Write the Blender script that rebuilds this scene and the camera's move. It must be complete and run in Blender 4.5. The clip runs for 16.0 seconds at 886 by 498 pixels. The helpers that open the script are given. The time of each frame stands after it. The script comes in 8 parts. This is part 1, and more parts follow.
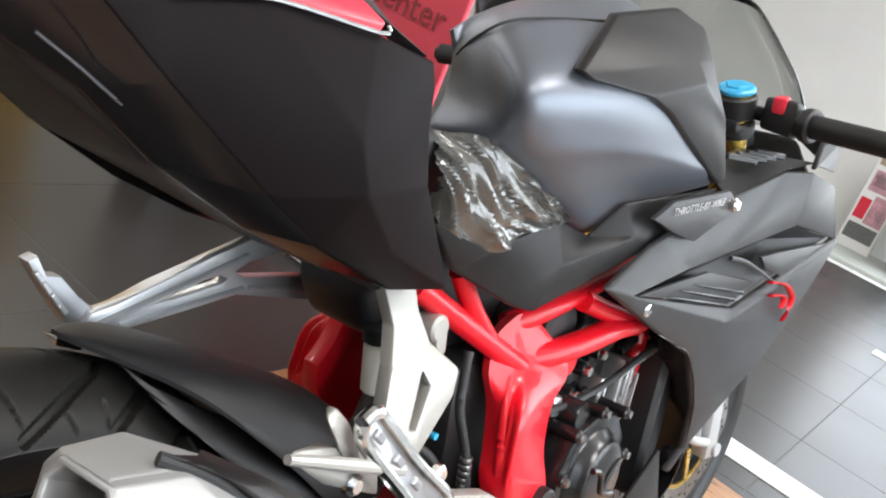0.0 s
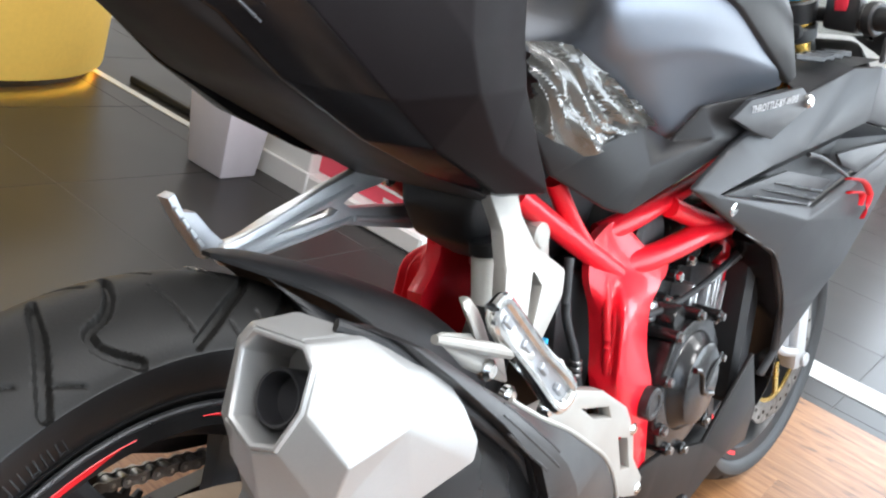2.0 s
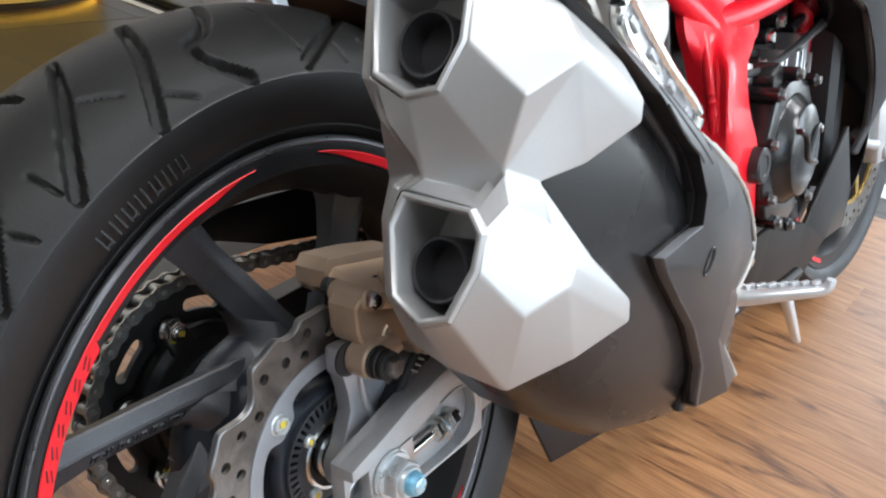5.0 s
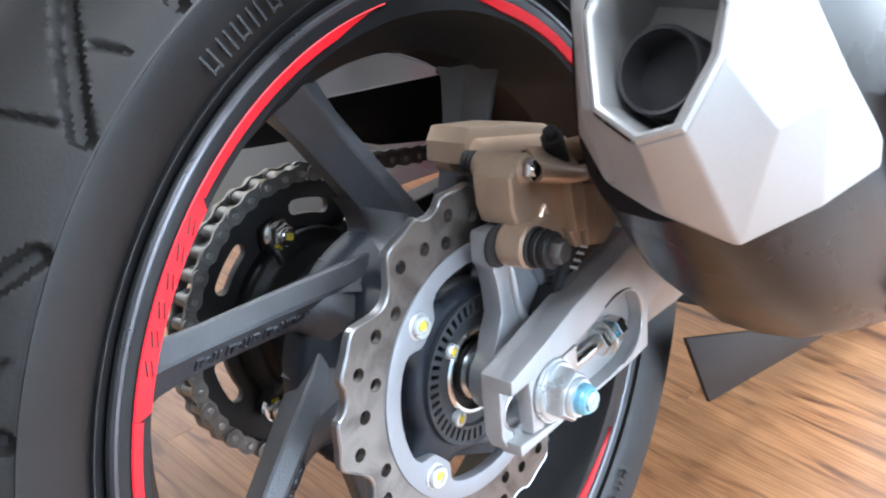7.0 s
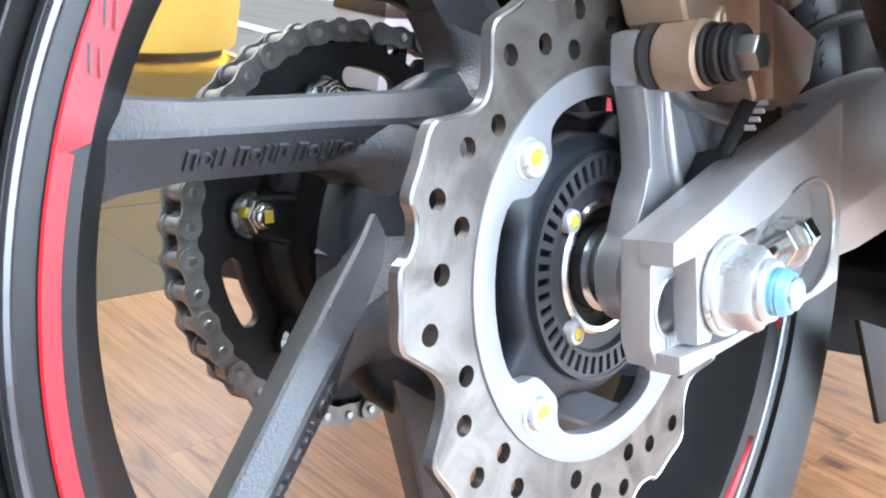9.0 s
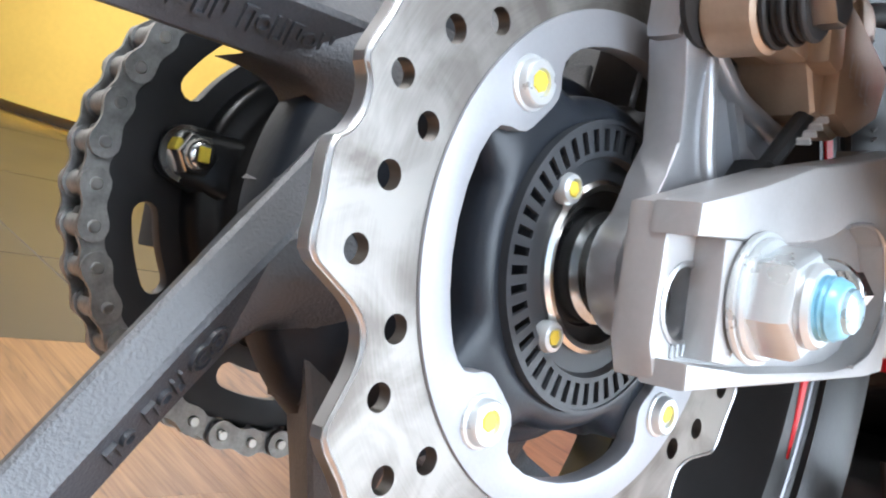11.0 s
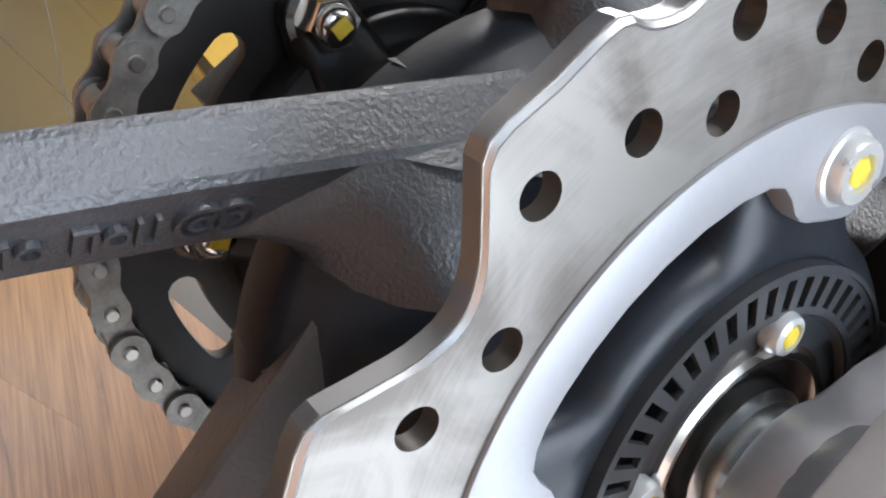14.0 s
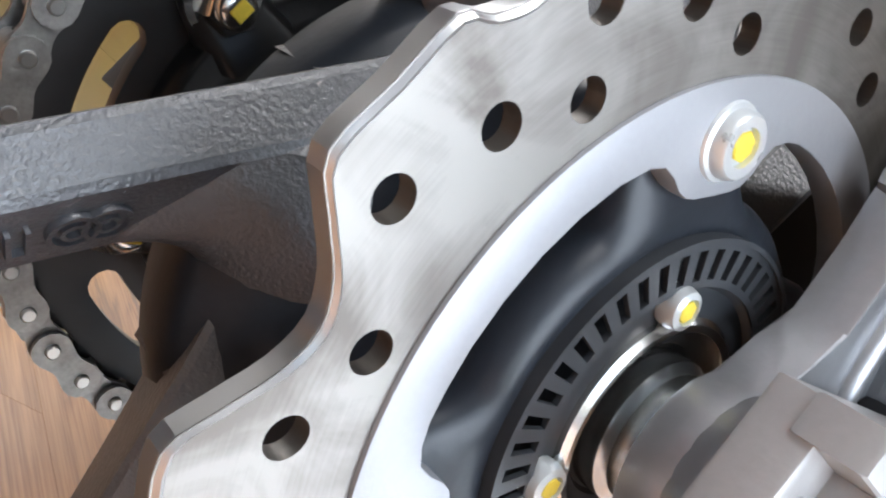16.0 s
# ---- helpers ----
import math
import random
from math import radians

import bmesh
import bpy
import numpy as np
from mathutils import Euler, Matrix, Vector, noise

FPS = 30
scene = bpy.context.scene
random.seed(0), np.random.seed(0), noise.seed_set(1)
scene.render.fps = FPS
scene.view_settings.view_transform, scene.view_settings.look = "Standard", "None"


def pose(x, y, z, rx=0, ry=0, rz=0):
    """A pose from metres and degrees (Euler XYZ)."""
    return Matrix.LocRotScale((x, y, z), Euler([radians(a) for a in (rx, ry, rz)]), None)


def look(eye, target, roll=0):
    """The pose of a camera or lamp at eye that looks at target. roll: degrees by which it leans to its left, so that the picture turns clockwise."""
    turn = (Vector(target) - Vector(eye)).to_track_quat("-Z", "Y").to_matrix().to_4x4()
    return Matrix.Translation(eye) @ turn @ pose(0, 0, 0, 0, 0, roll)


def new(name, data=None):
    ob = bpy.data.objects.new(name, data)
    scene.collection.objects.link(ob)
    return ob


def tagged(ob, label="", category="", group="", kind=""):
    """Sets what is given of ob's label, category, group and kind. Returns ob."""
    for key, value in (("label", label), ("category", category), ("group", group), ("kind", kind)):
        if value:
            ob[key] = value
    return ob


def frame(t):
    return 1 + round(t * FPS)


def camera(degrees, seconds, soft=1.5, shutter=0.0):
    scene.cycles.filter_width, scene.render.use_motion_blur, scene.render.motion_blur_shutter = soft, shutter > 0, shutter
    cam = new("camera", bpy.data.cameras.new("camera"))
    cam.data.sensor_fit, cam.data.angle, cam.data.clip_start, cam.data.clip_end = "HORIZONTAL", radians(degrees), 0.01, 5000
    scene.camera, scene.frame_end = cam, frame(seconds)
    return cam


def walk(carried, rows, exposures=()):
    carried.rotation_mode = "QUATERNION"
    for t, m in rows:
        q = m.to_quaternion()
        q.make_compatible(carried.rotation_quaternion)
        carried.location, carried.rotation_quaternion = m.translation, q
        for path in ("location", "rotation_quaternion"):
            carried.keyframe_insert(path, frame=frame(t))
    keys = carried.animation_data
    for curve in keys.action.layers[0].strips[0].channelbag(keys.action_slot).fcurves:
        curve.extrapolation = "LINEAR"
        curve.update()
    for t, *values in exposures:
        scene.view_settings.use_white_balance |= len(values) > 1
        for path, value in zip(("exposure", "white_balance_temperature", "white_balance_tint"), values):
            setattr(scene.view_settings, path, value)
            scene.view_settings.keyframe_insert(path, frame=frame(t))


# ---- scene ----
# ---- the camera and its walk ----
# The motorcycle leans on its side stand. Its own axes: x ahead, y to its left, z up, from the rear axle.
TILTED = pose(0, 0, 0, -12.5, 0, 0)
AXLE_Z = 0.314
BIKE = TILTED @ Matrix.Translation((0, 0, AXLE_Z))
cam = camera(52.69, 16.0, soft=2.0, shutter=0.4)
PATH = [
    (0, (-0.3127, -0.5819, 0.5969), (0.5031, -0.0402, 0.3944), 12.05),
    (0.5, (-0.3330, -0.5882, 0.5886), (0.4730, -0.0341, 0.3808), 11.22),
    (1, (-0.3537, -0.5938, 0.5766), (0.4412, -0.0271, 0.3597), 9.88),
    (1.5, (-0.3765, -0.5933, 0.5597), (0.4095, -0.0172, 0.3354), 7.82),
    (2, (-0.3913, -0.5837, 0.5337), (0.3901, -0.0047, 0.3006), 5.51),
    (2.5, (-0.4001, -0.5725, 0.5096), (0.3781, 0.0020, 0.2559), 3.56),
    (3, (-0.4112, -0.5632, 0.4814), (0.3611, 0.0117, 0.2110), 2.33),
    (3.5, (-0.4189, -0.5532, 0.4518), (0.3470, 0.0207, 0.1621), 1.75),
    (4, (-0.4254, -0.5438, 0.4223), (0.3369, 0.0259, 0.1150), 1.48),
    (4.2, (-0.4267, -0.5399, 0.4101), (0.3344, 0.0306, 0.1015), 1.09),
    (6.3, (-0.3995, -0.4414, 0.2785), (0.3306, 0.1610, -0.0442), -6.24),
    (6.5, (-0.3979, -0.4312, 0.2687), (0.3268, 0.1763, -0.0563), -6.02),
    (7, (-0.3890, -0.4042, 0.2473), (0.3177, 0.2313, -0.0637), -4.71),
    (7.5, (-0.3752, -0.3752, 0.2188), (0.3237, 0.2788, -0.0708), -3.44),
    (8, (-0.3601, -0.3482, 0.1680), (0.3390, 0.3177, -0.0924), -2.12),
    (8.2, (-0.3482, -0.3299, 0.1419), (0.3510, 0.3415, -0.1039), -1.92),
    (10.3, (-0.2745, -0.2627, 0.0139), (0.4426, 0.4341, 0.0006), 3.31),
    (10.5, (-0.2651, -0.2586, 0.0041), (0.4495, 0.4409, 0.0058), 5.05),
    (11, (-0.2478, -0.2460, -0.0115), (0.4647, 0.4551, 0.0189), 9.60),
    (11.5, (-0.2409, -0.2282, -0.0222), (0.4604, 0.4828, 0.0305), 14.45),
    (12, (-0.2322, -0.2082, -0.0359), (0.4506, 0.5187, 0.0385), 21.60),
    (12.5, (-0.2172, -0.1918, -0.0449), (0.4471, 0.5495, 0.0511), 30.59),
    (13, (-0.2074, -0.1787, -0.0442), (0.4560, 0.5609, 0.0688), 37.09),
    (13.5, (-0.1984, -0.1682, -0.0443), (0.4690, 0.5649, 0.0873), 41.59),
    (14, (-0.1958, -0.1656, -0.0425), (0.4810, 0.5565, 0.1004), 44.51),
    (14.5, (-0.1881, -0.1640, -0.0437), (0.4952, 0.5508, 0.1055), 46.46),
    (15, (-0.1854, -0.1641, -0.0406), (0.5036, 0.5452, 0.1086), 46.95),
    (15.5, (-0.1886, -0.1664, -0.0320), (0.5118, 0.5339, 0.1056), 45.01),
    (16, (-0.1900, -0.1715, -0.0250), (0.5252, 0.5163, 0.0991), 41.21),
]
walk(cam, [(t, BIKE @ look(eye, target, roll)) for t, eye, target, roll in PATH],
     [(0, 0.10, 6600, 11), (0.6, 0.27, 6500, 11), (2.4, 0.34, 6250, 10), (3.3, 0.12, 6300, 10), (4.2, -0.09, 6350, 10), (6.5, 0.38, 5720, 9), (7.0, 0.80, 5700, 9), (7.5, 0.86, 5700, 9), (8.2, 1.30, 5660, 8), (10.5, 1.26, 6050, 11), (11.2, 0.94, 6100, 11), (12.5, 0.64, 6100, 12), (14, 0.74, 6200, 12), (16, 0.90, 6250, 12)])
from mathutils.bvhtree import BVHTree

# ---- light ----
sky_world = bpy.data.worlds.new("sky")
scene.world = sky_world
sky_world.use_nodes = True
wn = sky_world.node_tree
sky_tex = wn.nodes.new("ShaderNodeTexSky")
sky_tex.sky_type = "NISHITA"
sky_tex.sun_disc = False
sky_tex.sun_elevation, sky_tex.sun_rotation = radians(62), radians(180)
wn.links.new(sky_tex.outputs[0], wn.nodes["Background"].inputs[0])
wn.nodes["Background"].inputs[1].default_value = 0.14
sun_data = bpy.data.lights.new("sun", "SUN")
sun_data.energy, sun_data.angle, sun_data.color = 4.0, radians(0.5), (1.0, 0.96, 0.90)
sun_ob = new("sun", sun_data)
sun_ob.matrix_world = look((0.0, -5.0, 9.4), (0, 0, 0))


def area_lamp(name, eye, target, width, height, watts, colour):
    data = bpy.data.lights.new(name, "AREA")
    data.shape, data.size, data.size_y, data.energy, data.color = "RECTANGLE", width, height, watts, colour
    ob = new(name, data)
    ob.matrix_world = look(eye, target)
    return ob


# daylight through the glass shop front beside the motorcycle and at the far end of the room
area_lamp("window_light", (2.5, -3.55, 1.85), (2.5, 0.0, 0.9), 7.8, 2.4, 290, (0.86, 0.94, 1.0))
area_lamp("window_light", (6.6, -1.1, 1.7), (0.0, -0.9, 0.6), 3.0, 2.5, 98, (0.88, 0.95, 1.0))
# the row of ceiling lamps
for lamp_x in (-1.6, 0.4, 2.4):
    area_lamp("ceiling_lamp_light", (lamp_x, -0.9, 3.14), (lamp_x, -0.9, 0.0), 1.2, 0.3, 38, (1.0, 0.99, 0.97))
    area_lamp("ceiling_lamp_light", (lamp_x, 4.2, 3.14), (lamp_x, 4.2, 0.0), 1.2, 0.3, 27, (1.0, 0.99, 0.97))

# ---- materials ----
MATS = {}


def material(name, colour, rough=0.5, metal=0.0, vary=0.12, scale=8.0, bump=0.0, bump_scale=60.0, coat=0.0,
             streak=None, dirt=None, rough_vary=0.1, sheen=0.0, spec=0.5):
    """A surface with large patches, fine grain and a bump, in object space and real size."""
    if name in MATS:
        return MATS[name]
    m = bpy.data.materials.new(name)
    m.use_nodes = True
    nt = m.node_tree
    b = nt.nodes["Principled BSDF"]
    tc = nt.nodes.new("ShaderNodeTexCoord")
    mp = nt.nodes.new("ShaderNodeMapping")
    nt.links.new(tc.outputs["Object"], mp.inputs[0])
    if streak:
        mp.inputs["Scale"].default_value = streak
    n1 = nt.nodes.new("ShaderNodeTexNoise")
    n1.inputs["Scale"].default_value = scale
    n1.inputs["Detail"].default_value = 5
    n2 = nt.nodes.new("ShaderNodeTexNoise")
    n2.inputs["Scale"].default_value = bump_scale
    n2.inputs["Detail"].default_value = 3
    nt.links.new(mp.outputs[0], n1.inputs["Vector"])
    nt.links.new(mp.outputs[0], n2.inputs["Vector"])
    mixf = nt.nodes.new("ShaderNodeMath")
    mixf.operation = "MULTIPLY_ADD"
    nt.links.new(n1.outputs[0], mixf.inputs[0])
    mixf.inputs[1].default_value = 0.7
    hold = nt.nodes.new("ShaderNodeMath")
    hold.operation = "MULTIPLY"
    hold.inputs[1].default_value = 0.3
    nt.links.new(n2.outputs[0], hold.inputs[0])
    nt.links.new(hold.outputs[0], mixf.inputs[2])
    ramp = nt.nodes.new("ShaderNodeValToRGB")
    ramp.color_ramp.elements[0].position, ramp.color_ramp.elements[1].position = 0.3, 0.7
    lo = [max(0.0, c * (1 - vary)) for c in colour]
    hi = [min(1.0, c * (1 + vary)) for c in colour]
    if dirt:
        lo = list(dirt)
    ramp.color_ramp.elements[0].color = (*lo, 1)
    ramp.color_ramp.elements[1].color = (*hi, 1)
    nt.links.new(mixf.outputs[0], ramp.inputs[0])
    nt.links.new(ramp.outputs[0], b.inputs["Base Color"])
    rr = nt.nodes.new("ShaderNodeMapRange")
    rr.inputs["To Min"].default_value, rr.inputs["To Max"].default_value = max(0.02, rough - rough_vary), min(1, rough + rough_vary)
    nt.links.new(n1.outputs[0], rr.inputs[0])
    nt.links.new(rr.outputs[0], b.inputs["Roughness"])
    b.inputs["Metallic"].default_value = metal
    b.inputs["Specular IOR Level"].default_value = spec
    b.inputs["Coat Weight"].default_value = coat
    b.inputs["Coat Roughness"].default_value = 0.06
    b.inputs["Sheen Weight"].default_value = sheen
    if bump:
        bp = nt.nodes.new("ShaderNodeBump")
        bp.inputs["Strength"].default_value = bump
        bp.inputs["Distance"].default_value = 0.0006
        nt.links.new(n2.outputs[0], bp.inputs["Height"])
        nt.links.new(bp.outputs[0], b.inputs["Normal"])
    MATS[name] = m
    return m


def glow(name, colour, strength):
    m = bpy.data.materials.new(name)
    m.use_nodes = True
    b = m.node_tree.nodes["Principled BSDF"]
    b.inputs["Base Color"].default_value = (*colour, 1)
    b.inputs["Emission Color"].default_value = (*colour, 1)
    b.inputs["Emission Strength"].default_value = strength
    return m


def clear(name, colour, rough=0.03, ior=1.45):
    m = bpy.data.materials.new(name)
    m.use_nodes = True
    b = m.node_tree.nodes["Principled BSDF"]
    b.inputs["Base Color"].default_value = (*colour, 1)
    b.inputs["Transmission Weight"].default_value = 1.0
    b.inputs["Roughness"].default_value = rough
    b.inputs["IOR"].default_value = ior
    return m


RUBBER = material("tyre_rubber", (0.0130, 0.0123, 0.0115), 0.52, vary=0.3, scale=14, bump=0.25, bump_scale=500, rough_vary=0.14, spec=0.29)
RUBBER_SIDE = material("tyre_sidewall", (0.0075, 0.0074, 0.0078), 0.44, vary=0.2, scale=20, bump=0.15, bump_scale=400)
RIM_BLACK = material("black_wheel_paint", (0.012, 0.0125, 0.0135), 0.34, spec=0.36, vary=0.2, scale=30, bump=0.1, bump_scale=300)
HUB_BLACK = material("satin_black_hub", (0.0135, 0.0175, 0.0240), 0.38, vary=0.2, scale=40, bump=0.12, bump_scale=400, spec=0.38)
CAST_BLACK = material("black_cast_spoke", (0.036, 0.039, 0.046), 0.40, vary=0.22, scale=60, bump=0.6, bump_scale=800, rough_vary=0.1, spec=0.95)
RIM_RED = material("red_stripe", (0.72, 0.012, 0.022), 0.4, vary=0.12, scale=40)
LIP_GREY = material("lip_highlight_seam_grey", (0.13, 0.13, 0.14), 0.30, metal=0.8, vary=0.1, scale=60)
def brushed_disc(name, light, dark, rough):
    """Ground steel: fine concentric lines about the axle, cloudy stains, the sheen drawn out across the grinding."""
    m = bpy.data.materials.new(name)
    m.use_nodes = True
    nt = m.node_tree
    b = nt.nodes["Principled BSDF"]
    tc = nt.nodes.new("ShaderNodeTexCoord")
    sep = nt.nodes.new("ShaderNodeSeparateXYZ")
    nt.links.new(tc.outputs["Object"], sep.inputs[0])

    def calc(op, a, c=None):
        n = nt.nodes.new("ShaderNodeMath")
        n.operation = op
        for i, v in enumerate((a, c)):
            if isinstance(v, (int, float)):
                n.inputs[i].default_value = v
            elif v is not None:
                nt.links.new(v, n.inputs[i])
        return n.outputs[0]

    x, z = sep.outputs[0], sep.outputs[2]
    radius = calc("SQRT", calc("ADD", calc("MULTIPLY", x, x), calc("MULTIPLY", z, z)))
    turn = calc("ARCTAN2", z, x)
    polar = nt.nodes.new("ShaderNodeCombineXYZ")
    nt.links.new(calc("MULTIPLY", radius, 1400), polar.inputs[0])
    nt.links.new(calc("MULTIPLY", turn, 5), polar.inputs[1])
    lines = nt.nodes.new("ShaderNodeTexNoise")
    lines.inputs["Scale"].default_value, lines.inputs["Detail"].default_value = 1.0, 4
    nt.links.new(polar.outputs[0], lines.inputs["Vector"])
    cloud = nt.nodes.new("ShaderNodeTexNoise")
    cloud.inputs["Scale"].default_value, cloud.inputs["Detail"].default_value, cloud.inputs["Distortion"].default_value = 34, 5, 1.2
    nt.links.new(tc.outputs["Object"], cloud.inputs["Vector"])
    blend = calc("ADD", calc("MULTIPLY", cloud.outputs[0], 0.85), calc("MULTIPLY", lines.outputs[0], 0.15))
    ramp = nt.nodes.new("ShaderNodeValToRGB")
    ramp.color_ramp.elements[0].position, ramp.color_ramp.elements[0].color = 0.36, (*dark, 1)
    ramp.color_ramp.elements[1].position, ramp.color_ramp.elements[1].color = 0.58, (*light, 1)
    nt.links.new(blend, ramp.inputs[0])
    nt.links.new(ramp.outputs[0], b.inputs["Base Color"])
    nt.links.new(calc("ADD", calc("MULTIPLY", cloud.outputs[0], -0.24), rough + 0.12), b.inputs["Roughness"])
    b.inputs["Metallic"].default_value = 1.0
    b.inputs["Anisotropic"].default_value = 0.5
    tan = nt.nodes.new("ShaderNodeTangent")
    tan.direction_type, tan.axis = "RADIAL", "Y"
    nt.links.new(tan.outputs[0], b.inputs["Tangent"])
    bp = nt.nodes.new("ShaderNodeBump")
    bp.inputs["Strength"].default_value, bp.inputs["Distance"].default_value = 0.06, 0.0004
    nt.links.new(lines.outputs[0], bp.inputs["Height"])
    nt.links.new(bp.outputs[0], b.inputs["Normal"])
    return m


DISC_STEEL = brushed_disc("ground_brake_steel", (0.255, 0.242, 0.226), (0.150, 0.137, 0.125), 0.50)
CARRIER = material("disc_carrier_silver", (0.31, 0.322, 0.345), 0.48, metal=0.4, vary=0.06, scale=30, bump=0.08, bump_scale=700)
ABS_BLACK = material("sensor_ring_black", (0.030, 0.034, 0.040), 0.45, vary=0.2, scale=60)
NUT_ZINC = material("pale_zinc_nut", (0.66, 0.70, 0.72), 0.30, metal=0.55, vary=0.08, scale=90, rough_vary=0.1)
CHROME = material("zinc_bolt", (0.74, 0.74, 0.72), 0.2, metal=1.0, vary=0.1, scale=90, rough_vary=0.08)
PAINT_MARK = material("yellow_paint_mark", (0.74, 0.58, 0.06), 0.5, vary=0.25, scale=200)
STEEL_DARK = material("dark_steel", (0.20, 0.20, 0.20), 0.32, metal=0.9, vary=0.25, scale=90)
CHAIN_STEEL = material("chain_plate", (0.33, 0.325, 0.31), 0.42, metal=0.85, vary=0.35, scale=120, bump=0.2, bump_scale=600)
CHAIN_PIN = material("chain_pin", (0.62, 0.61, 0.58), 0.3, metal=1.0, vary=0.1)
SPROCKET = material("black_sprocket", (0.020, 0.020, 0.021), 0.45, vary=0.25, scale=50)
CAST_ALU = material("cast_aluminium", (0.44, 0.45, 0.47), 0.40, metal=0.8, vary=0.08, scale=40, bump=0.15, bump_scale=420)
ARM_MACH = material("bright_aluminium", (0.52, 0.53, 0.54), 0.32, metal=0.95, vary=0.08, scale=60)
BLUE_TINT = material("pale_blue_smear", (0.46, 0.66, 0.78), 0.28, metal=0.5, vary=0.3, scale=160)
BLUE_DAUB = material("thin_blue_daub", (0.24, 0.54, 0.72), 0.32, metal=0.3, vary=0.3, scale=160)
BLUE_MARK = material("blue_paint_mark", (0.05, 0.42, 0.72), 0.35, vary=0.25, scale=140)
GOLD_EDGE = material("bright_worn_gold", (0.62, 0.52, 0.40), 0.34, metal=0.6, vary=0.1, scale=60)
GOLD = material("gold_caliper", (0.47, 0.355, 0.26), 0.40, metal=0.5, vary=0.1, scale=40, bump=0.12, bump_scale=500)
FORK_GOLD = material("gold_fork_tube", (0.66, 0.43, 0.10), 0.25, metal=0.85, vary=0.1, scale=30)
BLACK_PLASTIC = material("black_plastic", (0.016, 0.016, 0.017), 0.45, vary=0.2, scale=20, bump=0.12, bump_scale=700)
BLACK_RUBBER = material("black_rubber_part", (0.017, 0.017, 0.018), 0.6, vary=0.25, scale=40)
MUFFLER_SILVER = material("satin_silver_muffler", (0.455, 0.455, 0.45), 0.42, metal=0.50, vary=0.05, scale=14, bump=0.07, bump_scale=600)
MUFFLER_GLOSS = material("black_muffler_body_paint", (0.0095, 0.0090, 0.0092), 0.27, vary=0.15, scale=12, bump=0.08, bump_scale=700, spec=0.36)
MUFFLER_BLACK = material("brown_black_muffler_cover", (0.0150, 0.0130, 0.0128), 0.38, vary=0.12, scale=12, bump=0.1, bump_scale=700)
PIPE_DARK = material("dark_outlet_pipe", (0.055, 0.055, 0.06), 0.42, metal=0.5, vary=0.25, scale=40)
MATT_BLACK = material("matt_black_paint", (0.013, 0.0120, 0.0122), 0.42, vary=0.1, scale=9, bump=0.05, bump_scale=900, spec=0.22)
MATT_GREY = material("matt_gunpowder_paint", (0.034, 0.034, 0.036), 0.40, vary=0.08, scale=9, bump=0.04, bump_scale=900, spec=0.35)
TANK_GREY = material("satin_gunpowder_tank", (0.182, 0.198, 0.230), 0.42, metal=0.7, vary=0.06, scale=9, bump=0.03, bump_scale=900, rough_vary=0.04)
PRINT_GREY = material("pale_grey_print", (0.42, 0.42, 0.43), 0.5, vary=0.1, scale=60)
FORK_CAST = material("pale_cast_fork_end", (0.44, 0.445, 0.45), 0.40, metal=0.35, vary=0.08, scale=60, bump=0.12, bump_scale=500)
TURNED_STEEL = material("turned_steel", (0.50, 0.52, 0.53), 0.24, metal=1.0, vary=0.2, scale=60)
HANGER_ALU = material("bright_cast_aluminium", (0.66, 0.68, 0.70), 0.34, metal=0.7, vary=0.08, scale=40, bump=0.15, bump_scale=420)
STRAP_GREY = material("grey_trim_strap", (0.34, 0.35, 0.38), 0.36, metal=0.3, vary=0.08, scale=40)
TAIL_BLACK = material("matt_black_tail_paint", (0.0088, 0.0066, 0.0070), 0.52, vary=0.1, scale=9, bump=0.05, bump_scale=900, spec=0.06)
GLOSS_BLACK = material("gloss_black_plastic", (0.010, 0.009, 0.010), 0.22, vary=0.15, scale=12)
FRAME_RED = material("red_frame_paint", (0.74, 0.008, 0.020), 0.34, vary=0.08, scale=16, coat=0.35, spec=0.3, bump=0.04, bump_scale=300)
PANEL_RED = material("red_panel_paint", (0.66, 0.03, 0.055), 0.32, vary=0.06, scale=16)
PEWTER = material("champagne_cast_hanger", (0.43, 0.415, 0.385), 0.44, metal=0.5, vary=0.06, scale=30, bump=0.12, bump_scale=500)
ENGINE_BLACK = material("black_engine_paint", (0.011, 0.0105, 0.011), 0.22, vary=0.25, scale=30, bump=0.15, bump_scale=300)
ENGINE_ALU = material("engine_aluminium", (0.60, 0.60, 0.61), 0.30, metal=0.9, vary=0.15, scale=60, bump=0.2, bump_scale=260)
# wall colour lowered to grey-beige to stand for the dim depth of the room
DIM_WALL = material("wall_with_dimness_in_colour", (0.40, 0.37, 0.34), 0.6, vary=0.06, scale=2.5, bump=0.1, bump_scale=120)
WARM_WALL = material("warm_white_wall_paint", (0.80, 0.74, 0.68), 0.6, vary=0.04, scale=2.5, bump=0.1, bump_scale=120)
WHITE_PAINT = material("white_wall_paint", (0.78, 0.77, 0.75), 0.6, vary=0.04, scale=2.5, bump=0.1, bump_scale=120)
POT_WHITE = material("white_bottle_plastic", (0.78, 0.76, 0.70), 0.4, vary=0.05, scale=40)


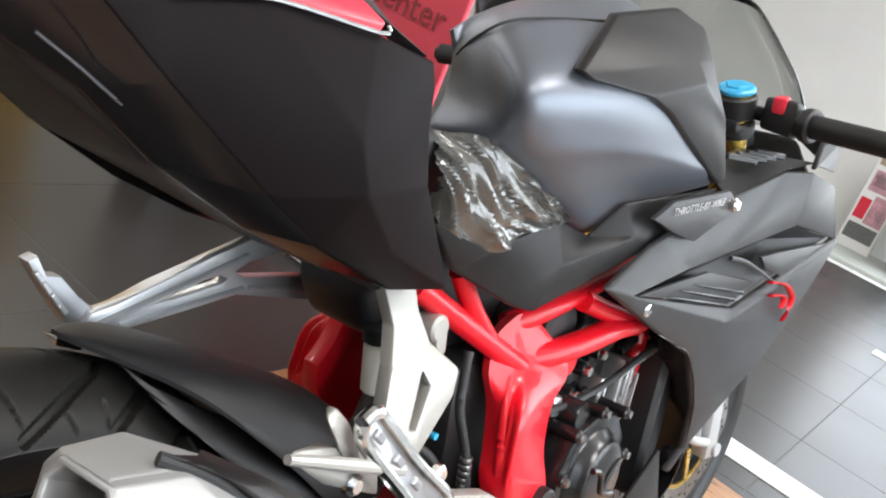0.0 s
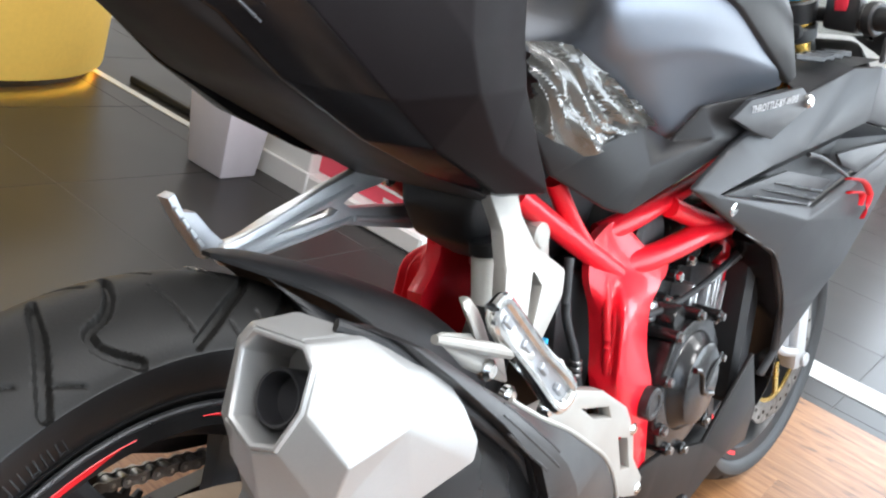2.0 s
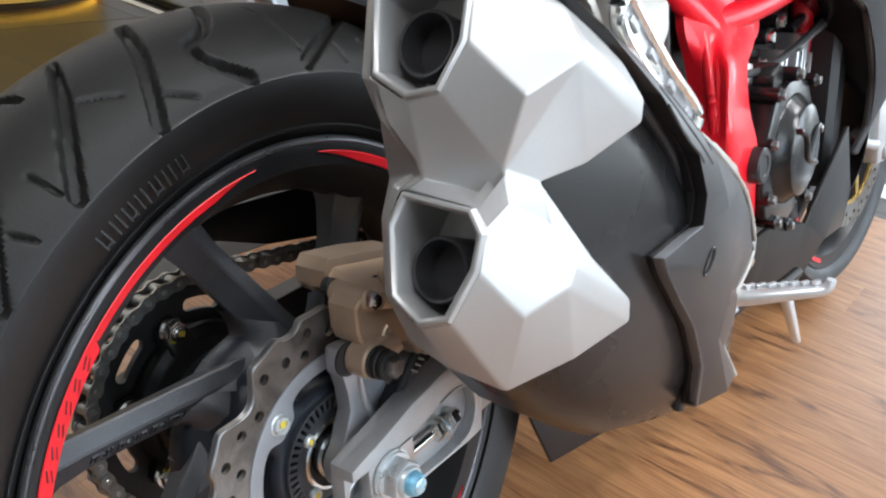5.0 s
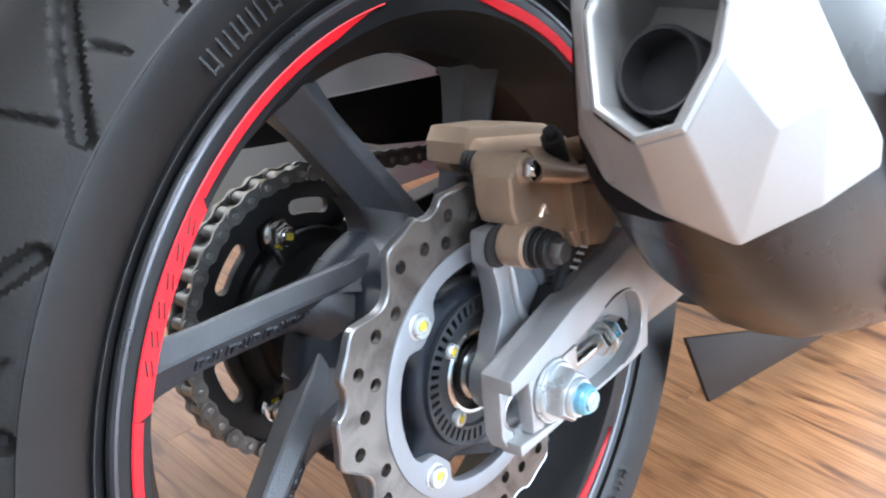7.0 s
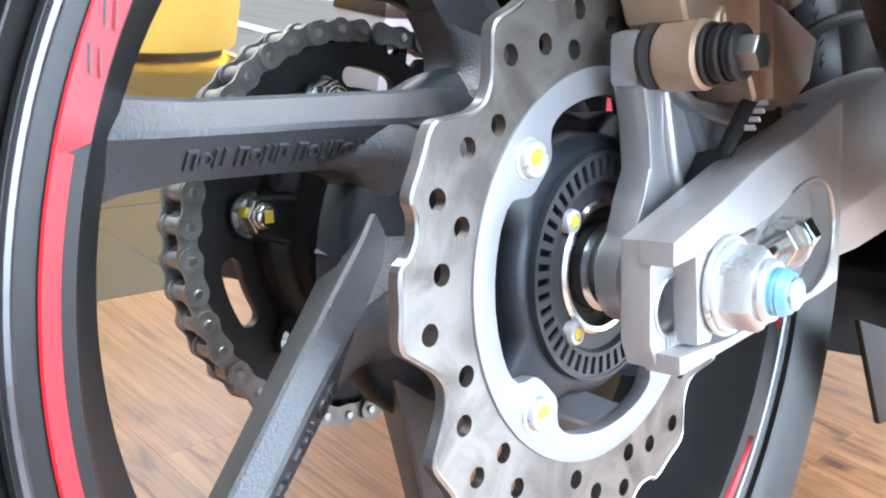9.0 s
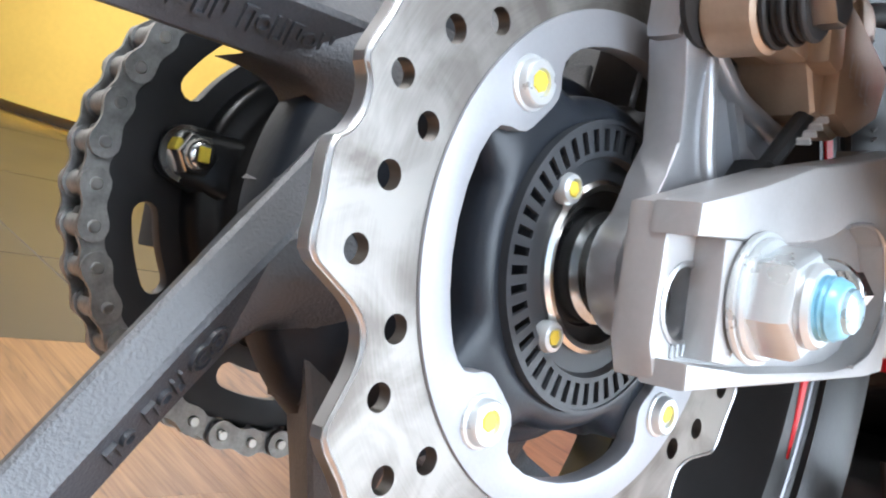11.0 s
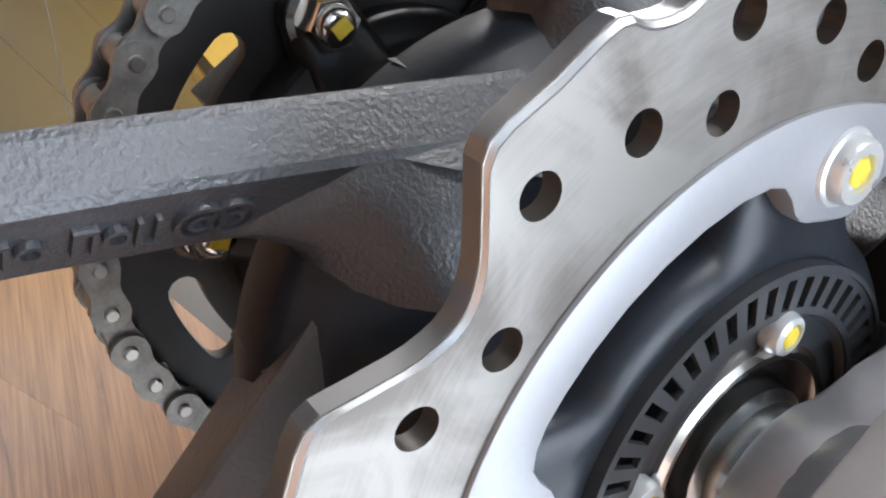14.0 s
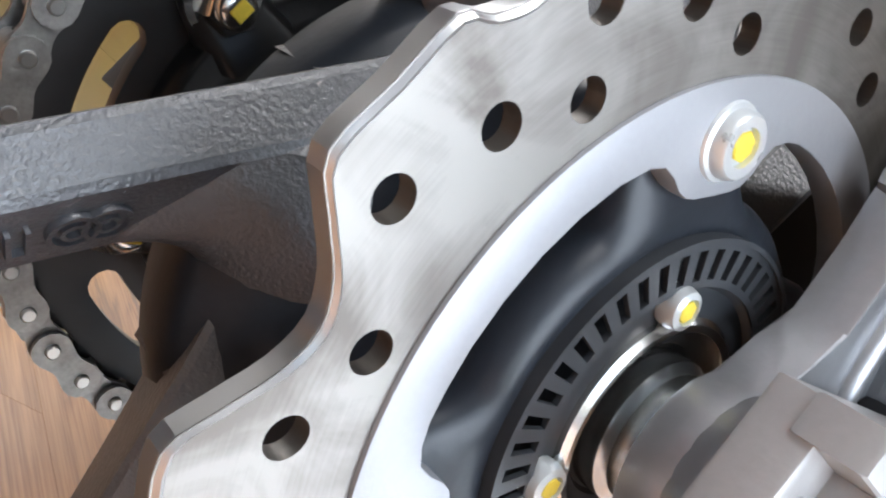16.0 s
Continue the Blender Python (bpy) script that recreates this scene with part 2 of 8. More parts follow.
# ---- mesh helpers ----
def finish(bm, name, mat, angle=35, smooth=True):
    bmesh.ops.recalc_face_normals(bm, faces=bm.faces)
    me = bpy.data.meshes.new(name)
    bm.to_mesh(me)
    bm.free()
    for mm in (mat if isinstance(mat, (list, tuple)) else [mat]):
        me.materials.append(mm)
    if smooth:
        me.polygons.foreach_set("use_smooth", [True] * len(me.polygons))
        me.set_sharp_from_angle(angle=radians(angle))
    return me


ROOTS = set()


def part(name, bm, mat, parent, label="", angle=35, smooth=True):
    """One mesh object under a thing or a part. Bike parts are built from the rear axle."""
    ob = new(name, bm if isinstance(bm, bpy.types.Mesh) else finish(bm, name, mat, angle, smooth))
    ob.parent = parent
    if parent is not None and parent.name in ROOTS:
        ob.location = (0, 0, AXLE_Z)
    if label:
        tagged(ob, label)
    return ob


def assembly(name, parent, label=""):
    """A part that is made of pieces: an Empty at the rear axle that parents them."""
    ob = new(name)
    ob.empty_display_size = 0.05
    ob.parent = parent
    if parent.name in ROOTS:
        ob.location = (0, 0, AXLE_Z)
    if label:
        tagged(ob, label)
    return ob


def thing(name, bm, mat, label, category, group="", kind="", angle=35, smooth=True):
    ob = new(name, finish(bm, name, mat, angle, smooth))
    return tagged(ob, label, category, group, kind)


def empty(name, m, label, category, group=""):
    ob = new(name)
    ob.empty_display_size = 0.1
    ob.matrix_world = m
    return tagged(ob, label, category, group)


def add_box(bm, lo, hi, bevel=0.0, m=None, seg=1):
    verts = bmesh.ops.create_cube(bm, size=1.0)["verts"]
    lo, hi = Vector(lo), Vector(hi)
    for v in verts:
        v.co = Vector([lo[i] + (v.co[i] + 0.5) * (hi[i] - lo[i]) for i in range(3)])
    if bevel:
        edges = list({e for v in verts for e in v.link_edges})
        out = bmesh.ops.bevel(bm, geom=edges, offset=bevel, segments=seg, affect="EDGES", profile=0.6)
        verts = list({v for f in out["faces"] for v in f.verts} | {v for v in verts if v.is_valid})
        seen, todo = set(verts), list(verts)
        while todo:
            for e in todo.pop().link_edges:
                for w in e.verts:
                    if w not in seen:
                        seen.add(w)
                        todo.append(w)
        verts = list(seen)
    if m is not None:
        for v in verts:
            v.co = m @ v.co
    return verts


def revolve(bm, profile, segs=64, axis="Y", closed=False, start=0.0, sweep=360.0, centre=(0, 0, 0)):
    """Turns a profile of (radius, along) round an axis."""
    full = abs(sweep - 360.0) < 1e-6
    rings = []
    for k in range(segs if full else segs + 1):
        a = radians(start + sweep * k / segs)
        c, s = math.cos(a), math.sin(a)
        ring = []
        for r, d in profile:
            p = {"Y": (r * c, d, r * s), "X": (d, r * c, r * s), "Z": (r * c, r * s, d)}[axis]
            ring.append(bm.verts.new(Vector(p) + Vector(centre)))
        rings.append(ring)
    n = len(profile)
    for k in range(segs):
        a, b = rings[k], rings[(k + 1) % len(rings)]
        for i in range(n if closed else n - 1):
            j = (i + 1) % n
            if (a[i].co - b[i].co).length < 1e-9 and (a[j].co - b[j].co).length < 1e-9:
                continue
            bm.faces.new((a[i], a[j], b[j], b[i]))
    if closed and not full:
        bm.faces.new(rings[0])
        bm.faces.new(rings[-1][::-1])
    bmesh.ops.remove_doubles(bm, verts=[v for r in rings for v in r], dist=1e-7)
    return rings


def spin_part(profile, segs=48, axis="Y", closed=True, centre=(0, 0, 0)):
    bm = bmesh.new()
    revolve(bm, profile, segs, axis, closed, centre=centre)
    return bm


def cyl(bm, a, b, ra, rb=None, segs=20, bevel=0.0):
    """A round bar from a to b with flat ends and small chamfers."""
    a, b = Vector(a), Vector(b)
    rb = ra if rb is None else rb
    d = b - a
    q = d.to_track_quat("Z", "Y").to_matrix()
    length = d.length
    prof = [(0, 0), (ra - bevel, 0), (ra, bevel), (rb, length - bevel), (rb - bevel, length), (0, length)] if bevel else [(0, 0), (ra, 0), (rb, length), (0, length)]
    rings = []
    for r, z in prof:
        if r == 0:
            rings.append([bm.verts.new(a + q @ Vector((0, 0, z)))])
        else:
            rings.append([bm.verts.new(a + q @ Vector((r * math.cos(2 * math.pi * k / segs), r * math.sin(2 * math.pi * k / segs), z))) for k in range(segs)])
    for p, n in zip(rings, rings[1:]):
        for k in range(segs):
            j = (k + 1) % segs
            if len(p) == 1:
                bm.faces.new((p[0], n[k], n[j]))
            elif len(n) == 1:
                bm.faces.new((p[k], p[j], n[0]))
            else:
                bm.faces.new((p[k], p[j], n[j], n[k]))


def catmull(points, steps, closed=False):
    """A smooth line through points."""
    pts = [Vector(p) for p in points]
    out = []
    n = len(pts)
    for i in range(n if closed else n - 1):
        p0, p1, p2, p3 = (pts[(i - 1) % n], pts[i], pts[(i + 1) % n], pts[(i + 2) % n]) if closed else (pts[max(i - 1, 0)], pts[i], pts[i + 1], pts[min(i + 2, n - 1)])
        for k in range(steps):
            t = k / steps
            out.append(0.5 * ((2 * p1) + (p2 - p0) * t + (2 * p0 - 5 * p1 + 4 * p2 - p3) * t * t + (3 * p1 - p0 - 3 * p2 + p3) * t ** 3))
    if not closed:
        out.append(pts[-1])
    return out


def tube(bm, points, radius, segs=12, steps=6, flat=1.0, caps=True):
    """A round tube along a smooth line; radius may be a list, one for each point."""
    pts = catmull(points, steps) if steps > 1 else [Vector(p) for p in points]
    radii = radius if isinstance(radius, (list, tuple)) else [radius] * len(points)
    rings = []
    up = Vector((0.13, 0.27, 0.95)).normalized()
    for i, p in enumerate(pts):
        d = (pts[min(i + 1, len(pts) - 1)] - pts[max(i - 1, 0)]).normalized()
        side = d.cross(up).normalized()
        top = side.cross(d)
        u = i / max(1, len(pts) - 1) * (len(radii) - 1)
        k = min(int(u), len(radii) - 2) if len(radii) > 1 else 0
        r = radii[k] + (radii[min(k + 1, len(radii) - 1)] - radii[k]) * (u - k)
        rings.append([bm.verts.new(p + side * (r * math.cos(2 * math.pi * j / segs)) + top * (r * flat * math.sin(2 * math.pi * j / segs))) for j in range(segs)])
    for a, b in zip(rings, rings[1:]):
        for j in range(segs):
            bm.faces.new((a[j], a[(j + 1) % segs], b[(j + 1) % segs], b[j]))
    if caps:
        bm.faces.new(rings[0][::-1])
        bm.faces.new(rings[-1])
    return rings


def prism(bm, outline, y0, y1, bevel=0.0, holes=(), seg=2):
    """An upright plate cut to an (x, z) outline, from y0 to y1, with holes through it."""
    rims = []
    for loop in (outline, *holes):
        vs = [bm.verts.new((x, y0, z)) for x, z in loop]
        rims.append([bm.edges.new((vs[i], vs[(i + 1) % len(vs)])) for i in range(len(vs))])
    edges = [e for r in rims for e in r]
    fill = bmesh.ops.triangle_fill(bm, edges=edges, use_beauty=True, use_dissolve=False)
    faces = [g for g in fill["geom"] if isinstance(g, bmesh.types.BMFace)]
    out = bmesh.ops.extrude_face_region(bm, geom=faces)
    vs = [g for g in out["geom"] if isinstance(g, bmesh.types.BMVert)]
    for v in vs:
        v.co.y = y1
    if bevel:
        side = set(vs)
        rim = [e for e in bm.edges if len(e.link_faces) == 2 and e.calc_face_angle(0) > 0.9 and (e.verts[0] in side) == (e.verts[1] in side)]
        bmesh.ops.bevel(bm, geom=rim, offset=bevel, segments=seg, affect="EDGES", profile=0.6, clamp_overlap=True)
    return faces


def circle(cx, cz, r, n=16, start=0.0):
    return [(cx + r * math.cos(start + 2 * math.pi * k / n), cz + r * math.sin(start + 2 * math.pi * k / n)) for k in range(n)]


def slot_loop(r0, r1, a0, a1, n=8):
    """A curved slot with round ends between two radii, angles in degrees."""
    mid, half = (r0 + r1) / 2, (r1 - r0) / 2
    pts = [(r1 * math.cos(radians(a0 + (a1 - a0) * k / n)), r1 * math.sin(radians(a0 + (a1 - a0) * k / n))) for k in range(n + 1)]
    c = (mid * math.cos(radians(a1)), mid * math.sin(radians(a1)))
    pts += [(c[0] + half * math.cos(radians(a1 + 180 * k / 6)), c[1] + half * math.sin(radians(a1 + 180 * k / 6))) for k in range(1, 6)]
    pts += [(r0 * math.cos(radians(a1 + (a0 - a1) * k / n)), r0 * math.sin(radians(a1 + (a0 - a1) * k / n))) for k in range(n + 1)]
    c = (mid * math.cos(radians(a0)), mid * math.sin(radians(a0)))
    pts += [(c[0] + half * math.cos(radians(a0 + 180 + 180 * k / 6)), c[1] + half * math.sin(radians(a0 + 180 + 180 * k / 6))) for k in range(1, 6)]
    return pts


def facets(bm, verts, faces, thick=0.0, inward=(0, 1, 0), bevel=0.0, seg=2, ridge=0.12):
    """A folded panel: corners and polygons, given thickness, its folds and rims rounded."""
    vs = [bm.verts.new(v) for v in verts]
    fs = [bm.faces.new([vs[i] for i in f]) for f in faces]
    for v in vs:
        if not v.link_faces:
            bm.verts.remove(v)
    bm.normal_update()
    if thick:
        shift = Vector(inward).normalized() * thick
        out = bmesh.ops.extrude_face_region(bm, geom=fs)
        for g in out["geom"]:
            if isinstance(g, bmesh.types.BMVert):
                g.co += shift
    bmesh.ops.recalc_face_normals(bm, faces=bm.faces)
    if bevel:
        sharp = [e for e in bm.edges if len(e.link_faces) == 2 and e.calc_face_angle(0) > ridge]
        bmesh.ops.bevel(bm, geom=sharp, offset=bevel, segments=seg, affect="EDGES", profile=0.5, clamp_overlap=True)
    return bm


def hull(bm, points, bevel=0.0, seg=2):
    """A solid block with flat faces through its outer corners, edges rounded."""
    vs = [bm.verts.new(p) for p in points]
    out = bmesh.ops.convex_hull(bm, input=vs)
    dead = [v for v in out["geom_interior"] if isinstance(v, bmesh.types.BMVert)]
    if dead:
        bmesh.ops.delete(bm, geom=dead, context="VERTS")
    vs = [v for v in vs if v.is_valid]
    edges = list({e for v in vs for e in v.link_edges})
    flat = [e for e in edges if len(e.link_faces) == 2 and e.calc_face_angle(0) < 0.02]
    if flat:
        bmesh.ops.dissolve_edges(bm, edges=flat, use_verts=False)
    if bevel:
        edges = list({e for v in vs if v.is_valid for e in v.link_edges if len(e.link_faces) == 2 and e.calc_face_angle(0) > 0.1})
        bmesh.ops.bevel(bm, geom=edges, offset=bevel, segments=seg, affect="EDGES", profile=0.5, clamp_overlap=True)
    return bm


def shell(bm, rows, steps=6, thick=0.004, inward=(0, 1, 0), across=True):
    """A smooth curved panel through rows of control points, with thickness and closed rims."""
    lines = [catmull(r, steps) for r in rows]
    cols = len(lines[0])
    if across:
        down = [catmull([ln[i] for ln in lines], steps) for i in range(cols)]
        grid = [[down[i][j] for i in range(cols)] for j in range(len(down[0]))]
    else:
        grid = lines
    shift = Vector(inward).normalized() * thick
    top = [[bm.verts.new(p) for p in r] for r in grid]
    bot = [[bm.verts.new(p + shift) for p in r] for r in grid]
    h, w = len(grid), len(grid[0])
    for j in range(h - 1):
        for i in range(w - 1):
            bm.faces.new((top[j][i], top[j][i + 1], top[j + 1][i + 1], top[j + 1][i]))
            bm.faces.new((bot[j][i], bot[j + 1][i], bot[j + 1][i + 1], bot[j][i + 1]))
    for j in range(h - 1):
        bm.faces.new((top[j][0], top[j + 1][0], bot[j + 1][0], bot[j][0]))
        bm.faces.new((top[j][-1], bot[j][-1], bot[j + 1][-1], top[j + 1][-1]))
    for i in range(w - 1):
        bm.faces.new((top[0][i], bot[0][i], bot[0][i + 1], top[0][i + 1]))
        bm.faces.new((top[-1][i], top[-1][i + 1], bot[-1][i + 1], bot[-1][i]))
    return bm


def hex_nut(bm, centre, radius, y0, y1, segs=6, start=0.0, chamfer=0.0012):
    """A nut or bolt head across y, with chamfered corners."""
    cx, _, cz = centre
    loops = []
    for y, r in ((y0, radius), (y1 + (chamfer if y1 < y0 else -chamfer), radius), (y1, radius * 0.9)):
        loops.append([bm.verts.new((cx + r * math.cos(start + 2 * math.pi * k / segs), y, cz + r * math.sin(start + 2 * math.pi * k / segs))) for k in range(segs)])
    for a, b in zip(loops, loops[1:]):
        for k in range(segs):
            bm.faces.new((a[k], a[(k + 1) % segs], b[(k + 1) % segs], b[k]))
    bm.faces.new(loops[0][::-1])
    bm.faces.new(loops[-1])


def lettering(name, text, size, m, mat, parent, depth=0.0006, label="", shear=0.0):
    """Raised writing in the built-in font, as a mesh."""
    cu = bpy.data.curves.new(name, "FONT")
    cu.body, cu.size, cu.extrude, cu.shear = text, size, depth, shear
    cu.align_x, cu.align_y, cu.resolution_u = "CENTER", "CENTER", 2
    tmp = bpy.data.objects.new(name, cu)
    me = bpy.data.meshes.new_from_object(tmp)
    bpy.data.objects.remove(tmp)
    me.transform(m)
    me.materials.append(mat)
    ob = new(name, me)
    ob.parent = parent
    if parent is not None and parent.name in ROOTS:
        ob.location = (0, 0, AXLE_Z)
    if label:
        tagged(ob, label)
    return ob

# ---- room ----
import itertools


def wood_material():
    """Laminate: long grain along y, broad dark figure, a tone for each plank."""
    m = bpy.data.materials.new("wood_laminate")
    m.use_nodes = True
    nt = m.node_tree
    b = nt.nodes["Principled BSDF"]
    tc = nt.nodes.new("ShaderNodeTexCoord")
    geo = nt.nodes.new("ShaderNodeNewGeometry")
    info = nt.nodes.new("ShaderNodeObjectInfo")
    add = nt.nodes.new("ShaderNodeVectorMath")
    add.operation = "MULTIPLY_ADD"
    nt.links.new(info.outputs["Random"], add.inputs[0])
    add.inputs[1].default_value = (7.0, 13.0, 3.0)
    nt.links.new(geo.outputs["Position"], add.inputs[2])
    mp = nt.nodes.new("ShaderNodeMapping")
    mp.inputs["Scale"].default_value = (17.0, 3.4, 1.0)
    nt.links.new(add.outputs[0], mp.inputs[0])
    big = nt.nodes.new("ShaderNodeTexNoise")
    big.inputs["Scale"].default_value, big.inputs["Detail"].default_value, big.inputs["Distortion"].default_value = 1.6, 4, 1.4
    nt.links.new(mp.outputs[0], big.inputs["Vector"])
    mp2 = nt.nodes.new("ShaderNodeMapping")
    mp2.inputs["Scale"].default_value = (190.0, 6.0, 1.0)
    nt.links.new(add.outputs[0], mp2.inputs[0])
    fine = nt.nodes.new("ShaderNodeTexNoise")
    fine.inputs["Scale"].default_value, fine.inputs["Detail"].default_value = 1.5, 6
    nt.links.new(mp2.outputs[0], fine.inputs["Vector"])
    r1 = nt.nodes.new("ShaderNodeValToRGB")
    e = r1.color_ramp.elements
    e[0].position, e[0].color = 0.30, (0.115, 0.052, 0.025, 1)
    e[1].position, e[1].color = 0.64, (0.385, 0.196, 0.086, 1)
    e.new(0.42).color = (0.295, 0.138, 0.058, 1)
    nt.links.new(big.outputs[0], r1.inputs[0])
    r2 = nt.nodes.new("ShaderNodeValToRGB")
    r2.color_ramp.elements[0].position, r2.color_ramp.elements[0].color = 0.32, (0.66, 0.59, 0.53, 1)
    r2.color_ramp.elements[1].position, r2.color_ramp.elements[1].color = 0.60, (1.05, 1.06, 1.06, 1)
    nt.links.new(fine.outputs[0], r2.inputs[0])
    mul = nt.nodes.new("ShaderNodeMix")
    mul.data_type, mul.blend_type = "RGBA", "MULTIPLY"
    mul.inputs["Factor"].default_value = 1.0
    nt.links.new(r1.outputs[0], mul.inputs["A"])
    nt.links.new(r2.outputs[0], mul.inputs["B"])
    tone = nt.nodes.new("ShaderNodeMapRange")
    tone.inputs["To Min"].default_value, tone.inputs["To Max"].default_value = 0.86, 1.10
    nt.links.new(info.outputs["Random"], tone.inputs[0])
    vary = nt.nodes.new("ShaderNodeVectorMath")
    vary.operation = "SCALE"
    nt.links.new(mul.outputs["Result"], vary.inputs[0])
    nt.links.new(tone.outputs[0], vary.inputs["Scale"])
    nt.links.new(vary.outputs[0], b.inputs["Base Color"])
    b.inputs["Roughness"].default_value = 0.34
    bp = nt.nodes.new("ShaderNodeBump")
    bp.inputs["Strength"].default_value, bp.inputs["Distance"].default_value = 0.25, 0.0006
    nt.links.new(fine.outputs[0], bp.inputs["Height"])
    nt.links.new(bp.outputs[0], b.inputs["Normal"])
    return m


WOOD = wood_material()
TILE = material("dark_grey_floor_tile", (0.0240, 0.0226, 0.0220), 0.33, vary=0.2, scale=3.0, bump=0.05, bump_scale=160, rough_vary=0.06, spec=0.38)
GROUT = material("grey_grout", (0.115, 0.115, 0.11), 0.8, vary=0.2, scale=30)
STRIPE = material("white_floor_stripe", (0.72, 0.72, 0.70), 0.45, vary=0.06, scale=12)

X0, X1, Y0, Y1, CEIL = -4.2, 7.2, -3.7, 5.6, 3.2
WOOD_X, WOOD_Y = 2.02, 0.75
WOOD_X0, WOOD_Y0 = 2.02 - 0.165 * 17, -1.35

bm = bmesh.new()
add_box(bm, (X0, Y0, -0.06), (X1, Y1, -0.0022))
floor_ob = thing("floor", bm, GROUT, "dark grey tiled showroom floor with thin grout lines", "floor", kind="structure", smooth=False)

bm = bmesh.new()
add_box(bm, (WOOD_X0, WOOD_Y0, -0.0125), (WOOD_X, WOOD_Y, -0.0012))
wood_ob = thing("floor_wood", bm, BLACK_PLASTIC, "thin wood laminate platform under the motorcycle", "wooden floor", kind="structure", smooth=False)


def wall(name, lo, hi, mat, label, kind="structure"):
    w = bmesh.new()
    add_box(w, lo, hi, 0.004)
    return thing(name, w, mat, label, "wall", kind=kind)


wall("wall_north", (X0, Y1, -0.06), (X1, Y1 + 0.15, CEIL), WARM_WALL, "plain warm white painted showroom wall")
# the west wall is never in view; its darker colour dims what the tiles reflect
wall("wall_west", (X0 - 0.15, Y0, -0.06), (X0, Y1, CEIL), DIM_WALL, "unseen showroom wall, coloured darker for the dim depth of the room")


def wall_with_opening(name, lo, hi, axis, a0, a1, z0, z1, label):
    """A wall with one large opening through it, along x or y."""
    w = bmesh.new()
    for u0, u1, v0, v1 in ((lo[axis], a0, lo[2], hi[2]), (a1, hi[axis], lo[2], hi[2]), (a0, a1, lo[2], z0), (a0, a1, z1, hi[2])):
        p, q = list(lo), list(hi)
        p[axis], q[axis], p[2], q[2] = u0, u1, v0, v1
        add_box(w, p, q)
    return thing(name, w, WHITE_PAINT, label, "wall", kind="structure", smooth=False)


wall_with_opening("wall_south", (X0, Y0 - 0.15, -0.06), (X1, Y0, CEIL), 0, -2.8, 6.6, 0.25, 3.0, "white wall with a wide glazed shop front")
wall_with_opening("wall_east", (X1, Y0, -0.06), (X1 + 0.15, Y1, CEIL), 1, -2.7, 0.3, 0.3, 2.95, "white end wall with a large bright window")

bm = bmesh.new()
add_box(bm, (X0, Y0, CEIL), (X1, Y1, CEIL + 0.1))
thing("ceiling", bm, WHITE_PAINT, "plain white showroom ceiling", "ceiling", kind="structure", smooth=False)

LAMP_GLOW = glow("lamp_diffuser", (1.0, 0.97, 0.92), 3.0)
for lamp_x, lamp_y in itertools.product((-1.6, 0.4, 2.4), (-0.9, 4.2)):
    lamp = empty("ceiling_lamp", Matrix.Translation((lamp_x, lamp_y, CEIL)), "long white ceiling lamp with a bright diffuser", "ceiling lamp", "ceiling lamps")
    bm = bmesh.new()
    add_box(bm, (-0.64, -0.18, -0.035), (0.64, 0.18, -0.001), 0.006)
    part("frame", bm, WHITE_PAINT, lamp)
    bm = bmesh.new()
    add_box(bm, (-0.6, -0.15, -0.040), (0.6, 0.15, -0.036))
    part("diffuser", bm, LAMP_GLOW, lamp)

GLASS = clear("window_glass", (0.97, 0.99, 0.98))


def glazing(name, axis, at, a0, a1, z0, z1, count, label):
    root = empty(name, Matrix.Translation((0, 0, 0)), label, "window")
    root["kind"] = "structure"
    for k in range(count + 1):
        a = a0 + (a1 - a0) * k / count
        f = bmesh.new()
        p, q = ((a - 0.03, at - 0.04, z0), (a + 0.03, at + 0.04, z1)) if axis == 0 else ((at - 0.04, a - 0.03, z0), (at + 0.04, a + 0.03, z1))
        add_box(f, p, q, 0.004)
        part("mullion", f, STEEL_DARK, root)
    for k in range(count):
        b0, b1 = a0 + (a1 - a0) * k / count + 0.03, a0 + (a1 - a0) * (k + 1) / count - 0.03
        f = bmesh.new()
        p, q = ((b0, at - 0.004, z0), (b1, at + 0.004, z1)) if axis == 0 else ((at - 0.004, b0, z0), (at + 0.004, b1, z1))
        add_box(f, p, q)
        pane = part("pane", f, GLASS, root, smooth=False)
        pane.visible_shadow = False
    return root


glazing("window_1", 0, Y0 - 0.075, -2.8, 6.6, 0.25, 3.0, 6, "wide glazed shop front with dark metal mullions")
glazing("window_2", 1, X1 + 0.075, -2.7, 0.3, 0.3, 2.95, 2, "large end window with dark metal mullions")

# the street outside: one pale ground sheet
bm = bmesh.new()
add_box(bm, (-300, -300, -0.5), (300, 300, -0.4))
thing("ground", bm, material("pale_street", (0.48, 0.48, 0.47), 0.8, vary=0.15, scale=0.3), "pale concrete street outside the shop", "ground", kind="structure", smooth=False)

# floor stripes
def stripe(x0, x1, y0, y1, label):
    s = bmesh.new()
    add_box(s, (x0, y0, -0.0015), (x1, y1, 0.0025), 0.0008)
    return thing("floor_stripe", s, STRIPE, label, "floor marking", "white floor stripes", kind="structure")


stripe(2.20, 2.335, -3.0, 5.0, "broad white painted stripe on the dark tiles")
stripe(1.565, 1.60, 2.02, 5.0, "narrow white stripe on the dark tiles")
stripe(6.18, 6.30, -3.0, 5.0, "white stripe far across the dark tiles")
stripe(4.30, 4.42, -0.35, -0.03, "short white dash on the dark tiles")

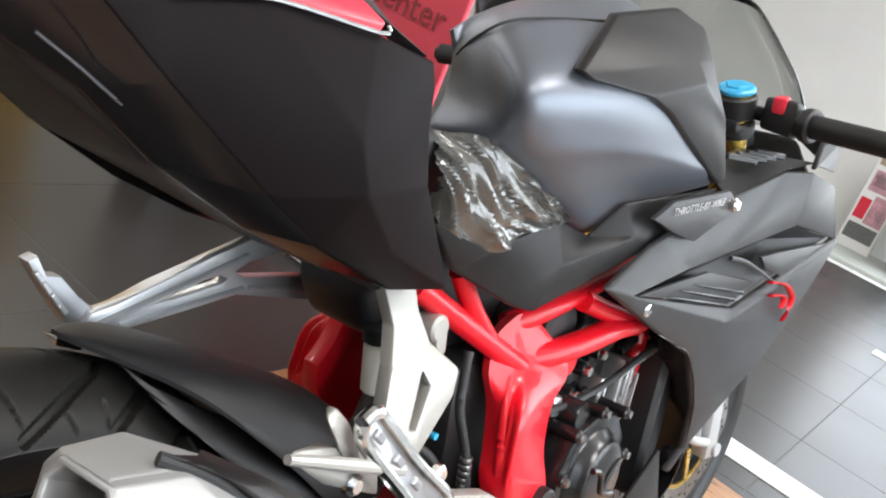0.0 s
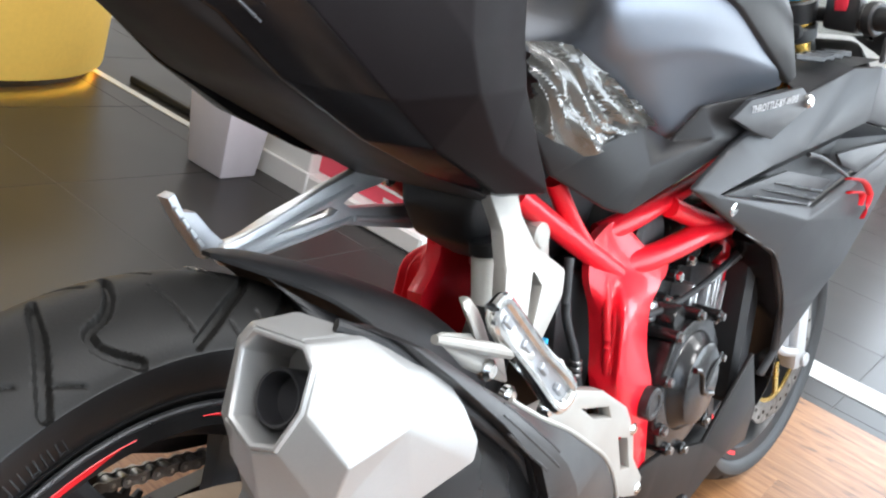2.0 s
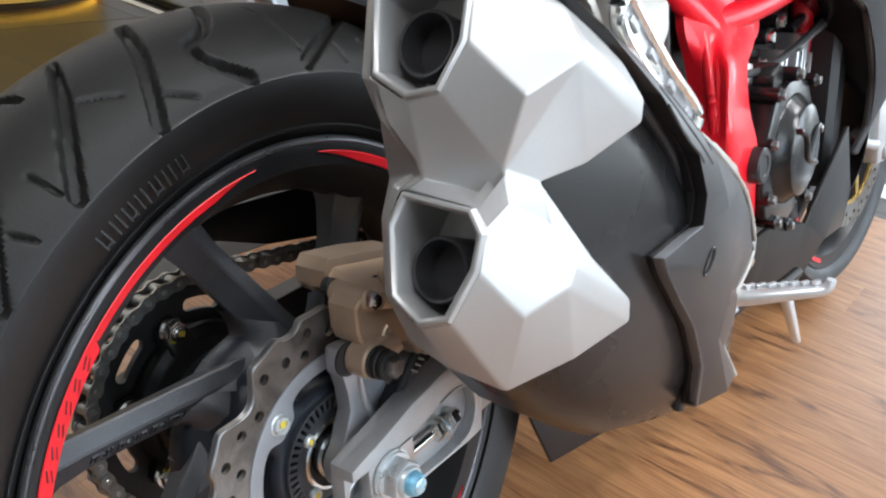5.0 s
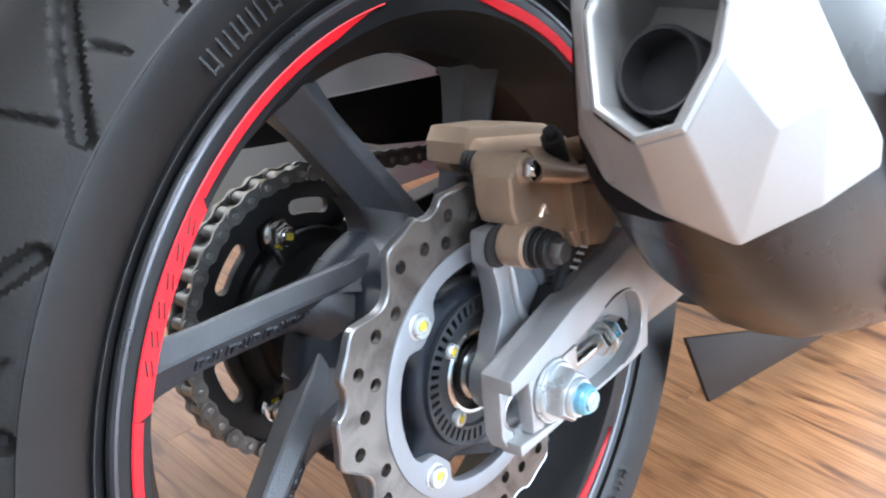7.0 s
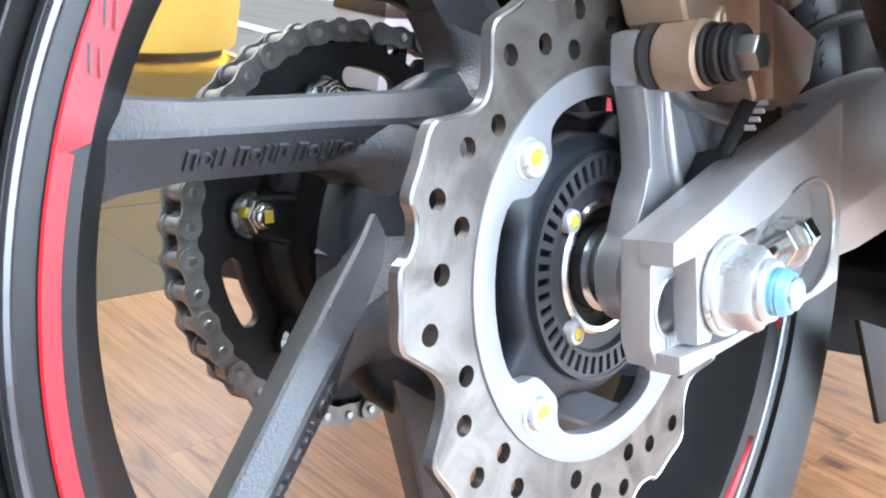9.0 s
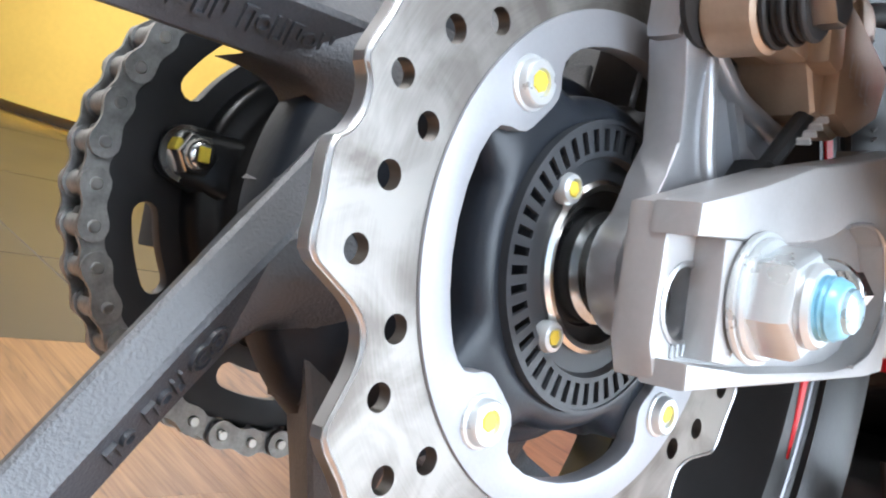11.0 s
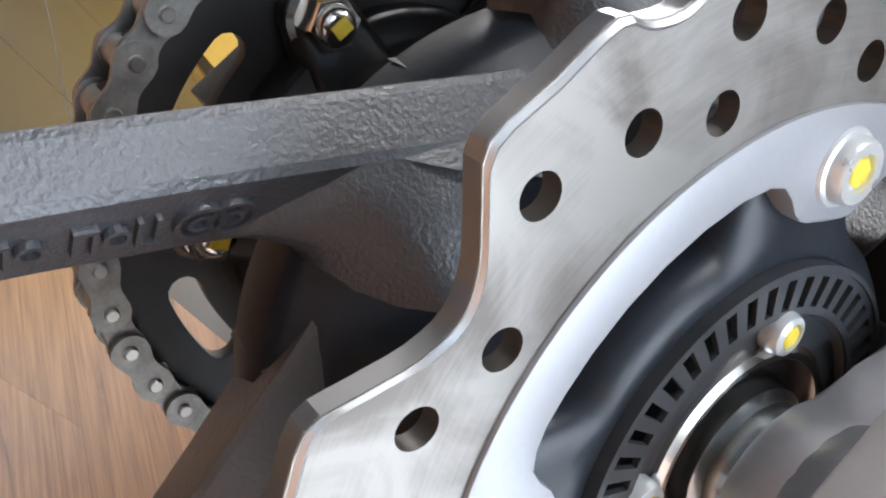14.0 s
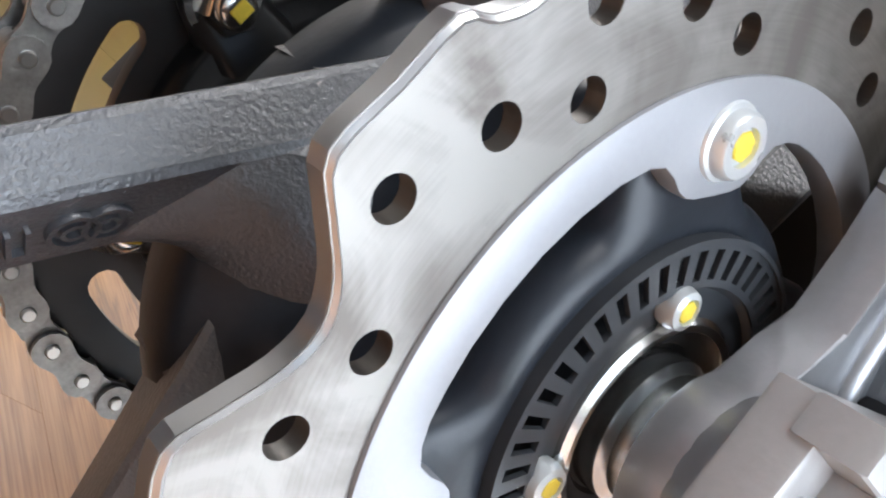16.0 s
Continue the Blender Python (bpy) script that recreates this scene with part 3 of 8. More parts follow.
# yellow display drum with a lit rim on the floor
DRUM = material("yellow_drum_panel", (0.95, 0.59, 0.12), 0.5, vary=0.08, scale=3)
GLOW_Y = glow("yellow_light_strip", (1.0, 0.60, 0.06), 7.0)
drum = empty("display_drum", Matrix.Translation((1.12, 3.05, -0.0012)), "large round yellow display drum with a glowing rim at the floor", "display stand")
part("drum_wall", spin_part([(0.0, 0.05), (0.585, 0.05), (0.585, 0.034), (0.602, 0.034), (0.605, 0.045), (0.67, 1.15), (0.66, 1.16), (0.0, 1.16)], 72, "Z", closed=False), DRUM, drum)
part("light_strip", spin_part([(0.562, 0.036), (0.572, 0.036), (0.572, 0.049), (0.562, 0.049)], 72, "Z"), GLOW_Y, drum, "glowing yellow light strip")
part("plinth", spin_part([(0.0, 0.0), (0.56, 0.0), (0.56, 0.05), (0.0, 0.05)], 64, "Z", closed=False), BLACK_PLASTIC, drum)

# waste bin
BIN_GREY = material("lilac_grey_bin_plastic", (0.54, 0.51, 0.54), 0.5, vary=0.06, scale=8, bump=0.1, bump_scale=300)
BIN_LID = material("dark_brown_bin_lid", (0.052, 0.032, 0.026), 0.35, vary=0.15, scale=10)


def taper_box(bm, base, top, z0, z1, bevel):
    (ax0, ax1, ay0, ay1), (bx0, bx1, by0, by1) = base, top
    return hull(bm, [(ax0, ay0, z0), (ax1, ay0, z0), (ax1, ay1, z0), (ax0, ay1, z0), (bx0, by0, z1), (bx1, by0, z1), (bx1, by1, z1), (bx0, by1, z1)], bevel)


waste_bin = empty("waste_bin", Matrix.Translation((1.43, 1.71, -0.0012)), "grey plastic waste bin with a dark brown swing lid", "waste bin")
part("body", taper_box(bmesh.new(), (-0.070, 0.070, -0.085, 0.085), (-0.090, 0.090, -0.105, 0.105), 0, 0.275, 0.008), BIN_GREY, waste_bin)
part("rim", taper_box(bmesh.new(), (-0.096, 0.096, -0.111, 0.111), (-0.094, 0.094, -0.109, 0.109), 0.270, 0.325, 0.006), BIN_LID, waste_bin, "dark brown lid rim")
part("swing_flap", taper_box(bmesh.new(), (-0.084, 0.084, -0.098, 0.098), (-0.045, 0.045, -0.090, 0.090), 0.322, 0.39, 0.012), BIN_GREY, waste_bin)

# dark bar lying on the tiles by the bin
bm = bmesh.new()
add_box(bm, (1.645, 2.12, -0.0012), (1.675, 2.56, 0.028), 0.004)
thing("floor_bar", bm, BLACK_PLASTIC, "black metal foot bar lying on the dark tiles", "bar")

# white pillar
pillar = empty("pillar", Matrix.Translation((0, 0, 0)), "white painted pillar with a low skirting", "pillar")
pillar["kind"] = "structure"
bm = bmesh.new()
add_box(bm, (1.575, 1.475, -0.0125), (2.05, 2.00, CEIL), 0.004)
part("shaft", bm, WHITE_PAINT, pillar)
bm = bmesh.new()
add_box(bm, (1.560, 1.465, -0.0125), (1.5745, 2.01, 0.07), 0.003)
part("skirting", bm, WHITE_PAINT, pillar)

# red service sign board beside the pillar
SIGN_RED = material("red_sign_print", (0.78, 0.085, 0.13), 0.4, vary=0.04, scale=6)
SIGN_WHITE = material("white_sign_print", (0.80, 0.78, 0.77), 0.45, vary=0.03, scale=8)
SIGN_DARK = material("dark_sign_print", (0.30, 0.05, 0.06), 0.5, vary=0.05, scale=8)
sign = empty("sign_board", Matrix.Translation((1.62, 1.235, -0.0012)), "tall red printed service sign board on a white foot", "sign")
bm = bmesh.new()
add_box(bm, (0.0, -0.245, 0.07), (0.02, 0.245, 1.55), 0.004)
part("board", bm, SIGN_RED, sign)
bm = bmesh.new()
add_box(bm, (-0.05, -0.25, 0.0), (0.12, 0.25, 0.065), 0.008)
part("foot", bm, SIGN_WHITE, sign, "white plastic foot")


def sign_box(name, y0, y1, z0, z1, mat, proud, bevel=0.0):
    s = bmesh.new()
    add_box(s, (-proud, y0, z0), (-proud + 0.0012, y1, z1), 0)
    part(name, s, mat, sign, smooth=False)


def rounded_plate(y0, y1, z0, z1, r, x0, x1):
    s = bmesh.new()
    pts = []
    for cy, cz, a in ((y1 - r, z1 - r, 0), (y0 + r, z1 - r, 90), (y0 + r, z0 + r, 180), (y1 - r, z0 + r, 270)):
        pts += [(cy + r * math.cos(radians(a + k * 22.5)), cz + r * math.sin(radians(a + k * 22.5))) for k in range(5)]
    fr = [s.verts.new((x0, y, z)) for y, z in pts]
    bk = [s.verts.new((x1, y, z)) for y, z in pts]
    s.faces.new(fr)
    s.faces.new(bk[::-1])
    for k in range(len(pts)):
        s.faces.new((fr[k], bk[k], bk[(k + 1) % len(pts)], fr[(k + 1) % len(pts)]))
    return s


part("label_panel", rounded_plate(-0.20, 0.215, 0.205, 0.33, 0.02, -0.003, 0.0), SIGN_WHITE, sign, "white rounded panel")
TO_SIGN = Matrix(((0, 0, -1, -0.0035), (-1, 0, 0, 0), (0, 1, 0, 0), (0, 0, 0, 1)))
lettering("printed_words", "Call Center", 0.036, Matrix.Translation((0, 0.10, 0.295)) @ TO_SIGN, SIGN_DARK, sign)
for k, (y, w) in enumerate(((0.185, 0.010), (0.155, 0.024), (0.122, 0.024), (0.089, 0.024), (0.045, 0.030), (0.005, 0.030), (-0.04, 0.030), (-0.085, 0.030))):
    sign_box("printed_bar", y - w / 2, y + w / 2, 0.222, 0.262, SIGN_RED, 0.0036)
lettering("printed_words", "center", 0.105, Matrix.Translation((0, -0.06, 0.80)) @ TO_SIGN, SIGN_DARK, sign)
for k in range(3):
    sign_box("printed_bar", -0.15, 0.12 - 0.03 * k, 0.175 - 0.026 * k, 0.185 - 0.026 * k, SIGN_WHITE, 0.0015)
sign_box("printed_bar", -0.20, -0.04, 0.085, 0.100, SIGN_WHITE, 0.0015)

# far end of the room: a low pale display step, a printed stand-up board and another machine's wheel
STEP_PALE = material("pale_green_grey_step", (0.50, 0.53, 0.49), 0.4, vary=0.08, scale=4)
bm = bmesh.new()
add_box(bm, (6.34, -0.25, -0.0125), (X1, 4.6, 0.03), 0.006)
thing("display_step", bm, STEP_PALE, "low pale green-grey display step against the wall", "platform", kind="structure")
BOARD_PRINT = material("pink_board_print", (0.62, 0.30, 0.34), 0.4, vary=0.3, scale=9, dirt=(0.16, 0.13, 0.15))
stand_up = empty("display_board", Matrix.Translation((6.93, 0.66, 0.03)) @ Matrix.Rotation(radians(-6), 4, "Y"), "white stand-up board with pink and dark printed patches", "display board")
bm = bmesh.new()
add_box(bm, (0.0, -0.13, 0.0), (0.03, 0.13, 0.86), 0.004)
part("panel", bm, WHITE_PAINT, stand_up)
for k, (y0, y1, z0, z1, mat) in enumerate(((-0.11, 0.11, 0.08, 0.20, STEEL_DARK), (-0.11, 0.02, 0.22, 0.44, BOARD_PRINT), (0.03, 0.11, 0.24, 0.40, PANEL_RED), (-0.10, 0.10, 0.46, 0.62, BOARD_PRINT), (-0.02, 0.08, 0.50, 0.58, SIGN_WHITE), (-0.11, 0.11, 0.66, 0.74, GOLD))):
    bm = bmesh.new()
    add_box(bm, (-0.004, y0, z0), (-0.0005, y1, z1), 0.0006)
    part("printed_patch", bm, mat, stand_up)
scooter = empty("parked_scooter", Matrix.Translation((6.85, 0.33, 0.03)), "black scooter front wheel with a dark fender on the pale step", "scooter")
part("tyre", spin_part([(0.19, -0.045), (0.235, -0.05), (0.262, -0.03), (0.268, 0.0), (0.262, 0.03), (0.235, 0.05), (0.19, 0.045)], 48, "Y"), RUBBER, scooter).location = (0, 0, 0.268)
part("rim", spin_part([(0.03, -0.03), (0.19, -0.04), (0.192, 0.04), (0.03, 0.03)], 48, "Y"), RIM_BLACK, scooter).location = (0, 0, 0.268)
bm = bmesh.new()
shell(bm, [[(0.285 * math.cos(radians(a)), y, 0.268 + 0.285 * math.sin(radians(a))) for y in (-0.06, 0.0, 0.06)] for a in (30, 60, 90, 120, 150)], 4, 0.006, (0, 0, -1))
part("fender", bm, PANEL_RED, scooter, "dark red front fender")
bm = bmesh.new()
tube(bm, [(0.0, -0.07, 0.268), (0.06, -0.07, 0.55), (0.14, -0.05, 0.80)], 0.022, 12, 4)
tube(bm, [(0.0, 0.07, 0.268), (0.06, 0.07, 0.55), (0.14, 0.05, 0.80)], 0.022, 12, 4)
part("fork_leg", bm, BLACK_PLASTIC, scooter)

# ---- motorcycle ----
bike = empty("motorcycle", TILTED, "matt black and red faired sport motorcycle leaning on its side stand", "motorcycle")
ROOTS.add("motorcycle")


def tyre_profile(crown, half, rim_r):
    """Section of a tyre from bead over the crown to bead: (radius, y). The shoulder has an edge."""
    h = crown - rim_r
    right = [(rim_r - 0.006, half * 0.72), (rim_r + 0.05 * h, half * 0.80), (rim_r + 0.18 * h, half * 0.90), (rim_r + 0.36 * h, half * 0.975),
             (rim_r + 0.49 * h, half), (rim_r + 0.505 * h, half * 0.994)]
    tread = [(rim_r + 0.515 * h, half * 0.985), (rim_r + 0.60 * h, half * 0.925), (rim_r + 0.70 * h, half * 0.82), (rim_r + 0.82 * h, half * 0.64), (rim_r + 0.92 * h, half * 0.42), (rim_r + 0.98 * h, half * 0.20)]
    return right, tread, (crown, 0.0)


def tread_lookup(tread, top, half):
    """Tread radius for each y by smooth interpolation."""
    line = catmull([(r, -y, 0) for r, y in tread] + [(top[0], 0, 0)] + [(r, y, 0) for r, y in reversed(tread)], 12)
    return np.array([p.y for p in line]), np.array([p.x for p in line])


def build_tyre(name, crown, half, rim_r, parent, grooves, repeats, cols, rows, label):
    """A tyre whose tread is a fine sheet pressed in along its grooves."""
    right, tread, top = tyre_profile(crown, half, rim_r)
    ys, rs = tread_lookup(tread, top, half)
    arc = np.concatenate([[0], np.cumsum(np.hypot(np.diff(ys), np.diff(rs)))])
    pos = np.linspace(0, arc[-1], rows)
    y_row, r_row = np.interp(pos, arc, ys), np.interp(pos, arc, rs)
    per = 360.0 / repeats
    n_per = cols // repeats
    ang = np.arange(n_per) * per / n_per
    S, A = np.meshgrid(pos - arc[-1] / 2, np.radians(ang) * crown, indexing="ij")
    depth = np.zeros_like(S)
    full = np.radians(per) * crown
    for line, widths, deep in grooves:
        pts = catmull([(s * arc[-1] / 2, np.radians(a) * crown, 0) for s, a in line], 6)
        m = len(pts)
        for i in range(m - 1):
            u = i / (m - 1) * (len(widths) - 1)
            k = min(int(u), len(widths) - 2)
            w = widths[k] + (widths[k + 1] - widths[k]) * (u - k)
            ax, ay, bx, by = pts[i].x, pts[i].y, pts[i + 1].x, pts[i + 1].y
            for shift in (-3 * full, -2 * full, -full, 0, full):
                dx, dy = bx - ax, by - ay
                ln = dx * dx + dy * dy
                t = np.clip(((S - ax) * dx + (A - ay - shift) * dy) / ln, 0, 1)
                d = np.hypot(S - ax - t * dx, A - ay - shift - t * dy)
                depth = np.maximum(depth, deep * np.clip((w / 2 + 0.0010 - d) / 0.0022, 0, 1))
    depth = np.tile(depth, (1, repeats))
    n = n_per * repeats
    th = np.radians(np.arange(n) * 360.0 / n)
    drdy = np.gradient(r_row, pos)
    dydy = np.gradient(y_row, pos)
    R = r_row[:, None] - depth * np.abs(dydy)[:, None]
    Y = y_row[:, None] + depth * (drdy * 1.0)[:, None]
    tread_co = np.stack([R * np.cos(th), Y, R * np.sin(th)], -1)
    side_rows = []
    for sgn in (-1, 1):
        line = catmull([(r, sgn * y, 0) for r, y in right], 3)
        seq = line if sgn < 0 else line[::-1]
        side_rows.append(np.stack([np.stack([p.x * np.cos(th), np.full(n, p.y), p.x * np.sin(th)], -1) for p in seq]))
    co = np.concatenate([side_rows[0], tread_co, side_rows[1]])
    total = co.shape[0]
    idx = np.arange(total * n).reshape(total, n)
    nxt = np.roll(idx, -1, axis=1)
    quads = np.stack([idx[:-1], idx[1:], nxt[1:], nxt[:-1]], -1).reshape(-1, 4)
    me = bpy.data.meshes.new(name)
    me.from_pydata(co.reshape(-1, 3).tolist(), [], quads.tolist())
    me.materials.append(RUBBER)
    me.materials.append(RUBBER_SIDE)
    on_side = np.ones(total - 1, dtype=np.int32)
    a, b = side_rows[0].shape[0], side_rows[0].shape[0] + rows
    on_side[a:b - 1] = 0
    me.polygons.foreach_set("material_index", np.repeat(on_side, n))
    me.polygons.foreach_set("use_smooth", [True] * len(me.polygons))
    me.set_sharp_from_angle(angle=radians(40))
    me.update()
    ob = new(name, me)
    ob.parent = parent
    return tagged(ob, label)


RS = 1.026
rear_wheel = part("rear_wheel", spin_part([(r * RS, y) for r, y in (
    (0.2325, -0.0585), (0.2335, -0.0570), (0.2325, -0.0545), (0.2215, -0.050), (0.217, -0.045), (0.205, -0.024), (0.198, -0.012), (0.198, 0.012), (0.205, 0.024),
    (0.217, 0.045), (0.2215, 0.050), (0.2325, 0.0545), (0.2335, 0.0570), (0.2325, 0.0585), (0.2275, 0.0595), (0.221, 0.0585), (0.2125, 0.0575), (0.2105, 0.054), (0.205, 0.040),
    (0.190, 0.020), (0.188, 0.0), (0.190, -0.020), (0.205, -0.040), (0.2105, -0.054), (0.2125, -0.0575), (0.221, -0.0585), (0.2275, -0.0595))], 160),
    RIM_BLACK, bike, "black cast rear wheel with red rim stripes", angle=30)
# edge at the outside of the rim: its soft highlight is coloured in as grey
part("rim_edge", spin_part([(r * RS, y) for r, y in ((0.2285, -0.0592), (0.2297, -0.0602), (0.2312, -0.0600), (0.2322, -0.0586), (0.2300, -0.0578))], 160), LIP_GREY, rear_wheel, "black rim's edge with its soft highlight coloured in grey")


def rim_stripe(a0, a1, wide, taper0, taper1, y):
    """A stripe on the face of the rim, between two angles, its ends drawn out thin."""
    bm = bmesh.new()
    n = max(8, int(abs(a1 - a0) / 1.5))
    rows = []
    for k in range(n + 1):
        u = k / n
        a = radians(a0 + (a1 - a0) * u)
        w = 1.0
        if taper0 and u < taper0:
            w = 0.1 + 0.9 * u / taper0
        if taper1 and u > 1 - taper1:
            w = 0.1 + 0.9 * (1 - u) / taper1
        r1 = 0.2228 * RS
        r0 = r1 - wide * w
        rows.append([bm.verts.new((r * math.cos(a), y - 0.0008 + d, r * math.sin(a))) for r, d in ((r0, 0.0012), (r0 + 0.0006, 0), (r1 - 0.0006, -0.0009), (r1, -0.0003))])
    for p, q in zip(rows, rows[1:]):
        for i in range(3):
            bm.faces.new((p[i], p[i + 1], q[i + 1], q[i]))
    return bm


for a0, a1, w, t0, t1 in ((99, 137.5, 0.0062, 0.25, 0.0), (137.0, 165.0, 0.0100, 0.04, 0.04), (164.5, 206, 0.0064, 0.0, 0.25), (214, 262, 0.0074, 0.2, 0.1), (262, 324, 0.0074, 0.1, 0.25), (341, 386, 0.0066, 0.3, 0.0), (386, 444, 0.0074, 0.0, 0.2)):
    part("rim_stripe", rim_stripe(a0, a1, w, t0, t1, -0.0585), RIM_RED, rear_wheel, "red rim stripe")
# dark slanted dashes on the broad part of the stripe
for a in (141.2, 144.6, 148.0, 151.4, 154.8, 158.2):
    bm = bmesh.new()
    m = Matrix.Rotation(radians(-a), 4, "Y")
    for u, w in ((-0.0020, 0.0006), (0.0008, 0.0010)):
        hull(bm, [m @ Vector(p) for p in ((0.2250 + u, -0.0601, -0.0040), (0.2250 + u + w, -0.0601, -0.0040), (0.2225 + u, -0.0601, 0.0036), (0.2225 + u + w, -0.0601, 0.0036), (0.2250 + u, -0.0592, -0.0040), (0.2225 + u, -0.0592, 0.0036))])
    part("stripe_dash", bm, RIM_BLACK, rear_wheel, "dark slanted dash on the red stripe", smooth=False)
# seven swept spokes
def spoke(direction, offset=0.056):
    """A spoke of ridged section running past the hub at an offset."""
    bm = bmesh.new()
    d = Vector((math.cos(radians(direction)), 0, math.sin(radians(direction))))
    side = Vector((math.sin(radians(direction)), 0, -math.cos(radians(direction))))
    rows = []
    for t, top, low, bot, front, back in ((-0.034, 0.0195, 0.0065, -0.0140, 0.0060, 0.018), (-0.012, 0.0205, 0.0070, -0.0135, -0.0010, 0.016), (-0.004, 0.0205, 0.0070, -0.0130, -0.0120, 0.013), (0.006, 0.0205, 0.0070, -0.0125, -0.0200, 0.012), (0.040, 0.0205, 0.0072, -0.0110, -0.0230, 0.011), (0.075, 0.0200, 0.0075, -0.0100, -0.0220, 0.010), (0.105, 0.0196, 0.0075, -0.0095, -0.0210, 0.010),
                                          (0.130, 0.0192, 0.0072, -0.0093, -0.0208, 0.010), (0.155, 0.0190, 0.0072, -0.0093, -0.0208, 0.010), (0.180, 0.0205, 0.0075, -0.0115, -0.0230, 0.012), (0.199, 0.0245, 0.0080, -0.0155, -0.0290, 0.018)):
        c = d * t + side * offset
        sec = [(top - 0.0004, front + 0.0085), (top, front + 0.0068), (top - 0.0014, front + 0.0054), (low + 0.0016, front + 0.0006), (low - 0.0008, front + 0.0004), (bot, front + 0.0112), (bot + 0.0002, front + 0.0136), (bot + 0.004, back), (top - 0.0105, back)]
        rows.append([bm.verts.new(c + side * v + Vector((0, y, 0))) for v, y in sec])
    for p, q in zip(rows, rows[1:]):
        for i in range(len(p)):
            j = (i + 1) % len(p)
            bm.faces.new((p[i], p[j], q[j], q[i]))
    bm.faces.new(rows[0][::-1])
    bm.faces.new(rows[-1])
    return bm


SPOKE_DIRS = [129.0 + 360.0 / 7 * k for k in range(7)]
for k, direction in enumerate(SPOKE_DIRS):
    part("spoke", spoke(direction), CAST_BLACK, rear_wheel, "black cast wheel spoke", angle=15)

# rounded webs in the crotches between spokes
def spoke_fillet(direction, reach=0.046):
    """A smooth web from the ridge of one spoke, over the hub, to the ridge of the next, with a rounded edge in the crotch."""
    ta, tb = radians(direction), radians(direction + 360.0 / 7)
    da, db = Vector((math.cos(ta), math.sin(ta))), Vector((math.cos(tb), math.sin(tb)))
    sa, sb = Vector((da.y, -da.x)), Vector((db.y, -db.x))
    det = sa.x * sb.y - sa.y * sb.x
    oa, ob = 0.0461, 0.0740
    p = Vector(((oa * sb.y - ob * sa.y) / det, (ob * sa.x - oa * sb.x) / det))
    pa, pb = p + da * reach, p + db * reach
    qa, qb = da * 0.070 + sa * 0.0630, db * 0.062 + sb * 0.0630
    mid = (p + (da + db) * 0.25 * reach).normalized() * 0.064
    ctl = mid * 2 - (qa + qb) * 0.5
    ea, eb = da * 0.020 + sa * 0.0600, db * 0.026 + sb * 0.0635
    ectl = mid * 1.72 - (ea + eb) * 0.5
    b = bmesh.new()
    cols = []
    for k in range(17):
        u = k / 16
        w0, w1, w2 = (1 - u) ** 2, 2 * u * (1 - u), u * u
        out, inn = pa * w0 + p * w1 + pb * w2, qa * w0 + ctl * w1 + qb * w2
        yo, yi = -0.0100 * (1 - u) - 0.0145 * u, -0.0214 - 0.016 * (1 - (2 * u - 1) ** 2)
        col = [b.verts.new((out.x, 0.010, out.y)), b.verts.new((out.x, yo + 0.006, out.y))]
        for v in (0.0, 0.06, 0.16, 0.30, 0.46, 0.64, 0.82, 1.0):
            q = out.lerp(inn, v)
            y = yo + 0.0022 * (1 - min(1.0, v / 0.16)) ** 2 + (yi - yo) * v ** 1.35
            col.append(b.verts.new((q.x, y, q.y)))
        q = ea * w0 + ectl * w1 + eb * w2
        col.append(b.verts.new((q.x, -0.0235 - 0.020 * (1 - (2 * u - 1) ** 2), q.y)))
        cols.append(col)
    for c0, c1 in zip(cols, cols[1:]):
        for i in range(len(c0) - 1):
            b.faces.new((c0[i], c0[i + 1], c1[i + 1], c1[i]))
    bmesh.ops.recalc_face_normals(b, faces=b.faces)
    return b


for direction in SPOKE_DIRS:
    part("spoke_fillet", spoke_fillet(direction), CAST_BLACK, rear_wheel, angle=50)

# cast marks on two spokes, drawn as bars
def on_spoke(direction, along, across, y):
    d = Vector((math.cos(radians(direction)), 0, math.sin(radians(direction))))
    side = Vector((math.sin(radians(direction)), 0, -math.cos(radians(direction))))
    o = d * along + side * (0.056 + across) + Vector((0, y, 0))
    return Matrix(((-d.x, -side.x, 0, o.x), (0, 0, -1, o.y), (-d.z, -side.z, 0, o.z), (0, 0, 0, 1)))


CHAMFER = Matrix.Rotation(radians(-34), 4, "X")


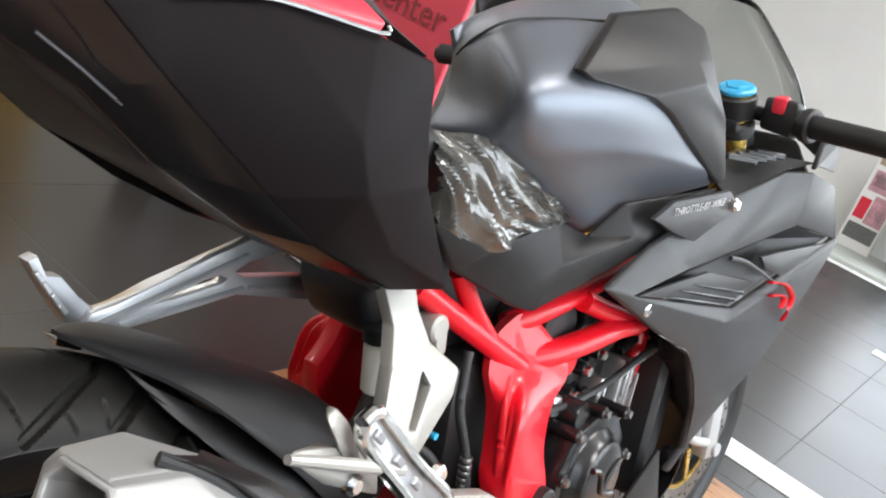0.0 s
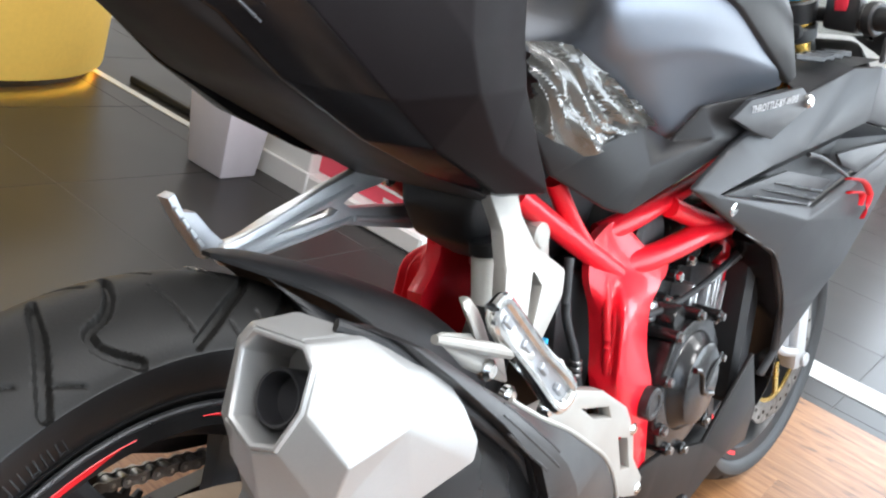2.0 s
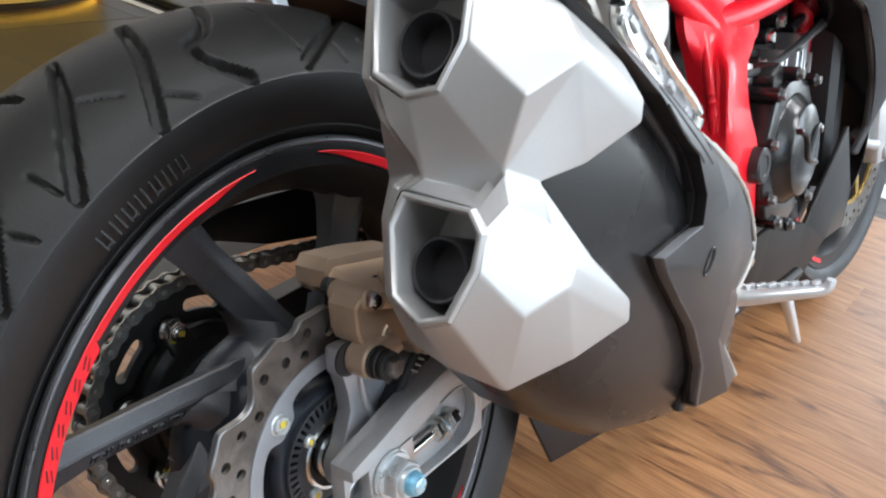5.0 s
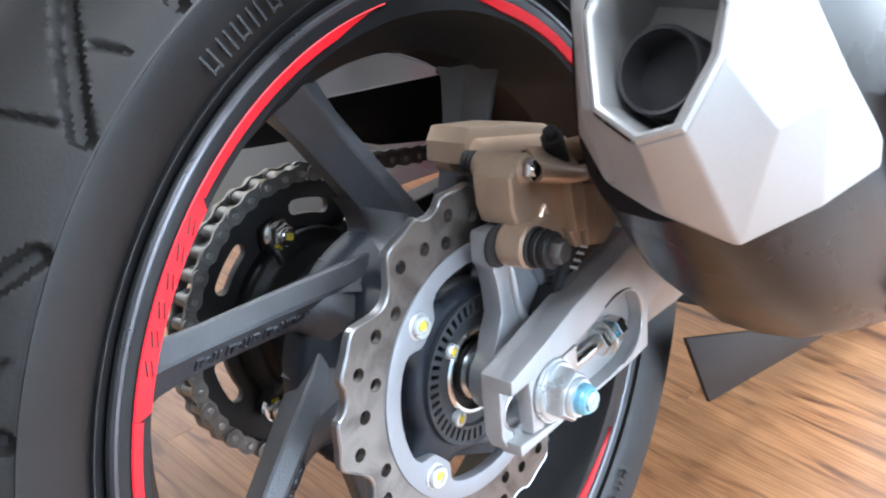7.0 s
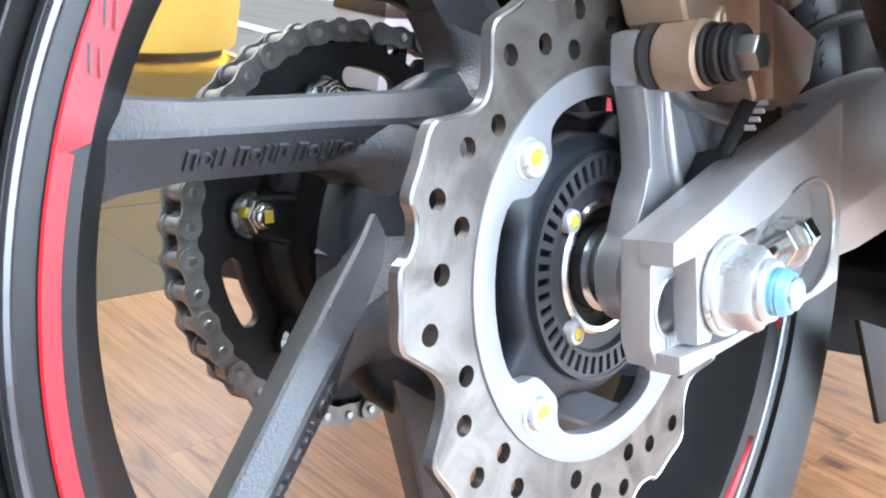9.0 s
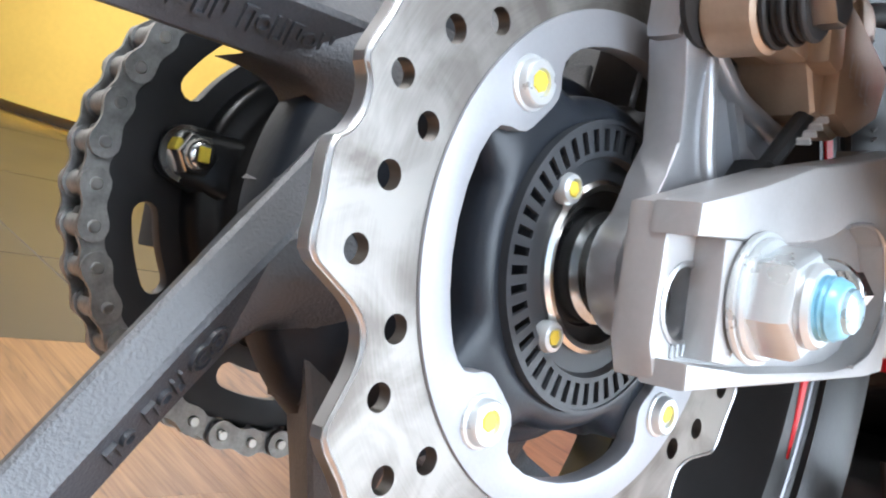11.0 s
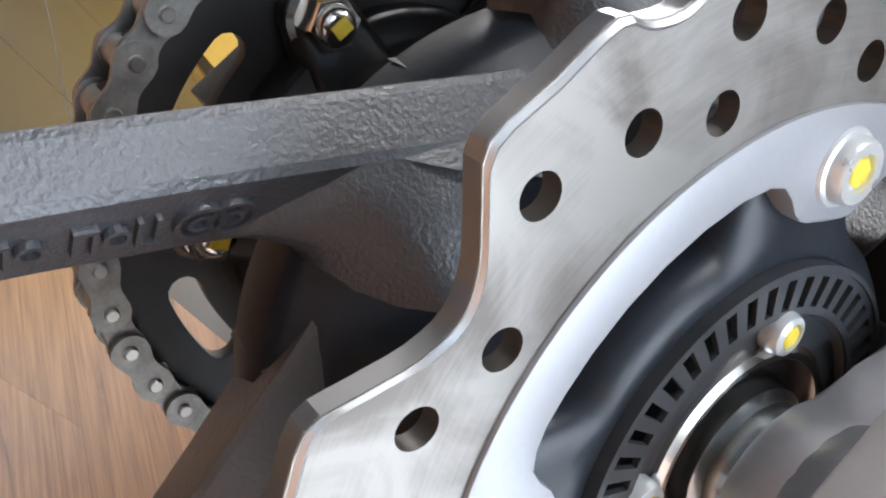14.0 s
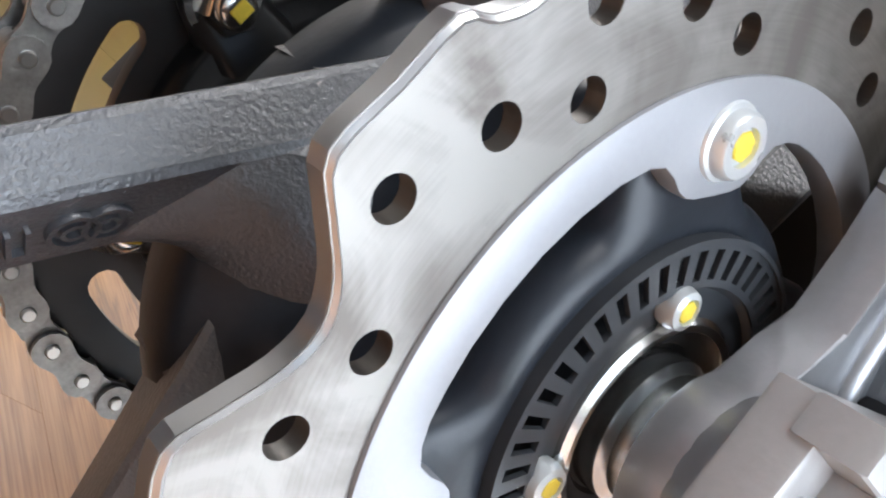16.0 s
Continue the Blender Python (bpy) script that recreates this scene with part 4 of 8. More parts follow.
def spoke_marks(direction, start, groups, rings, across=-0.0028):
    """Raised strokes on the lower bevel of a spoke, standing for cast characters, and the rings at their end."""
    at, bm = start, bmesh.new()
    m = on_spoke(direction, 0.0, across, -0.0156) @ CHAMFER
    for count in groups:
        for k in range(count):
            if k % 3 == 1:
                revolve(bm, [(0.0017, -0.0006), (0.0026, -0.0006), (0.0026, 0.0012), (0.0017, 0.0012)], 14, "Z", closed=True, centre=(-at + 0.0022, 0, 0))
            else:
                for u0, u1, v0, v1 in ((0.0, 0.0010, -0.0040, 0.0040), (0.0034, 0.0044, -0.0040, 0.0040 - 0.003 * (k % 2)), (0.0009, 0.0036, -0.0040 + 0.0036 * (k % 3), -0.0030 + 0.0036 * (k % 3))):
                    add_box(bm, (-at + u0, v0, -0.0006), (-at + u1, v1, 0.0012), 0.0)
            at -= 0.0056
        at -= 0.0034
    bmesh.ops.transform(bm, matrix=m, verts=bm.verts)
    part("cast_mark", bm, CAST_BLACK, rear_wheel, smooth=False)["kind"] = "stuff"
    for k in range(rings):
        bm = bmesh.new()
        for r in (0.0016, 0.0041):
            revolve(bm, [(r, -0.0006), (r + 0.0010, -0.0006), (r + 0.0010, 0.0012), (r, 0.0012)], 22, "Z", closed=True, centre=(-at + 0.003 + k * 0.0062, 0, 0))
        bmesh.ops.transform(bm, matrix=m, verts=bm.verts)
        part("cast_ring", bm, CAST_BLACK, rear_wheel)


spoke_marks(SPOKE_DIRS[1], 0.158, (3, 4, 6), 0, -0.0014)
spoke_marks(SPOKE_DIRS[2], 0.1395, (2, 3), 2, -0.0016)

# hub: a smooth bell that swells into four disc mounts
part("hub", spin_part([(0.018, 0.060), (0.052, 0.060), (0.056, 0.052), (0.060, 0.040), (0.066, 0.028), (0.066, -0.020), (0.0560, -0.040), (0.0480, -0.0600), (0.040, -0.0615), (0.018, -0.0615)], 72), HUB_BLACK, rear_wheel, "black cast wheel hub")


def hub_bell():
    """Rings from the sensor ring back to the spokes: a rolled rim, a step, and a swelling at each mount."""
    b = bmesh.new()
    rings = []
    for y, r, swell in ((-0.0610, 0.0440, 0.0), (-0.0725, 0.0455, 0.0), (-0.0738, 0.0490, 0.001), (-0.0732, 0.0525, 0.004), (-0.0705, 0.0550, 0.010), (-0.0684, 0.0560, 0.0165), (-0.0655, 0.0564, 0.0185), (-0.0580, 0.0566, 0.0185), (-0.0545, 0.0575, 0.0180),
                       (-0.0530, 0.0605, 0.0155), (-0.0522, 0.0635, 0.0130), (-0.0500, 0.0650, 0.0115), (-0.0420, 0.0655, 0.0105), (-0.0350, 0.0665, 0.0090), (-0.0270, 0.0700, 0.0060), (-0.0190, 0.0760, 0.0030), (-0.0120, 0.0845, 0.0), (-0.0060, 0.0880, 0.0), (0.0100, 0.0860, 0.0)):
        ring = []
        for k in range(144):
            a = 2.5 * k
            off = abs((a - 136.5 + 45) % 90 - 45)
            u = max(0.0, min(1.0, (25 - off) / 16))
            q = r + swell * u * u * (3 - 2 * u)
            ring.append(b.verts.new((q * math.cos(radians(a)), y, q * math.sin(radians(a)))))
        rings.append(ring)
    for p, q in zip(rings, rings[1:]):
        for k in range(144):
            b.faces.new((p[k], p[(k + 1) % 144], q[(k + 1) % 144], q[k]))
    return b


part("hub_bell", hub_bell(), HUB_BLACK, rear_wheel, "satin black hub rim with disc mounts", angle=80)

# wave brake disc
def disc_outline():
    pts = []
    for k in range(6):
        for a, r in ((148.0, 0.1195), (154.2, 0.1187), (160.5, 0.1193), (163.0, 0.1155), (166.5, 0.1137), (170.0, 0.1157), (172.5, 0.1195), (178.7, 0.1187), (185.0, 0.1195),
                     (188.4, 0.1130), (192.2, 0.1058), (196.5, 0.1028), (200.8, 0.1058), (204.6, 0.1130)):
            b = radians(a + 60 * k)
            pts.append((r * math.cos(b), r * math.sin(b)))
    m, out = len(pts), []
    for i in range(m):
        p0, p1, p2, p3 = (Vector(pts[(i + j) % m]) for j in (-1, 0, 1, 2))
        for u in (0.0, 0.34, 0.67):
            out.append(tuple(0.5 * ((2 * p1) + (p2 - p0) * u + (2 * p0 - 5 * p1 + 4 * p2 - p3) * u * u + (3 * p1 - p0 - 3 * p2 + p3) * u ** 3)))
    return out


def hole_places():
    for k in range(6):
        for a, r in ((147.0, 0.0995), (159.2, 0.1062), (163.0, 0.0915), (173.2, 0.0988), (184.5, 0.1050), (197.3, 0.0910)):
            yield radians(a + 60 * k), r


bm = bmesh.new()
inner = circle(0, 0, 0.0800, 72)
prism(bm, disc_outline(), -0.0755, -0.0710, 0.0, [inner] + [circle(r * math.cos(a), r * math.sin(a), 0.0041, 20) for a, r in hole_places()])
part("brake_disc", bm, DISC_STEEL, rear_wheel, "drilled steel wave brake disc", angle=30)
# bright ground edge round the waves
edge = bmesh.new()
outline = disc_outline()
n = len(outline)
rows = []
for k, (x, z) in enumerate(outline):
    s = 1 - 0.0012 / math.hypot(x, z)
    rows.append([edge.verts.new(p) for p in ((x, -0.0708, z), (x * 1.0004, -0.0752, z * 1.0004), (x * s, -0.0762, z * s), (x * (s - 0.006), -0.0758, z * (s - 0.006)))])
for k in range(n):
    p, q = rows[k], rows[(k + 1) % n]
    for i in range(3):
        edge.faces.new((p[i], p[i + 1], q[i + 1], q[i]))
part("disc_edge", edge, ARM_MACH, rear_wheel, "bright ground disc edge", angle=20)

# silver carrier ring with four eyes
def carrier_inner():
    pts = []
    for k in range(4):
        c = 136.5 + 90 * k
        pts += [(0.0715, c + a) for a in (-66, -58, -50, -42, -34, -27, -22)]
        pts += [(0.0708, c - 18.0), (0.0692, c - 14.6), (0.0660, c - 12.4), (0.0622, c - 10.6), (0.0600, c - 8.4), (0.0590, c - 5.5), (0.0588, c), (0.0590, c + 5.5), (0.0600, c + 8.4), (0.0622, c + 10.6), (0.0660, c + 12.4), (0.0692, c + 14.6), (0.0708, c + 18.0)]
    return [(r * math.cos(radians(a)), r * math.sin(radians(a))) for r, a in pts]


bm = bmesh.new()
prism(bm, circle(0, 0, 0.0832, 120), -0.0766, -0.0690, 0.0012, [carrier_inner()])
part("disc_carrier", bm, CARRIER, rear_wheel, "silver disc carrier ring", angle=30)
for k in range(4):
    a = radians(136.5 + 90 * k)
    c = (0.0703 * math.cos(a), 0, 0.0703 * math.sin(a))
    bm = bmesh.new()
    revolve(bm, [(0.0, -0.0760), (0.0083, -0.0760), (0.0085, -0.0767), (0.0082, -0.0774), (0.0073, -0.0778), (0.0070, -0.0800), (0.0064, -0.0807), (0.0042, -0.0807), (0.0040, -0.0793), (0.0, -0.0793)], 28, "Y", centre=c)
    part("disc_bolt", bm, NUT_ZINC, rear_wheel, "zinc disc bolt with a yellow paint mark")
    bm = bmesh.new()
    hex_nut(bm, (c[0] + 0.0008, 0, c[2] + 0.0006), 0.0033, -0.0793, -0.0799, 7, 0.2, 0.0003)
    part("paint_mark", bm, PAINT_MARK, rear_wheel, "dab of yellow paint")

# slotted sensor ring
bm = bmesh.new()
slots = []
for k in range(46):
    a0 = radians(k * 360 / 46)
    w = radians(1.9)
    slots.append([(r * math.cos(a), r * math.sin(a)) for r, a in ((0.0386, a0 - w), (0.0458, a0 - w), (0.0458, a0 + w), (0.0386, a0 + w))])
prism(bm, circle(0, 0, 0.0482, 92), -0.0762, -0.0747, 0.0, [circle(0, 0, 0.0368, 64)] + slots)
part("sensor_ring", bm, ABS_BLACK, rear_wheel, "black slotted speed sensor ring", angle=25)
part("sensor_ring_rim", spin_part([(0.0474, -0.0768), (0.0486, -0.0768), (0.0486, -0.0728), (0.0474, -0.0728)], 92), ABS_BLACK, rear_wheel)
part("sensor_ring_web", spin_part([(0.0275, -0.0735), (0.0355, -0.0738), (0.0370, -0.0758), (0.0376, -0.0742), (0.0370, -0.0605), (0.0275, -0.0605)], 72), ABS_BLACK, rear_wheel)
for k in range(4):
    a = radians(138.0 + 90 * k)
    c = (0.0330 * math.cos(a), 0, 0.0330 * math.sin(a))
    bm = bmesh.new()
    revolve(bm, [(0.0, -0.0736), (0.0050, -0.0736), (0.0052, -0.0760), (0.0046, -0.0782), (0.0032, -0.0788), (0.0028, -0.0774), (0.0, -0.0774)], 20, "Y", centre=c)
    part("ring_bolt", bm, NUT_ZINC, rear_wheel, "small zinc ring bolt")
    bm = bmesh.new()
    hex_nut(bm, c, 0.0027, -0.0774, -0.0786, 6, 0, 0.0002)
    part("paint_mark", bm, PAINT_MARK, rear_wheel)
# seal ring and spacer on the axle
part("bearing_rim", spin_part([(0.0248, -0.0700), (0.0284, -0.0700), (0.0290, -0.0752), (0.0276, -0.0764), (0.0256, -0.0760), (0.0248, -0.0735)], 64), CHROME, rear_wheel, "bright bearing seat ring")
part("dust_seal", spin_part([(0.0150, -0.0690), (0.0250, -0.0690), (0.0250, -0.0715), (0.0205, -0.0712), (0.0195, -0.0700), (0.0150, -0.0700)], 48), BLACK_RUBBER, rear_wheel)
part("axle_spacer", spin_part([(0.0085, -0.0690), (0.0175, -0.0690), (0.0188, -0.0705), (0.0188, -0.0770), (0.0165, -0.0788), (0.0165, -0.0880), (0.0085, -0.0880)], 48), TURNED_STEEL, rear_wheel, "turned steel axle spacer")

# balance weights inside the rim
for k, a in enumerate((324.0, 331.5)):
    bm = bmesh.new()
    add_box(bm, (0.1925, -0.0445, -0.0115), (0.1965, -0.0285, 0.0115), 0.0012, Matrix.Rotation(radians(-a), 4, "Y") @ Matrix.Rotation(0.62, 4, "Z") @ Matrix.Translation((0.010, -0.106, 0)))
    part("balance_weight", bm, CARRIER, rear_wheel, "stick-on wheel balance weight")

# tyre
def tread_side(sgn, ph):
    lines = [([(-0.93, 87.6), (-0.65, 81.4), (-0.29, 74.5), (-0.04, 71.6)], [0.0072, 0.0076, 0.0060, 0.0028], 0.0045),
             ([(-0.95, 97.4), (-0.81, 100.2), (-0.68, 101.7), (-0.52, 101.5), (-0.42, 98.2), (-0.23, 95.8), (0.0, 94.2), (0.14, 93.7)], [0.0072, 0.0072, 0.0070, 0.0060, 0.0058, 0.0056, 0.0046, 0.0026], 0.0045),
             ([(-0.95, 112.2), (-0.44, 107.3), (-0.10, 105.0), (0.10, 103.6)], [0.0076, 0.0076, 0.0056, 0.0028], 0.0045),
             ([(-0.93, 125.0), (-0.47, 118.3), (-0.20, 115.3), (0.0, 113.5)], [0.0076, 0.0076, 0.0056, 0.0028], 0.0045),
             ([(-0.47, 116.3), (-0.62, 112.8)], [0.0016, 0.0018], 0.0022), ([(-0.75, 109.8), (-0.92, 105.8)], [0.0018, 0.0018], 0.0022),
             ([(-0.22, 89.5), (-0.80, 87.6)], [0.0016, 0.0018], 0.0022), ([(-0.76, 80.6), (-0.90, 79.8)], [0.0020, 0.0018], 0.0022), ([(-0.62, 126.0), (-0.84, 125.8)], [0.0020, 0.0018], 0.0022)]
    return [([(s * sgn, a + ph) for s, a in line], [1.25 * v for v in w], 1.5 * d) for line, w, d in lines]


build_tyre("tyre", 0.330, 0.0705, 0.2325 * RS, rear_wheel, tread_side(1, 0) + tread_side(-1, 25.7), 7, 1260, 88, "black road tyre with deep slanted tread grooves")
# moulded rings and blocks of small relief on the sidewall
for r, y in ((0.2475, -0.0608),):
    part("sidewall_ring", spin_part([(r - 0.0008, y + 0.002), (r - 0.0004, y - 0.0012), (r + 0.0004, y - 0.0012), (r + 0.0008, y + 0.002)], 140), RUBBER_SIDE, rear_wheel)
bm = bmesh.new()
rng = random.Random(4)
for base in (112, 215, 300, 20):
    a = base
    for k in range(7):
        wd = rng.uniform(1.3, 2.2)
        m = Matrix.Rotation(radians(-a), 4, "Y") @ Matrix.Translation((0.2635, -0.0679, 0)) @ Matrix.Rotation(radians(9), 4, "Z")
        for u in (-1, 1):
            add_box(bm, (-0.0065, -0.0005, u * 0.0026 - 0.0006), (0.0065, 0.0006, u * 0.0026 + 0.0006), 0.0, m)
        add_box(bm, (0.0045 if k % 2 else -0.0055, -0.0005, -0.0026), (0.0055 if k % 2 else -0.0045, 0.0006, 0.0026), 0.0, m)
        a += wd + 0.9
marks = part("sidewall_mark", bm, RUBBER_SIDE, rear_wheel, "raised sidewall marks", smooth=False)
marks["kind"] = "stuff"

# sprocket, its nuts, and the chain
CHAIN_Y, SPROCKET_AT = 0.0892, (0.0, 0.0, 0.0055)

def sprocket_outline(teeth, r_root, r_tip):
    pts = []
    for k in range(teeth):
        for du, r in ((-0.30, r_root), (-0.14, r_tip - 0.0012), (0.0, r_tip), (0.14, r_tip - 0.0012), (0.30, r_root)):
            a = 2 * math.pi * (k + 0.5 + du) / teeth
            pts.append((r * math.cos(a), r * math.sin(a)))
    return pts


bm = bmesh.new()
windows = [slot_loop(0.0742, 0.0852, 138.8 + 60 * k - 9.6, 138.8 + 60 * k + 9.6) for k in range(6)]
prism(bm, sprocket_outline(41, 0.0975, 0.1065), CHAIN_Y - 0.003, CHAIN_Y + 0.003, 0.0006, [circle(0, 0, 0.030, 40)] + windows)
part("sprocket", bm, SPROCKET, rear_wheel, "black steel rear sprocket with curved slots", angle=30).location = SPROCKET_AT
part("sprocket_carrier", spin_part([(0.020, 0.050), (0.046, 0.050), (0.052, 0.056), (0.055, 0.0655), (0.0585, 0.0700), (0.0640, 0.0720), (0.0655, 0.0745), (0.0655, 0.0858), (0.020, 0.0858)], 72), RIM_BLACK, rear_wheel, "black dished sprocket carrier", angle=45).location = SPROCKET_AT
for k in range(6):
    a = radians(169.0 + 60 * k)
    c = (0.0722 * math.cos(a), 0, 0.0722 * math.sin(a))
    bm = bmesh.new()
    hull(bm, [Vector((s * math.cos(a) - u * math.sin(a), y, s * math.sin(a) + u * math.cos(a))) for s, u, y in ((0.040, -0.016, 0.0600), (0.040, 0.016, 0.0600), (0.078, -0.011, 0.0760), (0.078, 0.011, 0.0760), (0.040, -0.018, 0.0858), (0.040, 0.018, 0.0858), (0.083, -0.010, 0.0858), (0.083, 0.010, 0.0858))], 0.005, 3)
    part("sprocket_arm", bm, RIM_BLACK, rear_wheel).location = SPROCKET_AT
    bm = bmesh.new()
    revolve(bm, [(0.0, 0.0785), (0.0112, 0.0785), (0.0116, 0.0765), (0.0098, 0.0748), (0.0, 0.0748)], 30, "Y", centre=c)
    hex_nut(bm, c, 0.0092, 0.0750, 0.0672, 6, k * 0.7, 0.0014)
    revolve(bm, [(0.0, 0.0676), (0.0066, 0.0676), (0.0064, 0.0658), (0.0052, 0.0644), (0.0030, 0.0636), (0.0, 0.0636)], 20, "Y", centre=c)
    part("sprocket_nut", bm, CHROME, rear_wheel, "bright flanged sprocket nut").location = SPROCKET_AT
    bm = bmesh.new()
    add_box(bm, (-0.0024, 0.0628, -0.0030), (0.0024, 0.0637, 0.0030), 0.0003, Matrix.Translation((c[0], 0, c[2])) @ Matrix.Rotation(k, 4, "Y"))
    add_box(bm, (-0.0098, 0.0690, -0.0024), (-0.0060, 0.0745, 0.0024), 0.0003, Matrix.Translation((c[0], 0, c[2])) @ Matrix.Rotation(k + 0.3, 4, "Y"))
    part("paint_mark", bm, PAINT_MARK, rear_wheel, "yellow paint marks on the nut").location = SPROCKET_AT


def link_mesh(name, y_in, y_out, mat):
    """Both plates of one chain link: waisted, with round eyes."""
    bm = bmesh.new()
    half = 0.0079375
    pts = []
    for sgn in (1, -1):
        for k in range(-4, 5):
            a = radians(k * 26)
            pts.append((sgn * (half + 0.0062 * math.cos(a)), sgn * 0.0062 * math.sin(a)))
        pts.append((sgn * 0.0012, sgn * 0.0046))
        pts.append((-sgn * 0.0012, sgn * 0.0046))
    for y0, y1 in ((y_in, y_out), (-y_in, -y_out)):
        prism(bm, pts, y0, y1, 0.0)
    return finish(bm, name, mat, 30)


OUTER_LINK = link_mesh("outer_link", -0.0082, -0.0101, CHAIN_STEEL)
INNER_LINK = link_mesh("inner_link", -0.0058, -0.0078, CHAIN_STEEL)
bm = bmesh.new()
cyl(bm, (0, -0.0116, 0), (0, 0.0116, 0), 0.0024, segs=12, bevel=0.0005)
PIN = finish(bm, "link_pin", CHAIN_PIN)
bm = bmesh.new()
cyl(bm, (0, -0.0056, 0), (0, 0.0056, 0), 0.0051, segs=14)
ROLLER = finish(bm, "roller", CHAIN_STEEL)

chain = empty("chain_run", Matrix.Identity(4), "dark steel drive chain round the rear sprocket", "chain")
chain.parent = bike
chain.location = (0, 0, AXLE_Z + SPROCKET_AT[2])
del chain["category"]
PITCH_R, PITCH, FRONT = 0.1037, 0.015875, (0.545, 0.008)
FRONT_R = 0.0357
span = math.hypot(*FRONT)
tilt_up = math.asin((PITCH_R - FRONT_R) / span)
base_angle = math.atan2(FRONT[1], FRONT[0])
top_a, bot_a = base_angle + math.pi / 2 - tilt_up, base_angle - math.pi / 2 + tilt_up + 2 * math.pi
path_pts = []
for k in range(400):
    a = top_a + (bot_a - top_a) * k / 400
    path_pts.append(Vector((PITCH_R * math.cos(a), 0, PITCH_R * math.sin(a))))
end_b = Vector((FRONT[0] + FRONT_R * math.cos(bot_a), 0, FRONT[1] + FRONT_R * math.sin(bot_a)))
start_t = Vector((FRONT[0] + FRONT_R * math.cos(top_a), 0, FRONT[1] + FRONT_R * math.sin(top_a)))
last = path_pts[-1].copy()
for k in range(1, 301):
    u = k / 300
    p = last.lerp(end_b, u)
    p.z -= 0.012 * math.sin(math.pi * u)
    path_pts.append(p)
for k in range(1, 120):
    a = bot_a + (top_a + 2 * math.pi - bot_a) * k / 120
    path_pts.append(Vector((FRONT[0] + FRONT_R * math.cos(a), 0, FRONT[1] + FRONT_R * math.sin(a))))
for k in range(0, 300):
    path_pts.append(start_t.lerp(path_pts[0], k / 300))
path_pts.append(path_pts[0].copy())
first = radians(182.4) - int((radians(182.4) - top_a) / (2 * math.asin(PITCH / 2 / PITCH_R))) * 2 * math.asin(PITCH / 2 / PITCH_R)
joints = [Vector((PITCH_R * math.cos(first), 0, PITCH_R * math.sin(first)))]
path_pts = [p for k, p in enumerate(path_pts) if k >= 400 or top_a + (bot_a - top_a) * k / 400 > first] + [joints[0].copy()]
for a, b in zip(path_pts, path_pts[1:]):
    d = (b - joints[-1]).length
    if d >= PITCH:
        joints.append(joints[-1] + (b - joints[-1]).normalized() * PITCH)
for k in range(len(joints) - 1):
    a, b = joints[k], joints[k + 1]
    d = b - a
    m = Matrix.Translation((a + b) / 2 + Vector((0, CHAIN_Y, 0))) @ Matrix.Rotation(-math.atan2(d.z, d.x), 4, "Y")
    ob = part("outer_link" if k % 2 else "inner_link", OUTER_LINK if k % 2 else INNER_LINK, None, chain)
    ob.matrix_local = m
    ob = part("link_pin", PIN, None, chain)
    ob.location = a + Vector((0, CHAIN_Y, 0))
    ob = part("roller", ROLLER, None, chain)
    ob.location = a + Vector((0, CHAIN_Y, 0))

# ---- swingarm, caliper and what hangs round the rear wheel ----
swingarm = assembly("swingarm", bike, "silver-grey cast aluminium swingarm")
bm = bmesh.new()
# right arm: a hollow box that grows towards the pivot; its lower half slopes in under a crease
rings = []
for x, top, crease, low in ((0.116, 0.0655, 0.0120, -0.0200), (0.150, 0.0720, 0.0165, -0.0150), (0.190, 0.0785, 0.0235, -0.0140), (0.230, 0.0830, 0.0310, -0.0100), (0.285, 0.0835, 0.0330, -0.0060), (0.330, 0.0830, 0.0300, -0.0100), (0.430, 0.0600, 0.0200, -0.0250), (0.550, 0.0400, 0.0060, -0.0300)):
    rings.append([bm.verts.new((x, y, z)) for y, z in ((-0.1000, top), (-0.1246, top), (-0.1268, top - 0.0012), (-0.1277, top - 0.0036), (-0.1277, crease + 0.0016), (-0.1270, crease - 0.0008), (-0.1150, low + 0.0016), (-0.1130, low), (-0.1000, low))])
for a, b in zip(rings, rings[1:]):
    for k in range(9):
        bm.faces.new((a[k], a[(k + 1) % 9], b[(k + 1) % 9], b[k]))
bm.faces.new(rings[0][::-1])
bm.faces.new(rings[-1])
part("right_arm", bm, FORK_CAST, swingarm, "silver-grey right swingarm leg", angle=30)
# axle fork end: two rails round an open adjuster slot, closed in front by a rounded pocket
POCKET = [(0.0000, 0.0137), (0.0278, 0.0175), (0.0410, 0.0194), (0.0550, 0.0235), (0.0660, 0.0285), (0.0790, 0.0316), (0.0920, 0.0318), (0.1040, 0.0270), (0.1105, 0.0177), (0.1130, 0.0063), (0.1090, -0.0060), (0.1015, -0.0140), (0.0880, -0.0192), (0.0698, -0.0216), (0.0072, -0.0246)]
bm = bmesh.new()
prism(bm, [(-0.0343, 0.0102), (-0.0345, 0.0192), (0.0000, 0.0302), (0.0330, 0.0425), (0.0750, 0.0535), (0.1190, 0.0665), (0.1220, 0.0120), (0.1215, -0.0195), (0.1034, -0.0223), (0.0280, -0.0272), (-0.0285, -0.0312), (-0.0292, -0.0237)] + POCKET[::-1], -0.1282, -0.1130, 0.0016)
part("fork_end", bm, FORK_CAST, swingarm, "bright cast axle fork end", angle=30)
bm = bmesh.new()
